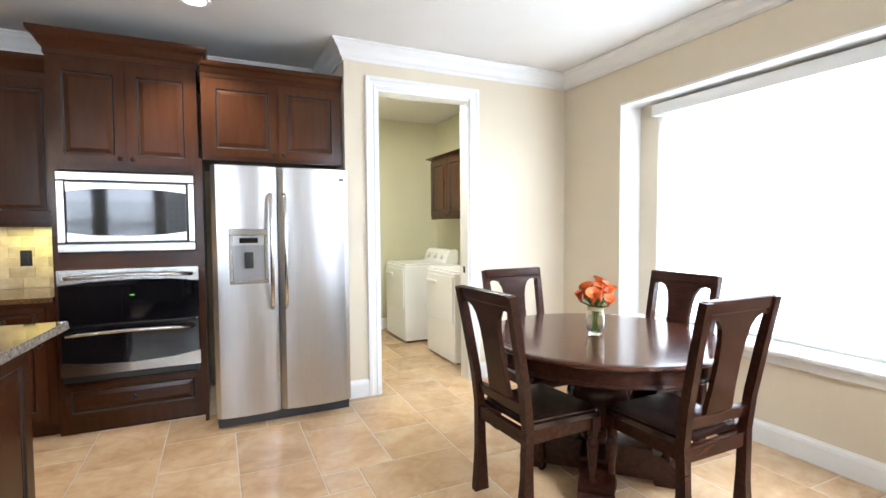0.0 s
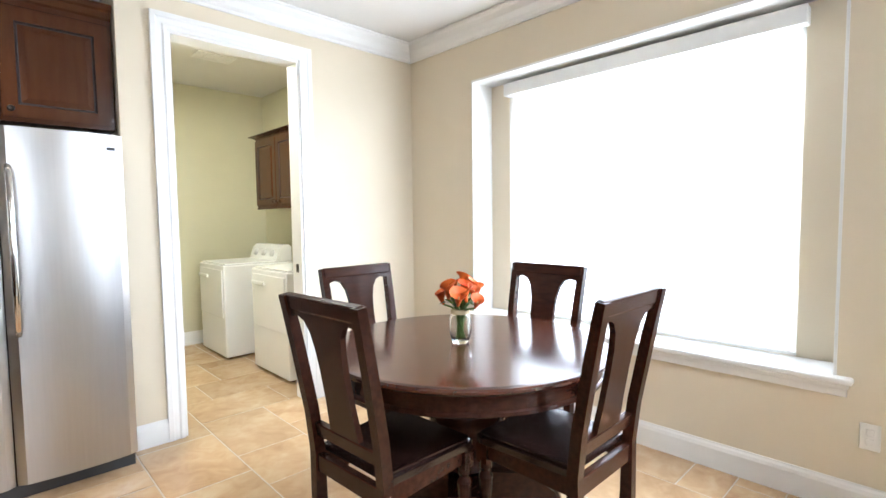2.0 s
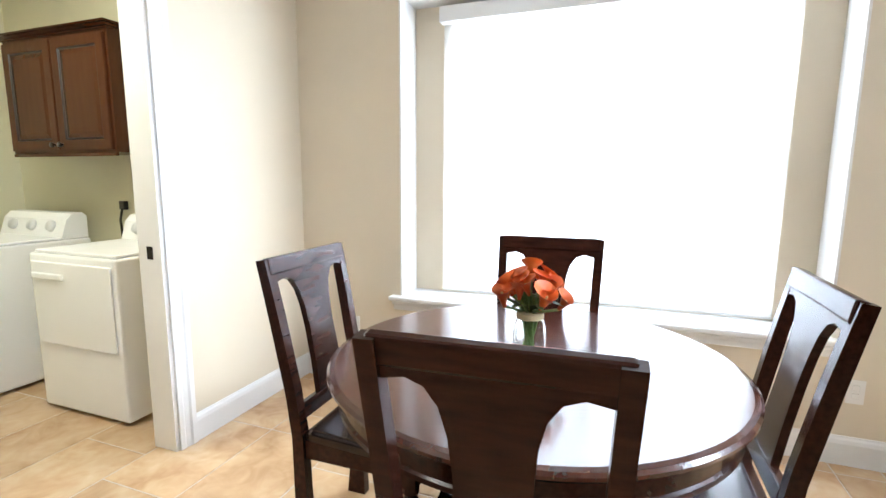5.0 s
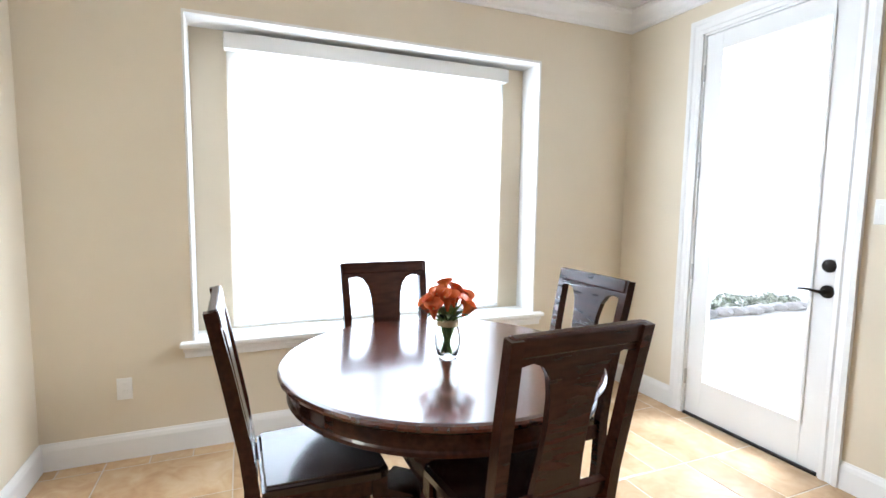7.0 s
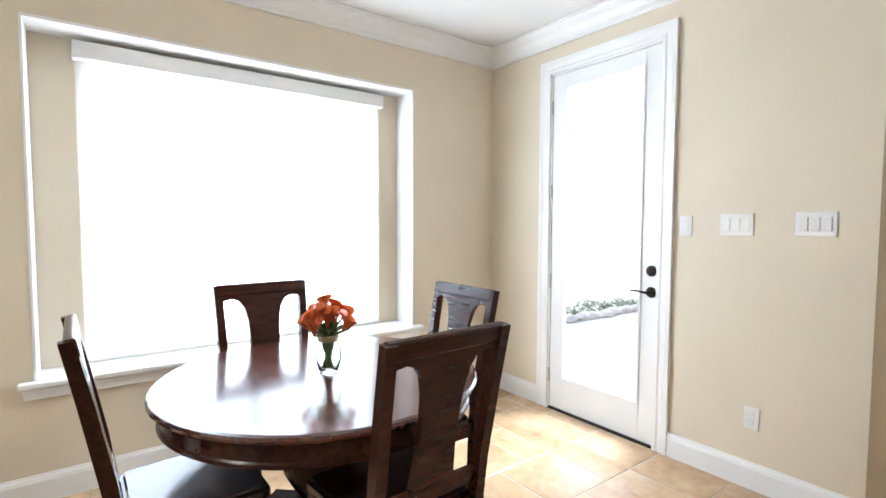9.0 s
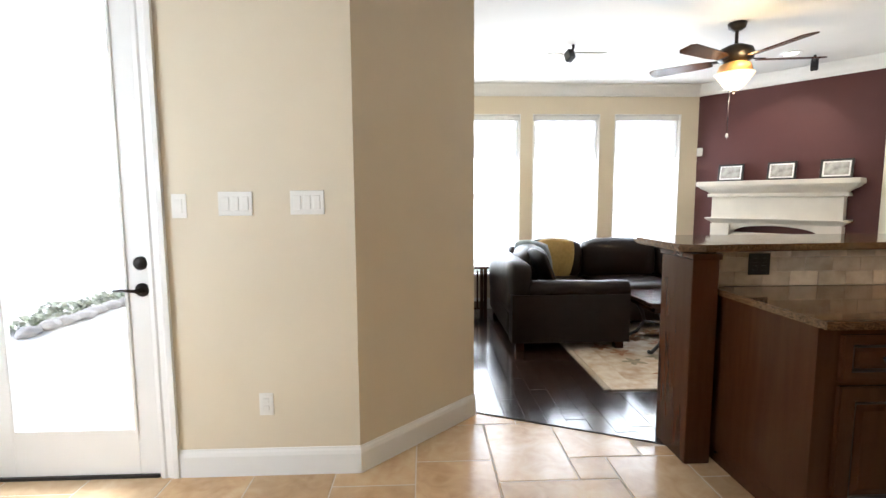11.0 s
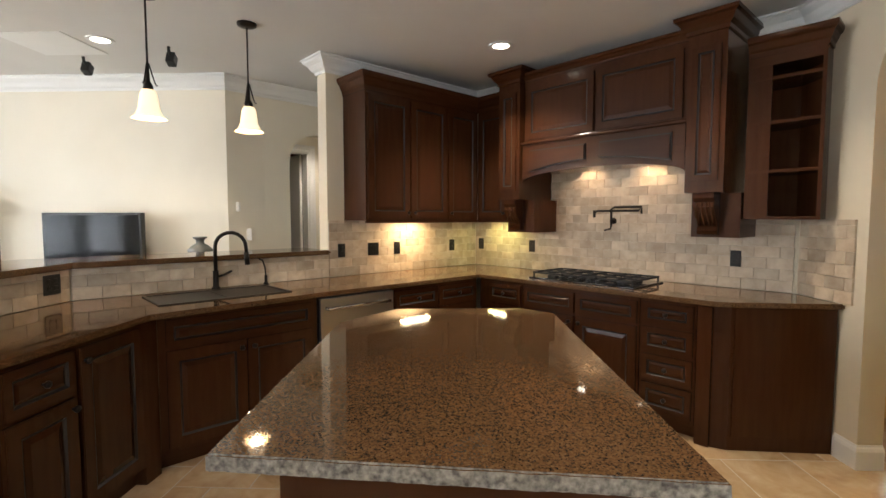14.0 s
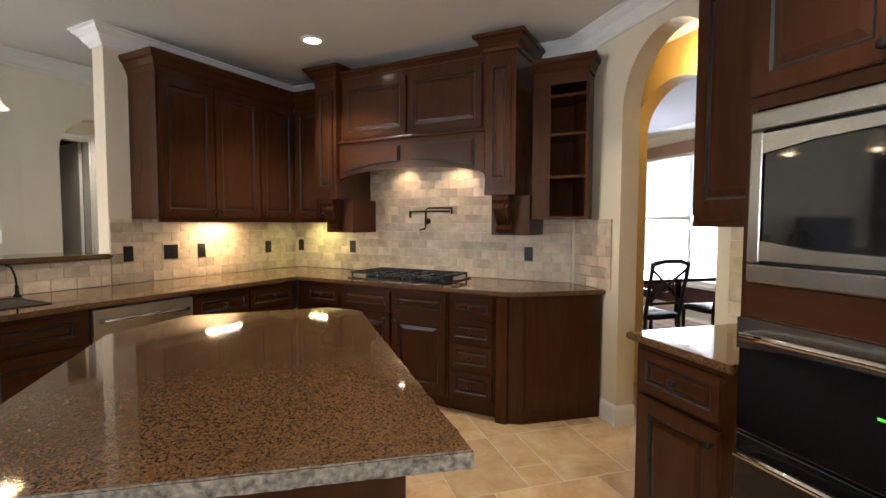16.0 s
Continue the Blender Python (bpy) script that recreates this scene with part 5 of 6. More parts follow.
def pillow(m, mat, label, s=0.45):
    t = thing("throw_pillow", m, label, "pillow")
    cushion("cover", -s / 2, s / 2, -0.03, 0.03, -s / 2, s / 2, mat, t, 0.025, puff=0.035)
    return t


pillow(pose(-0.02, -2.60, 0.70, -16, 0, 8), GOLDFAB, "gold fabric throw pillow leaning on the sofa")
pillow(pose(0.25, -1.90, 0.68, -22, 0, -82), LEATHER, "dark brown leather pillow on the sofa", 0.42)
pillow(pose(0.20, -2.56, 0.70, -16, 0, -48), GREYFAB, "pale blue-grey pillow in the sofa corner", 0.42)

# rug: woven field with a border and fringe
rug = thing("area_rug", pose(0, 0, 0), "cream floral area rug with a fringed edge", "rug")


def rug_mat(name, base, c2, scale):
    m = material(name, base, 0.9, scale=scale, color2=c2, bump=0.4, bump_scale=260, detail=3)
    return m


part("field", boxes((-2.05, -0.12, -2.28, -0.80, 0.002, 0.012)), rug_mat("rug_field", (0.56, 0.50, 0.41), (0.36, 0.25, 0.16), 8.5), rug)
part("border", boxes((-2.23, 0.06, -0.80, -0.62, 0.002, 0.0115), (-2.23, 0.06, -2.46, -2.28, 0.002, 0.0115), (-2.23, -2.05, -2.28, -0.80, 0.002, 0.0115), (-0.12, 0.06, -2.28, -0.80, 0.002, 0.0115)), rug_mat("rug_border", (0.60, 0.55, 0.47), (0.44, 0.34, 0.24), 11), rug)
bm = bmesh.new()
for k in range(130):
    y = -2.45 + k * 0.0140
    box(bm, 0.06, 0.105 + 0.01 * math.sin(k * 2.1), y, y + 0.007, 0.002, 0.006)
tagged(part("fringe", bm, rug_mat("rug_fringe", (0.60, 0.55, 0.45), (0.5, 0.44, 0.35), 30), rug), kind="stuff")
rr = random.Random(9)
for k in range(44):
    x, y = rr.uniform(-1.9, -0.2), rr.uniform(-2.1, -0.9)
    pts = [(x + (0.07 + 0.035 * math.cos(5 * a)) * rr.uniform(0.9, 1.3) * math.cos(a), y + (0.07 + 0.035 * math.cos(5 * a)) * math.sin(a)) for a in [2 * math.pi * i / 20 for i in range(20)]]
    part("motif", prism(pts, 0.0121, 0.0135), rug_mat("rug_motif", *(((0.26, 0.11, 0.06), (0.36, 0.21, 0.12)) if k % 3 else ((0.17, 0.16, 0.11), (0.33, 0.28, 0.20))), 12), rug)

ct = thing("coffee_table", pose(-1.15, -1.62, 0.012), "dark wood coffee table with scrolled iron legs", "table")
part("tabletop", boxes((-0.62, 0.62, -0.34, 0.34, 0.43, 0.475), bevel=0.012), TABLEWOOD, ct)
part("frieze", boxes((-0.56, 0.56, -0.28, 0.28, 0.375, 0.43), bevel=0.004), TABLEWOOD, ct)
for sx in (-1, 1):
    for sy in (-1, 1):
        part("leg", tube([(sx * 0.50, sy * 0.24, 0.38), (sx * 0.44, sy * 0.21, 0.28), (sx * 0.42, sy * 0.20, 0.18), (sx * 0.48, sy * 0.23, 0.08), (sx * 0.57, sy * 0.27, 0.02), (sx * 0.60, sy * 0.285, 0.035)], 0.016, 10), IRON, ct, smooth=True)
    part("stretcher", tube([(sx * 0.42, -0.20, 0.18), (sx * 0.36, 0, 0.22), (sx * 0.42, 0.20, 0.18)], 0.010, 8), IRON, ct, smooth=True)
bk = thing("book", pose(-1.35, -1.55, 0.488, 0, 0, 20), "small dark book on the coffee table", "book")
part("cover", boxes((-0.11, 0.11, -0.08, 0.08, 0.0, 0.02), bevel=0.002), BLACK, bk)

et = thing("end_table", pose(0.90, -3.0, 0), "dark slatted wooden end table in the corner", "table")
part("tabletop", boxes((-0.24, 0.24, -0.22, 0.22, 0.58, 0.61), bevel=0.005), TABLEWOOD, et)
for x in (-0.2, 0.2):
    for y in (-0.18, 0.18):
        part("leg", boxes((x - 0.02, x + 0.02, y - 0.02, y + 0.02, 0, 0.58), bevel=0.003), TABLEWOOD, et)
part("shelf", boxes((-0.2, 0.2, -0.18, 0.18, 0.10, 0.12)), TABLEWOOD, et)
for k in range(7):
    part("slat", boxes((-0.17 + k * 0.052, -0.15 + k * 0.052, 0.175, 0.185, 0.12, 0.56)), TABLEWOOD, et)
    part("slat", boxes((-0.212, -0.202, -0.155 + k * 0.048, -0.135 + k * 0.048, 0.12, 0.56)), TABLEWOOD, et)
spk = thing("speaker_box", pose(0.90, -3.0, 0.611), "small black loudspeaker on the end table", "loudspeaker")
part("case", boxes((-0.07, 0.07, -0.07, 0.07, 0, 0.13), bevel=0.006), BLACK, spk)

# fireplace on the burgundy wall
fa = math.degrees(math.atan2(P_RW[1] - P_LSW[1], P_RW[0] - P_LSW[0]))
FM = pose(P_LSW[0], P_LSW[1], 0, 0, 0, fa)  # x along the wall, +y into the wall is mirrored: use -y into the room
fp = thing("fireplace", FM, "white cast stone fireplace with a moulded mantel", "fireplace")
cx = 0.88


def stack(specs, name, mat=None):
    bm = bmesh.new()
    for hw, dep, z0, z1, bv in specs:
        box(bm, cx - hw, cx + hw, -dep, -0.002, z0, z1, bevel=bv)
    return part(name, bm, mat or STONE, fp)


def mould(hw0, d0, hw1, d1, z0, z1, name):
    bm = bmesh.new()
    rings = []
    for k in range(9):
        u = k / 8
        e = 0.5 - 0.5 * math.cos(math.pi * u)
        hw, d, z = hw0 + (hw1 - hw0) * e, d0 + (d1 - d0) * e, z0 + (z1 - z0) * u
        rings.append([bm.verts.new(v) for v in ((cx - hw, -0.002, z), (cx - hw, -d, z), (cx + hw, -d, z), (cx + hw, -0.002, z))])
    for a, b in zip(rings, rings[1:]):
        for k in range(4):
            bm.faces.new((a[k], a[(k + 1) % 4], b[(k + 1) % 4], b[k]))
    bm.faces.new(rings[0])
    bm.faces.new(rings[-1])
    return part(name, bm, STONE, fp)


stack([(0.76, 0.30, 1.52, 1.575, 0.008)], "mantel_shelf")
mould(0.64, 0.18, 0.74, 0.28, 1.43, 1.52, "cornice")
stack([(0.66, 0.20, 1.395, 1.43, 0.006)], "cornice_band")
stack([(0.62, 0.16, 1.15, 1.395, 0.0)], "frieze")
mould(0.61, 0.15, 0.68, 0.21, 1.08, 1.15, "architrave")
for s in (-1, 1):
    x0, x1 = sorted((cx + s * 0.42, cx + s * 0.62))
    part("pilaster", boxes((x0, x1, -0.17, -0.002, 0.0, 1.08)), STONE, fp)
pts = [(cx - 0.42, 1.08), (cx - 0.42, 0.98)] + [(cx - 0.42 * math.cos(math.pi * k / 16), 0.98 + 0.09 * math.sin(math.pi * k / 16)) for k in range(1, 16)] + [(cx + 0.42, 0.98), (cx + 0.42, 1.08)]
part("arch", prism(pts, -0.14, -0.002, m=UPRIGHT), STONE, fp)
part("surround", boxes((cx - 0.42, cx - 0.34, -0.10, -0.002, 0, 0.98), (cx + 0.34, cx + 0.42, -0.10, -0.002, 0, 0.98), (cx - 0.34, cx + 0.34, -0.10, -0.002, 0.94, 0.98)), STONE, fp)
# solid near-black block fills the opening
part("firebox", boxes((cx - 0.34, cx + 0.34, -0.09, -0.003, 0.0, 0.94)), FIREBOX, fp, "dark firebox opening")
part("hearth", boxes((cx - 0.80, cx + 0.80, -0.48, -0.18, 0.0, 0.05), bevel=0.006), STONE, fp)
for i, x in enumerate((0.435, 0.94, 1.415)):
    pf_ = thing("picture_frame", FM @ pose(x, -0.14, 1.577, -10, 0, 0), "small dark-framed landscape picture leaning on the mantel", "picture", "pictures on the mantel")
    part("frame", boxes((-0.135, 0.135, -0.012, 0.012, 0.0, 0.02), (-0.135, 0.135, -0.012, 0.012, 0.18, 0.20), (-0.135, -0.115, -0.012, 0.012, 0.02, 0.18), (0.115, 0.135, -0.012, 0.012, 0.02, 0.18), bevel=0.003), BLACK, pf_)
    part("mat", boxes((-0.116, 0.116, -0.004, 0.006, 0.019, 0.181)), SHADE, pf_)
    part("print", boxes((-0.10, 0.10, -0.0065, -0.0045, 0.035, 0.165)), material("grey_print", (0.50, 0.48, 0.44), 0.6, scale=14, color2=(0.16, 0.15, 0.14)), pf_)

tvs = thing("tv_console", pose(-2.86, -0.5, 0), "low dark wooden console against the cream wall", "console")
part("body", boxes((-0.22, 0.22, -1.05, 1.0, 0.06, 0.86), bevel=0.004), WOOD, tvs)
part("plinth", boxes((-0.19, 0.19, -1.0, 0.95, 0.0, 0.0595)), WOOD, tvs)
for k in range(3):
    part("door", panel_front(0.62, 0.70), WOOD, tvs, m=pose(0.22, -0.98 + k * 0.66, 0.11, 0, 0, 90))
tv = thing("television", pose(-2.90, -0.80, 0.861), "black flat-screen television on a console", "television")
part("bezel", boxes((-0.03, 0.03, -0.47, 0.47, 0.06, 0.61), bevel=0.006), BLACK, tv)
part("screen", boxes((0.0295, 0.032, -0.45, 0.45, 0.085, 0.59)), TVGLASS, tv)
part("stand", boxes((-0.10, 0.10, -0.22, 0.22, 0.0, 0.012), (-0.02, 0.02, -0.05, 0.05, 0.012, 0.07)), BLACK, tv)
orn = thing("pewter_urn", pose(-2.86, 0.22, 0.861), "squat pewter urn ornament on the console", "ornament")
part("body", lathe([(0.0, 0.0), (0.06, 0.0), (0.06, 0.015), (0.025, 0.06), (0.04, 0.16), (0.10, 0.24), (0.11, 0.27), (0.07, 0.31), (0.035, 0.33), (0.035, 0.36), (0.06, 0.38), (0.06, 0.39), (0.0, 0.39)], 28), material("pewter", (0.25, 0.25, 0.24), 0.35, 0.8), orn, smooth=True)
th = thing("thermostat", pose(-3.20, 0.43, 1.53, 0, 0, 51), "small white thermostat on the cream wall", "thermostat")
part("case", boxes((-0.045, 0.045, -0.028, -0.004, -0.045, 0.045), bevel=0.008), PLASTIC, th)
rocker_plate(pose(-3.26, 0.485, 1.26, 0, 0, 51), 3, "white rocker switch plate below the thermostat")
mo = thing("motion_sensor", pose(-2.03, -3.27, 1.95, 0, 0, 160), "small white alarm sensor in the corner", "sensor")
part("case", boxes((-0.03, 0.03, -0.045, 0.0, -0.05, 0.05), bevel=0.006), PLASTIC, mo)

# hall door and dark bed beyond the arch
hd = thing("door_3", frame_of((-5.6, 1.1), (-4.3, -0.2), 0.80), "white hall door standing open", "door", kind="structure")
casing("casing", Matrix(), 0.70, 2.3, hd)
part("leaf", boxes((0.02, 0.055, 0.15, 0.80, 0.01, 2.28), bevel=0.003), TRIM, hd)
part("jamb", boxes((0.0, 0.018, 0.0, 0.14, 0, 2.3), (0.682, 0.70, 0.0, 0.14, 0, 2.3), (0.018, 0.682, 0.0, 0.14, 2.282, 2.3)), TRIM, hd)
bd = thing("bed", pose(-5.35, -0.35, 0, 0, 0, -45), "dark covered bed in the room beyond the hall", "bed")
cushion("mattress", -0.7, 0.7, -0.5, 0.5, 0.2, 0.75, LEATHER, bd, 0.08)
part("base", boxes((-0.68, 0.68, -0.48, 0.48, 0, 0.2)), TABLEWOOD, bd)

# ---- laundry room ----
def laundry_machine(m, name, label, console):
    t = thing(name, m, label, name.replace("_", " "))
    part("cabinet", boxes((0, 0.68, 0, 0.70, 0.02, 0.90), bevel=0.012), APPLIANCE, t)
    part("lid", boxes((0.02, 0.66, 0.02, 0.52, 0.902, 0.918), bevel=0.006), APPLIANCE, t)
    part("door_panel", boxes((0.03, 0.65, -0.012, -0.001, 0.40, 0.86), bevel=0.005), APPLIANCE, t)
    part("handle", boxes((0.05, 0.30, -0.03, -0.012, 0.765, 0.80), bevel=0.008), APPLIANCE, t)
    if console:
        pr = [(0.52, 0.905), (0.56, 1.03), (0.60, 1.07), (0.66, 1.075), (0.69, 1.05), (0.69, 0.905)]
        c = part("console", prism(pr, 0.01, 0.67, m=Matrix(((0, 0, 1, 0), (1, 0, 0, 0), (0, 1, 0, 0), (0, 0, 0, 1)))), APPLIANCE, t)
        for x in (0.14, 0.34, 0.54):
            part("dial", lathe([(0.0, 0.0), (0.04, 0.0), (0.035, 0.025), (0.0, 0.028)], 18, m=pose(x, 0.55, 0.985, 68)), material("pale_grey_plastic", (0.55, 0.55, 0.54), 0.35), c, smooth=True)
    for x in (0.06, 0.62):
        for y in (0.06, 0.64):
            part("foot", lathe([(0.02, 0.0), (0.02, 0.022)], 10, m=Matrix.Translation((x, y, 0))), BLACK, t)
    return t


laundry_machine(pose(3.12, 6.16, 0, 0, 0, -90), "clothes_dryer", "white enamel top-control dryer in the laundry room", True)
laundry_machine(pose(3.23, 5.10, 0, 0, 0, -90), "washing_machine", "white enamel washing machine beside the dryer", True)
upper_unit(pose(3.62, 5.83, 0, 0, 0, -90), 0.96, 0.325, 1.46, 2.16, [("door", 0.015, 0.475, 1.475, 2.14, (0.93, 0.05)), ("door", 0.485, 0.945, 1.475, 2.14, (0.07, 0.05))], "dark wooden wall cabinet over the laundry machines", crown=0.03)
vn = thing("ceiling_vent", pose(3.05, 5.3, CEILING), "white ceiling vent in the laundry room", "vent")
part("frame", boxes((-0.16, 0.16, -0.10, 0.10, -0.012, -0.001), bevel=0.003), TRIM, vn)
for k in range(5):
    part("slat", boxes((-0.14, 0.14, -0.075 + k * 0.034, -0.060 + k * 0.034, -0.018, -0.012)), TRIM, vn)
sg = thing("wrought_iron_scroll", pose(3.90, 4.75, 1.05), "dark wrought iron scroll ornament on the laundry wall", "ornament")
bm = bmesh.new()
for k in range(3):
    pts = [(0.03, 0.12 - k * 0.16 + (0.015 + 0.006 * a) * math.cos(a), 0.05 + (0.015 + 0.006 * a) * math.sin(a)) for a in [i * 0.5 for i in range(18)]]
    tube(pts, 0.006, 6, bm)
part("scrolls", bm, IRON, sg)
part("bar", tube([(0.03, -0.30, 0.0), (0.03, 0.22, 0.0)], 0.006, 6), IRON, sg)
cord = thing("wall_plug", pose(3.945, 5.28, 1.12), "black plug and cord on the laundry wall", "cable")
part("plug", boxes((-0.035, 0.0, -0.025, 0.025, -0.03, 0.03), bevel=0.005), BLACK, cord)
part("cord", tube([(-0.03, 0, -0.02), (-0.05, 0.0, -0.1), (-0.03, 0.02, -0.2), (-0.02, 0.03, -0.4)], 0.008, 8), BLACK, cord, smooth=True)

# ---- dining room beyond the arch ----
window("window_3", frame_of((-0.4, 8.4), (-6.4, 8.4), 3.43) @ Matrix.Translation((0, 0.05, 0)), 1.67, 0.48, 2.46, "white dining room window bright with daylight", mull=(0.62,))
fab = part("shade_fabric", boxes((0.02, 1.65, -0.02, -0.018, 1.30, 2.44)), SHEER, bpy.data.objects["window_3"])
fab.visible_shadow = False
run("crown_moulding", [(-0.4, 5.64), (-0.4, 8.4), (-6.4, 8.4), (-6.4, 5.64), (-0.4, 5.64)], CROWN_PROFILE, TRIM, CTXT)
run("baseboard", [(-0.4, 5.7), (-0.4, 8.4), (-6.4, 8.4), (-6.4, 5.7)], BASE_PROFILE, TRIM, NOTXT)
WAINSCOT = material("dark_burgundy_wainscot_paint", (0.06, 0.016, 0.016), 0.5, var=0.15, scale=4, bump=0.08, bump_scale=120)
bm = boxes((-6.39, -0.41, 8.392, 8.399, 0.141, 0.43))
tagged(part("wall_wainscot", bm, WAINSCOT), "dark burgundy painted lower wall under the dining room window", "wall", kind="structure")
bm = boxes((-6.38, -0.42, 8.372, 8.399, 0.431, 0.478), bevel=0.005)
tagged(part("trim_chair_rail", bm, TRIM), "white chair rail and sill in the dining room", "trim", kind="structure")
tr = boxes((-5.6, -1.2, 6.2, 7.9, CEILING - 0.012, CEILING - 0.001))
tagged(part("ceiling_tray", tr, material("lilac_ceiling_paint", (0.42, 0.40, 0.48), 0.7)), "lilac painted tray ceiling panel", "ceiling", kind="structure")
dt = thing("dining_table", pose(-3.42, 6.85, 0, 0, 0, 90), "dark wooden formal dining table", "table")
part("tabletop", boxes((-0.95, 0.95, -0.48, 0.48, 0.72, 0.76), bevel=0.01), TABLEWOOD, dt)
for sx in (-0.8, 0.8):
    for sy in (-0.36, 0.36):
        part("leg", lathe([(0.03, 0.0), (0.045, 0.2), (0.03, 0.45), (0.05, 0.72)], 14, m=Matrix.Translation((sx, sy, 0))), TABLEWOOD, dt)


def cross_chair(m):
    t = thing("dining_chair", m, "black lattice-back dining chair at the formal table", "chair", "formal dining chairs")
    for s in (-1, 1):
        part("back_post", tube([(s * 0.2, -0.2, 0), (s * 0.2, -0.2, 0.45), (s * 0.205, -0.25, 0.75), (s * 0.21, -0.30, 1.0)], 0.018, 8), BLACK, t)
        part("front_leg", tube([(s * 0.21, 0.2, 0), (s * 0.21, 0.2, 0.45)], 0.02, 8), BLACK, t)
        part("lattice", tube([(s * -0.19, -0.225, 0.60), (0, -0.255, 0.78), (s * 0.19, -0.285, 0.93)], 0.013, 8), BLACK, t)
    part("crest", tube([(-0.22, -0.29, 0.985), (-0.1, -0.31, 1.02), (0.1, -0.31, 1.02), (0.22, -0.29, 0.985)], 0.02, 8), BLACK, t)
    part("back_rail", tube([(-0.2, -0.225, 0.60), (0.2, -0.225, 0.60)], 0.014, 8), BLACK, t)
    part("ring", tube([(0.07 * math.cos(a), -0.255 - 0.02 * math.sin(a), 0.77 + 0.07 * math.sin(a)) for a in [2 * math.pi * k / 16 for k in range(17)]], 0.010, 6), BLACK, t)
    cushion("seat", -0.22, 0.22, -0.20, 0.23, 0.43, 0.49, LEATHER, t, 0.02, puff=0.01)
    return t


cc = cross_chair(pose(-2.64, 6.21, 0, 0, 0, 90))
for x, y, a in ((-2.68, 7.10, 88), (-4.2, 6.35, -90), (-4.2, 7.20, -90)):
    copy_thing(cc, pose(x, y, 0, 0, 0, a))
drug = thing("dining_rug", pose(0, 0, 0), "dark patterned rug under the dining table", "rug")
part("field", boxes((-5.2, -1.95, 5.72, 8.1, 0.001, 0.010)), rug_mat("dark_rug", (0.30, 0.20, 0.13), (0.10, 0.05, 0.04), 8), drug)


# ---- lamps ----
def downlight(x, y, energy, tilt=None, cone=110):
    t = thing("recessed_downlight", pose(x, y, CEILING), "lit recessed ceiling downlight with a white ring", "light", "recessed ceiling lights")
    part("ring", lathe([(0.062, -0.002), (0.066, -0.010), (0.092, -0.008), (0.096, -0.001)], 28), TRIM, t)
    part("lens", lathe([(0.0, -0.004), (0.063, -0.004), (0.063, -0.002), (0.0, -0.002)], 24), BULB, t)
    lamp("downlight_lamp", "SPOT", energy, look((x, y, CEILING - 0.03), tilt or (x, y, 0)), (1.0, 0.85, 0.66), 0.05, angle=radians(cone))


KD = 88
downlight(-2.42, 2.90, KD)
downlight(-1.17, 3.89, 55)
downlight(1.09, 3.70, KD)
downlight(-2.18, -0.12, 30)
downlight(0.14, -2.08, 22)
# unseen downlight added to brighten the hall, no fixture known there
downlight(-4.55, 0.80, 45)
downlight(-2.12, -1.95, 26, (-2.6, -2.65, 1.6), 80)


def pendant(x, y, zb):
    t = thing("pendant_light", pose(x, y, 0), "bronze pendant light with a lit frosted bell shade", "light", "pendants over the bar")
    part("canopy", lathe([(0.0, CEILING - 0.030), (0.03, CEILING - 0.030), (0.062, CEILING - 0.018), (0.066, CEILING - 0.001), (0.0, CEILING - 0.001)], 24), BRONZE, t, smooth=True)
    part("rod", tube([(0, 0, CEILING - 0.03), (0, 0, zb + 0.20)], 0.006, 8), BRONZE, t)
    part("socket", lathe([(0.0, zb + 0.17), (0.030, zb + 0.17), (0.026, zb + 0.20), (0.012, zb + 0.225), (0.009, zb + 0.33), (0.0, zb + 0.33)], 16), BRONZE, t, smooth=True)
    for k in range(3):
        a = 2 * math.pi * k / 3
        part("scroll", tube([(r * math.cos(a), r * math.sin(a), zb + z) for r, z in ((0.008, 0.33), (0.022, 0.27), (0.034, 0.225), (0.044, 0.20), (0.052, 0.205))], 0.004, 6), BRONZE, t)
    sh = [(0.034, zb + 0.172), (0.046, zb + 0.150), (0.052, zb + 0.11), (0.058, zb + 0.06), (0.074, zb + 0.022), (0.098, zb), (0.094, zb + 0.001), (0.070, zb + 0.024), (0.054, zb + 0.062), (0.048, zb + 0.11), (0.042, zb + 0.148), (0.030, zb + 0.170)]
    part("shade", lathe(sh, 28), LAMPGLASS, t, "lit frosted glass bell shade", smooth=True)
    lamp("pendant_lamp", "POINT", 6, pose(x, y, zb + 0.035), (1.0, 0.76, 0.48), 0.04)


pendant(-1.47, 0.70, 2.02)
pendant(-1.935, 1.11, 2.02)

# ceiling fan with a lit bowl
FX, FY = -1.09, -1.19
fan = thing("ceiling_fan", pose(FX, FY, 0), "bronze five-blade ceiling fan with a lit glass bowl", "ceiling fan")
part("canopy", lathe([(0.0, 2.70), (0.03, 2.70), (0.06, 2.72), (0.07, 2.759), (0.0, 2.759)], 24), BRONZE, fan, smooth=True)
part("downrod", tube([(0, 0, 2.71), (0, 0, 2.58)], 0.013, 10), BRONZE, fan)
part("motor", lathe([(0.0, 2.46), (0.08, 2.46), (0.125, 2.48), (0.135, 2.52), (0.12, 2.56), (0.06, 2.59), (0.0, 2.60)], 32), BRONZE, fan, smooth=True)
part("light_collar", lathe([(0.0, 2.37), (0.10, 2.37), (0.125, 2.40), (0.11, 2.44), (0.06, 2.46), (0.0, 2.46)], 32), material("amber_scroll_glass", (0.55, 0.30, 0.10), 0.4), fan, smooth=True)
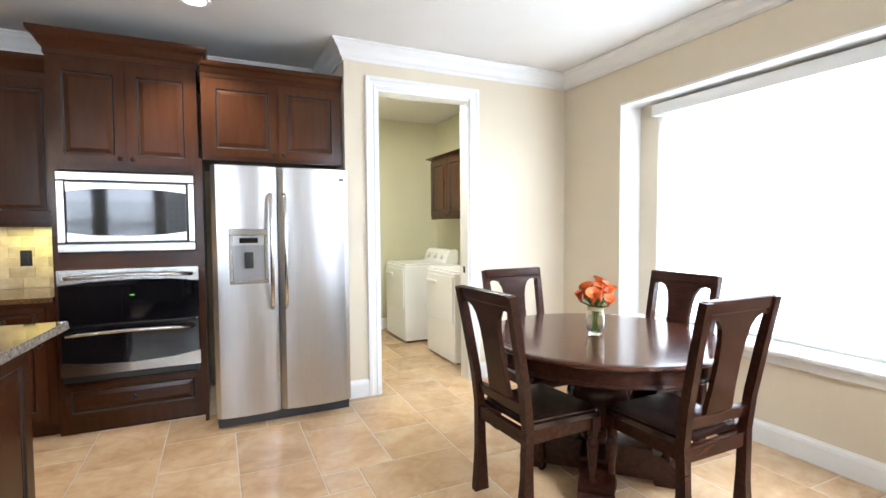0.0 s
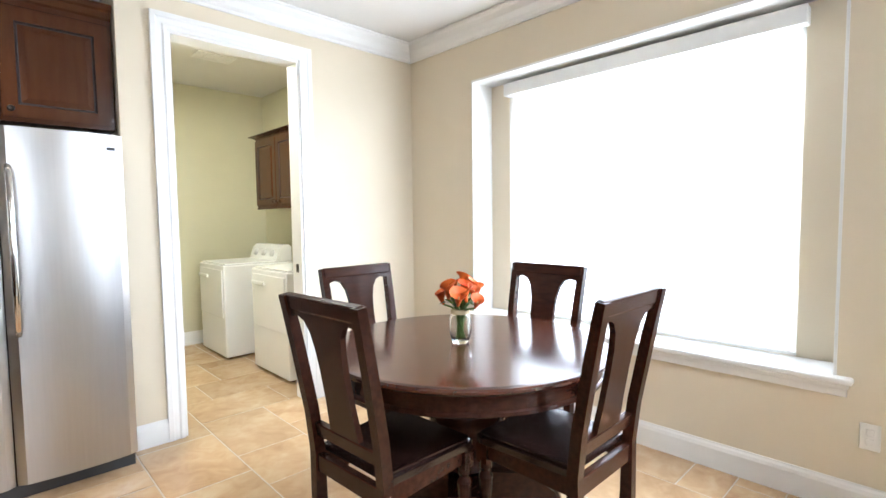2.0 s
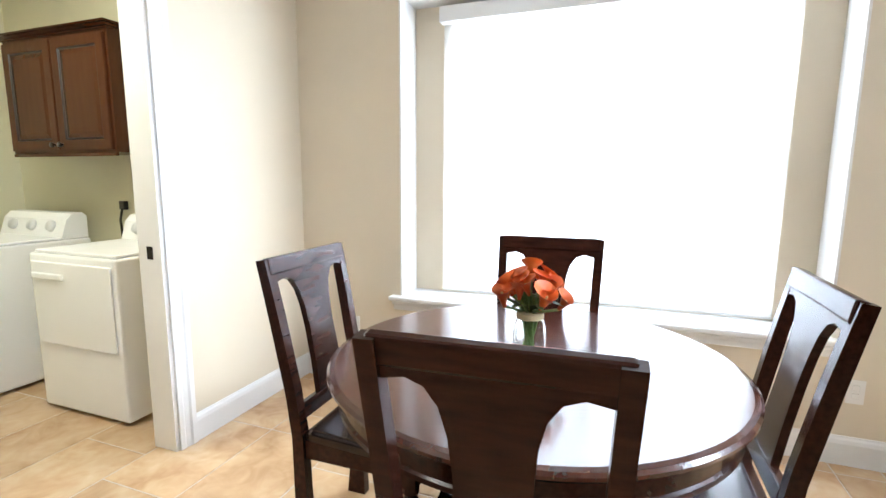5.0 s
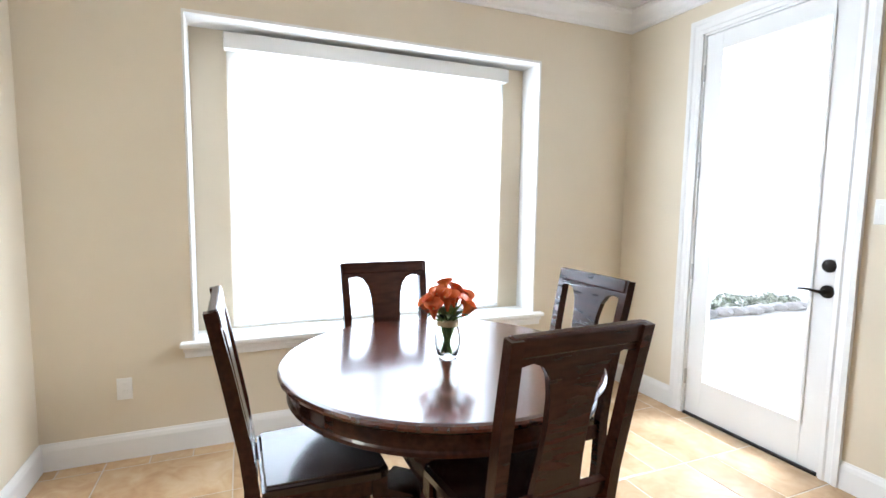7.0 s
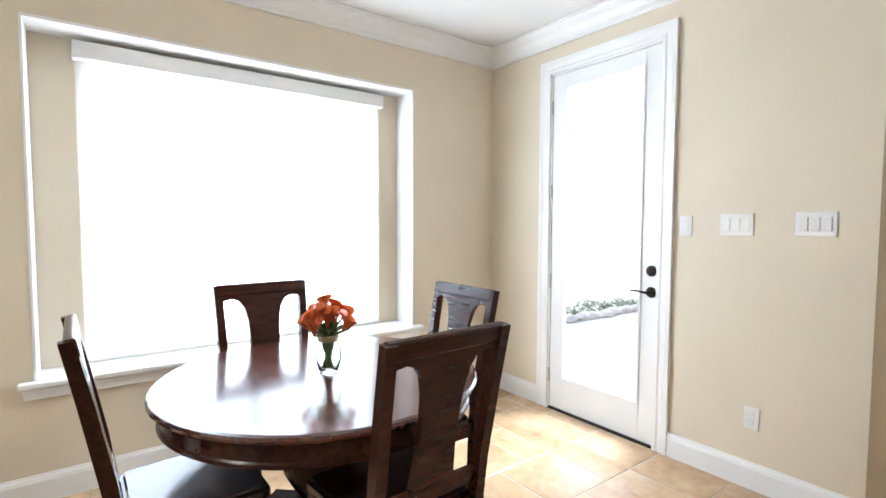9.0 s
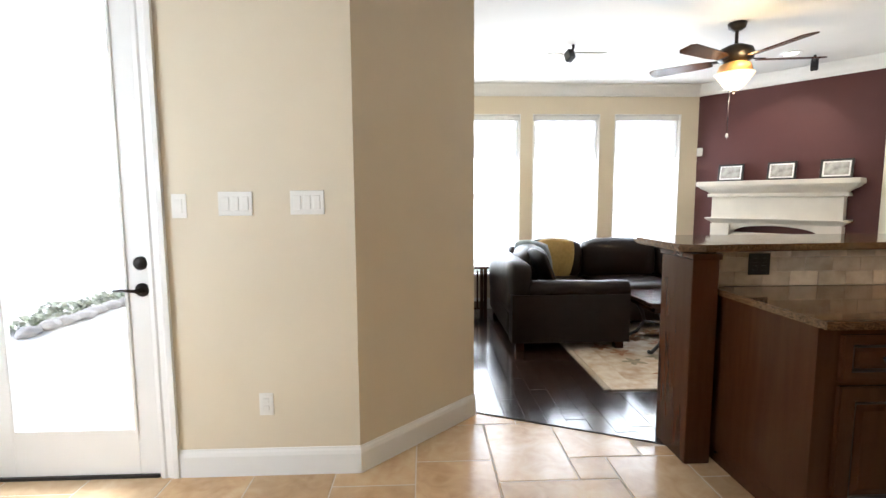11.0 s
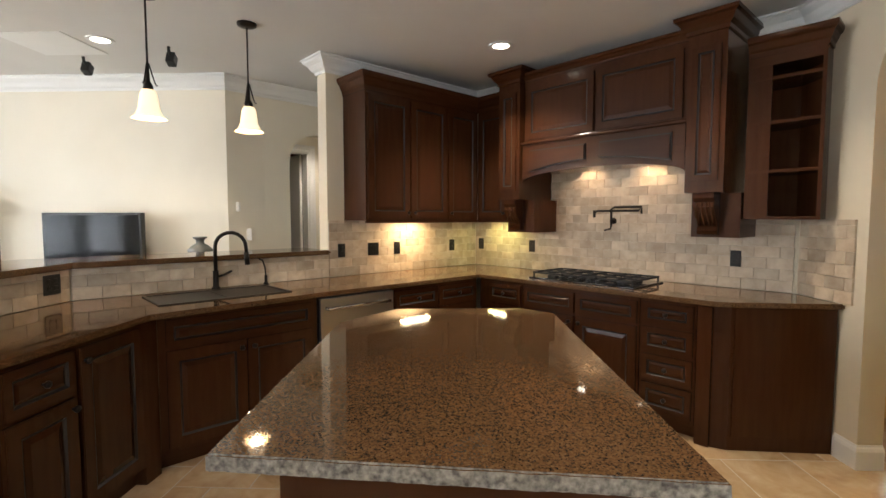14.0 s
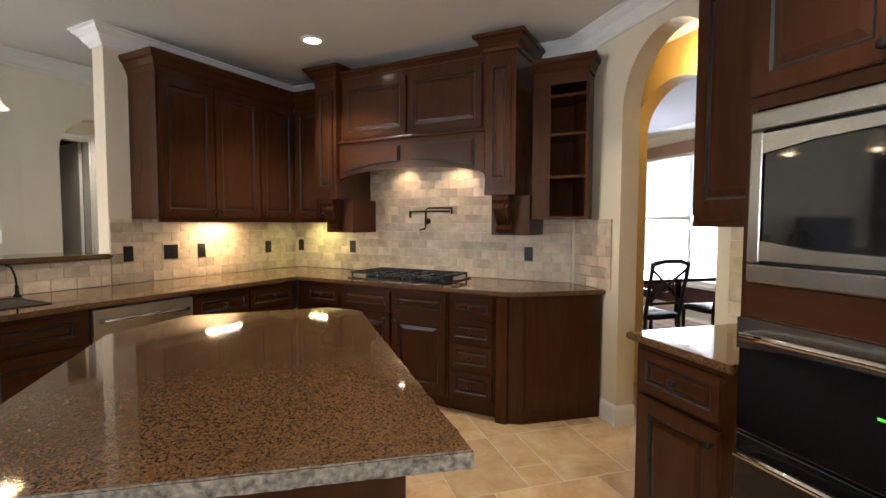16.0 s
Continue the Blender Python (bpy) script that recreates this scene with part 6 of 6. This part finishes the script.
part("bowl", lathe([(0.0, 2.24), (0.03, 2.245), (0.08, 2.28), (0.115, 2.33), (0.145, 2.37), (0.14, 2.372), (0.0, 2.371)], 32), LAMPGLASS, fan, "lit frosted glass bowl", smooth=True)
part("finial", lathe([(0.0, 2.21), (0.012, 2.225), (0.016, 2.24), (0.0, 2.246)], 12), BRONZE, fan, smooth=True)
for k in range(5):
    a = 28 + 72 * k
    bm = prism([(0.17, -0.045), (0.30, -0.062), (0.62, -0.070), (0.655, -0.045), (0.655, 0.045), (0.62, 0.070), (0.30, 0.062), (0.17, 0.045)], -0.004, 0.004)
    bl = part("blade", bm, WOOD_H, fan, m=pose(0, 0, 2.475, 0, 0, a) @ pose(0, 0, 0, 11))
    part("bracket", boxes((0.10, 0.22, -0.02, 0.02, 0.0045, 0.014), bevel=0.003), BRONZE, bl)
part("pull_chain", tube([(0.05, 0.02, 2.37), (0.05, 0.02, 1.90)], 0.003, 6), BRONZE, fan)
part("chain_knob", lathe([(0.0, 1.86), (0.010, 1.875), (0.008, 1.90), (0.0, 1.902)], 10, m=Matrix.Translation((0.05, 0.02, 0))), TRIM, fan)
lamp("fan_lamp", "POINT", 16, pose(FX, FY, 2.17), (1.0, 0.78, 0.50), 0.08)
lamp("fan_uplight", "POINT", 5, pose(FX + 0.02, FY + 0.2, 2.46), (1.0, 0.72, 0.36), 0.05)

# under-cabinet and hood lights
for m, w in ((K1M @ Matrix.Translation((0.72, -0.16, UB - 0.012)), 0.30), (K2M @ Matrix.Translation((0.50, -0.17, UB - 0.012)), 0.16)):
    t = thing("under_cabinet_light", m, "slim lit fixture under the wall cabinet", "light")
    part("lens", boxes((-w / 2, w / 2, -0.008, 0.008, 0.0, 0.011), bevel=0.002), BULB, t)
lamp("under_cabinet_lamp", "AREA", 6.5, K1M @ pose(0.72, -0.15, UB - 0.02), (1.0, 0.70, 0.36), 0.34, 0.05)
lamp("under_cabinet_lamp", "AREA", 2.2, K2M @ pose(0.46, -0.17, UB - 0.02), (0.95, 0.90, 0.28), 0.2, 0.05)
lamp("under_cabinet_lamp", "AREA", 2.0, pose(-0.02, 4.66, 1.37), (0.95, 0.85, 0.25), 0.3, 0.05)
for x in (1.42, 1.95):
    lamp("hood_lamp", "SPOT", 9, look((K2M @ Vector((x, -0.13, 1.932)))[:], (K2M @ Vector((x, -0.10, 1.2)))[:]), (1.0, 0.66, 0.36), 0.03, angle=radians(120))
    t = thing("hood_light", HM @ Matrix.Translation((x, 0.31, 1.944)), "small lit lamp under the range hood", "light")
    part("lens", lathe([(0.0, -0.008), (0.03, -0.008), (0.03, 0.0), (0.0, 0.0)], 16), BULB, t)
lamp("laundry_lamp", "AREA", 30, pose(2.75, 4.75, CEILING - 0.06), (1.0, 0.93, 0.72), 0.4)
ll = thing("ceiling_light", pose(2.75, 4.75, CEILING), "lit flush ceiling light in the laundry room", "light")
part("frame", boxes((-0.22, 0.22, -0.22, 0.22, -0.02, -0.001), bevel=0.004), TRIM, ll)
part("diffuser", boxes((-0.20, 0.20, -0.20, 0.20, -0.04, -0.02), bevel=0.008), glow("lit_diffuser", (1.0, 0.96, 0.85), 3), ll)
# added fill for the passage, a bare point without a fixture
lamp("passage_fill_lamp", "POINT", 10, pose(-1.3, 5.4, 2.5), (1.0, 0.72, 0.34), 0.08)


def ceiling_speaker(x, y, a):
    t = thing("ceiling_speaker", pose(x, y, CEILING, 0, 0, a), "small black loudspeaker on a ceiling bracket", "loudspeaker", "surround speakers")
    part("bracket", tube([(0, 0, 0), (0, 0, -0.03), (0, 0.03, -0.055)], 0.012, 8), BLACK, t)
    part("case", boxes((-0.032, 0.032, -0.036, 0.042, -0.042, 0.05), bevel=0.009), BLACK, t, m=pose(0, 0.045, -0.085, -25))


ceiling_speaker(0.05, -1.75, 200)
ceiling_speaker(-2.55, -0.55, 100)
ceiling_speaker(-2.35, 0.30, 100)
ceiling_speaker(-2.40, -2.0, 140)
v2 = thing("ceiling_vent", pose(-0.17, -2.05, CEILING), "white slatted air vent in the ceiling", "vent")
part("frame", boxes((-0.17, 0.17, -0.09, 0.09, -0.010, -0.001), bevel=0.003), TRIM, v2)
for k in range(6):
    part("slat", boxes((-0.15, 0.15, -0.07 + k * 0.026, -0.055 + k * 0.026, -0.016, -0.010)), TRIM, v2)
ah = thing("attic_hatch", pose(-2.25, -0.55, CEILING), "white attic hatch panel in the ceiling", "hatch")
part("panel", boxes((-0.24, 0.24, -0.26, 0.26, -0.007, -0.001), bevel=0.002), TRIM, ah)

# ---- outside ----
tagged(part("ground", boxes((-120, 120, -120, 120, -0.30, -0.16)), PATIO), "pale sunlit paving around the house", "ground", kind="structure")
bm = boxes((14, 14.2, -16, 20, -0.15, 9), (-16, 14, -14.2, -14, -0.15, 9), (-16, 14, 17, 17.2, -0.15, 9))
tagged(part("backdrop", bm, WHITEOUT), "overexposed bright sky and distance", "backdrop", kind="structure")
rr = random.Random(21)
# stone and leaf colours are paled to look washed out by the sun
ROCK = material("weathered_garden_stone", (0.36, 0.34, 0.32), 0.85, var=0.4, scale=9, bump=0.4, bump_scale=30)
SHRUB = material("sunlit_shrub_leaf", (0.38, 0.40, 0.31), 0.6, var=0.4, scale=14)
for k in range(9):
    y = -2.95 - k * 0.27
    st = bmesh.new()
    bmesh.ops.create_icosphere(st, subdivisions=2, radius=0.12)
    for v in st.verts:
        v.co *= rr.uniform(0.85, 1.1)
        v.co.z = max(v.co.z * 0.6 + 0.045, 0.0)
        v.co.y *= 1.5
    tagged(part("garden_stone", st, ROCK, None, "", pose(5.92 + rr.uniform(-0.06, 0.06), y + rr.uniform(-0.05, 0.05), -0.16, 0, 0, rr.uniform(-20, 20))), "grey weathered edging stone of the garden bed", "stone", "edging stones")
for k in range(6):
    s = rr.uniform(0.35, 0.85)
    p = thing("garden_shrub", pose(6.25 + rr.uniform(-0.08, 0.08), -3.0 - k * 0.40, -0.16), "low leafy shrub in the bed beyond the patio", "plant", "shrubs in the bed")
    for b in range(4):
        a = b * 1.6 + k
        part("branch", tube([(0, 0, 0), (0.05 * math.cos(a), 0.05 * math.sin(a), 0.10), (0.12 * math.cos(a), 0.12 * math.sin(a), 0.20 * s)], 0.006, 6), STEM, p)
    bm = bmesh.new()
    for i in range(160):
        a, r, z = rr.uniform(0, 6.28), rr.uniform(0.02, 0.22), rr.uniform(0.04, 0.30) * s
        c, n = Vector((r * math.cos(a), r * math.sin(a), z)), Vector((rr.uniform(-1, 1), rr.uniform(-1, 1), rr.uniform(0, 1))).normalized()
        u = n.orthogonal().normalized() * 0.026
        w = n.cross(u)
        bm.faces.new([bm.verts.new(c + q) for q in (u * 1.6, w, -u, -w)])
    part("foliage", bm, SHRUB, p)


# ---- floor tiles, boards and wall tiles ----
def clip(poly, a, b, c):
    """The part of a flat polygon where a*x + b*y >= c."""
    out = []
    for i, p in enumerate(poly):
        q = poly[(i + 1) % len(poly)]
        dp, dq = a * p[0] + b * p[1] - c, a * q[0] + b * q[1] - c
        if dp >= 0:
            out.append(p)
        if dp * dq < 0:
            t = dp / (dp - dq)
            out.append((p[0] + t * (q[0] - p[0]), p[1] + t * (q[1] - p[1])))
    return out


def piece_mesh(name, poly, z0, z1, mat, chamfer=0.004):
    c = (sum(p[0] for p in poly) / len(poly), sum(p[1] for p in poly) / len(poly))
    me = bpy.data.meshes.new(name)
    inner = []
    for p in poly:
        d = Vector((c[0] - p[0], c[1] - p[1])).normalized() * chamfer * 1.4
        inner.append((p[0] + d.x, p[1] + d.y))
    n = len(poly)
    v = [(x, y, z0) for x, y in poly] + [(x, y, z1 - chamfer * 0.5) for x, y in poly] + [(x, y, z1) for x, y in inner]
    f = [tuple(range(2 * n, 3 * n))]
    for i in range(n):
        j = (i + 1) % n
        f += [(i, j, n + j, n + i), (n + i, n + j, 2 * n + j, 2 * n + i)]
    me.from_pydata(v, [], f)
    me.materials.append(mat)
    return me


rnd = random.Random(11)
G, U = 0.0032, 0.2032
X0, Y0, NX, NY = -2.2, -0.55, 32, 34
used, shared = set(), {}
tile_floor = bpy.data.objects["floor_tiled"]
sizes = [(3, 2), (2, 3), (2, 2), (2, 2), (3, 2), (2, 3), (2, 1)]
BL = Vector((P_DE[0] - 0.0, P_DE[1] - 0.03)), Vector((0.02, 0.16))
na, nb = -(BL[1].y - BL[0].y), (BL[1].x - BL[0].x)
if nb < 0:
    na, nb = -na, -nb
nc = na * BL[0].x + nb * BL[0].y + 0.004
for j in range(NY):
    for i in range(NX):
        if (i, j) in used:
            continue
        rnd_sizes = sizes[:]
        rnd.shuffle(rnd_sizes)
        for a, b in rnd_sizes + [(1, 1)]:
            cells = [(i + p, j + q) for p in range(a) for q in range(b)]
            if all(c not in used for c in cells) and i + a <= NX and j + b <= NY:
                break
        used.update(cells)
        x, y = X0 + i * U, Y0 + j * U
        w, h = a * U, b * U
        cxm, cym = x + w / 2, y + h / 2
        if cym > 4.2 and not (cxm > 1.9 or cxm < 0.0):
            continue
        if cym > 4.9 and cxm < 1.9 and cym > 6.2:
            continue
        if cxm + cym < -0.9 or (cxm < -0.2 and cym < 0.5 and cxm > -1.2) or (cxm < -1.8 and cym < 4.6 and cxm - cym < -6.2):
            continue
        poly = [(x + G, y + G), (x + w - G, y + G), (x + w - G, y + h - G), (x + G, y + h - G)]
        cut = poly
        if x + w > 0.0 and y < 0.25 and x < 1.15:
            cut = clip(poly, na, nb, nc)
        elif x >= 1.15 and y < 0.2 and cym < 0.1:
            continue
        if cut and x < 0.06 and y < 0.17:
            cut = clip(cut, 0, 1, 0.165)
        if len(cut) < 3:
            continue
        if cut == poly:
            key = (a, b)
            if key not in shared:
                shared[key] = piece_mesh("tile", [(-w / 2 + G, -h / 2 + G), (w / 2 - G, -h / 2 + G), (w / 2 - G, h / 2 - G), (-w / 2 + G, h / 2 - G)], -0.008, 0.0, TILE)
            ob = new("tile", shared[key])
        else:
            ob = new("tile", piece_mesh("tile", [(px - cxm, py - cym) for px, py in cut], -0.008, 0.0, TILE))
        ob.location = (cxm, cym, rnd.uniform(-0.0008, 0.0008))
        ob.parent = tile_floor

wood_floor = bpy.data.objects["floor_wood"]
PW = 0.125
plank_meshes = {}
xw = -3.1
row = 0
while xw < 1.2:
    y = -3.3 - rnd.uniform(0, 0.8)
    while y < 0.3:
        ln = rnd.choice((0.7, 0.95, 1.2, 1.5))
        poly = [(xw + 0.0012, max(y, -3.3) + 0.001), (xw + PW - 0.0012, max(y, -3.3) + 0.001), (xw + PW - 0.0012, y + ln - 0.001), (xw + 0.0012, y + ln - 0.001)]
        y += ln
        if poly[2][1] <= -3.29:
            continue
        if xw > -0.15:
            poly = clip(poly, -na, -nb, -nc + 0.012)
        else:
            poly = clip(poly, 0, -1, -0.10)
        if len(poly) < 3:
            continue
        cxm, cym = sum(p[0] for p in poly) / len(poly), sum(p[1] for p in poly) / len(poly)
        ob = new("plank", piece_mesh("plank", [(p[0] - cxm, p[1] - cym) for p in poly], -0.008, 0.0, PLANK, 0.0025))
        ob.location = (cxm, cym, rnd.uniform(-0.0006, 0.0006))
        ob.parent = wood_floor
    xw += PW
strip_m = bmesh.new()
tube([(P_DE[0], P_DE[1] - 0.02, 0.0), (0.02, 0.168, 0.0)], 0.006, 8, strip_m)
tagged(part("trim_threshold", strip_m, PLANK), "dark wooden strip between tile and hardwood", "trim", kind="structure")

TH, TWD = 0.0762, 0.1524


def wall_tiles(parent, m, x0, x1, z0, z1, thick=0.012, skip=None):
    """Running-bond tiles on a wall frame m (x along, -y into the room)."""
    cache = {}
    r = 0
    z = z0
    while z < z1 - 0.012:
        zt = min(z + TH, z1)
        x = x0 - (TWD / 2 if r % 2 else 0)
        while x < x1 - 0.008:
            a, b = max(x, x0), min(x + TWD, x1)
            x += TWD
            if b - a < 0.012 or (skip and skip((a + b) / 2, (z + zt) / 2)):
                continue
            w, h = round(b - a, 3), round(zt - z, 3)
            if (w, h) not in cache:
                poly = [(-w / 2 + 0.0008, -h / 2 + 0.0008), (w / 2 - 0.0008, -h / 2 + 0.0008), (w / 2 - 0.0008, h / 2 - 0.0008), (-w / 2 + 0.0008, h / 2 - 0.0008)]
                cache[(w, h)] = piece_mesh("wall_tile", poly, 0.0, thick, SPLASH, 0.0011)
            ob = new("wall_tile", cache[(w, h)])
            ob.matrix_world = m @ Matrix.Translation(((a + b) / 2, 0, (z + zt) / 2)) @ Matrix.Rotation(radians(90), 4, "X")
            ob.location = ob.location + (m.to_3x3() @ Vector((0, -rnd.uniform(0, 0.0015), 0)))
            ob.parent = parent
            ob.matrix_parent_inverse = parent.matrix_world.inverted()
        z += TH
        r += 1


Z0 = CT + 0.002
wall_tiles(bpy.data.objects["wall_sink"], K1M @ Matrix.Translation((0, -0.002, 0)), -0.108, 1.70, Z0, UB)
wall_tiles(bpy.data.objects["wall_cooktop"], K2M @ Matrix.Translation((0, -0.002, 0)), 0.015, 2.915, Z0, 1.90, skip=lambda x, z: z > 1.405 and not 0.99 < x < 2.39)
mN = pose(0, 4.828, 0)
wall_tiles(bpy.data.objects["wall_north"], mN, -1.815, -1.375, Z0, 1.41)
wall_tiles(bpy.data.objects["wall_north"], mN, -0.43, 0.19, Z0, 1.39)
wall_tiles(bpy.data.objects["wall_bar"], K1M @ Matrix.Translation((0, -0.002, 0)), -1.855, -0.112, Z0, 1.108)
wall_tiles(bpy.data.objects["wall_bar"], pose(0, 0.222, 0, 0, 0, 180), 0.08, 1.37, Z0, 1.108)
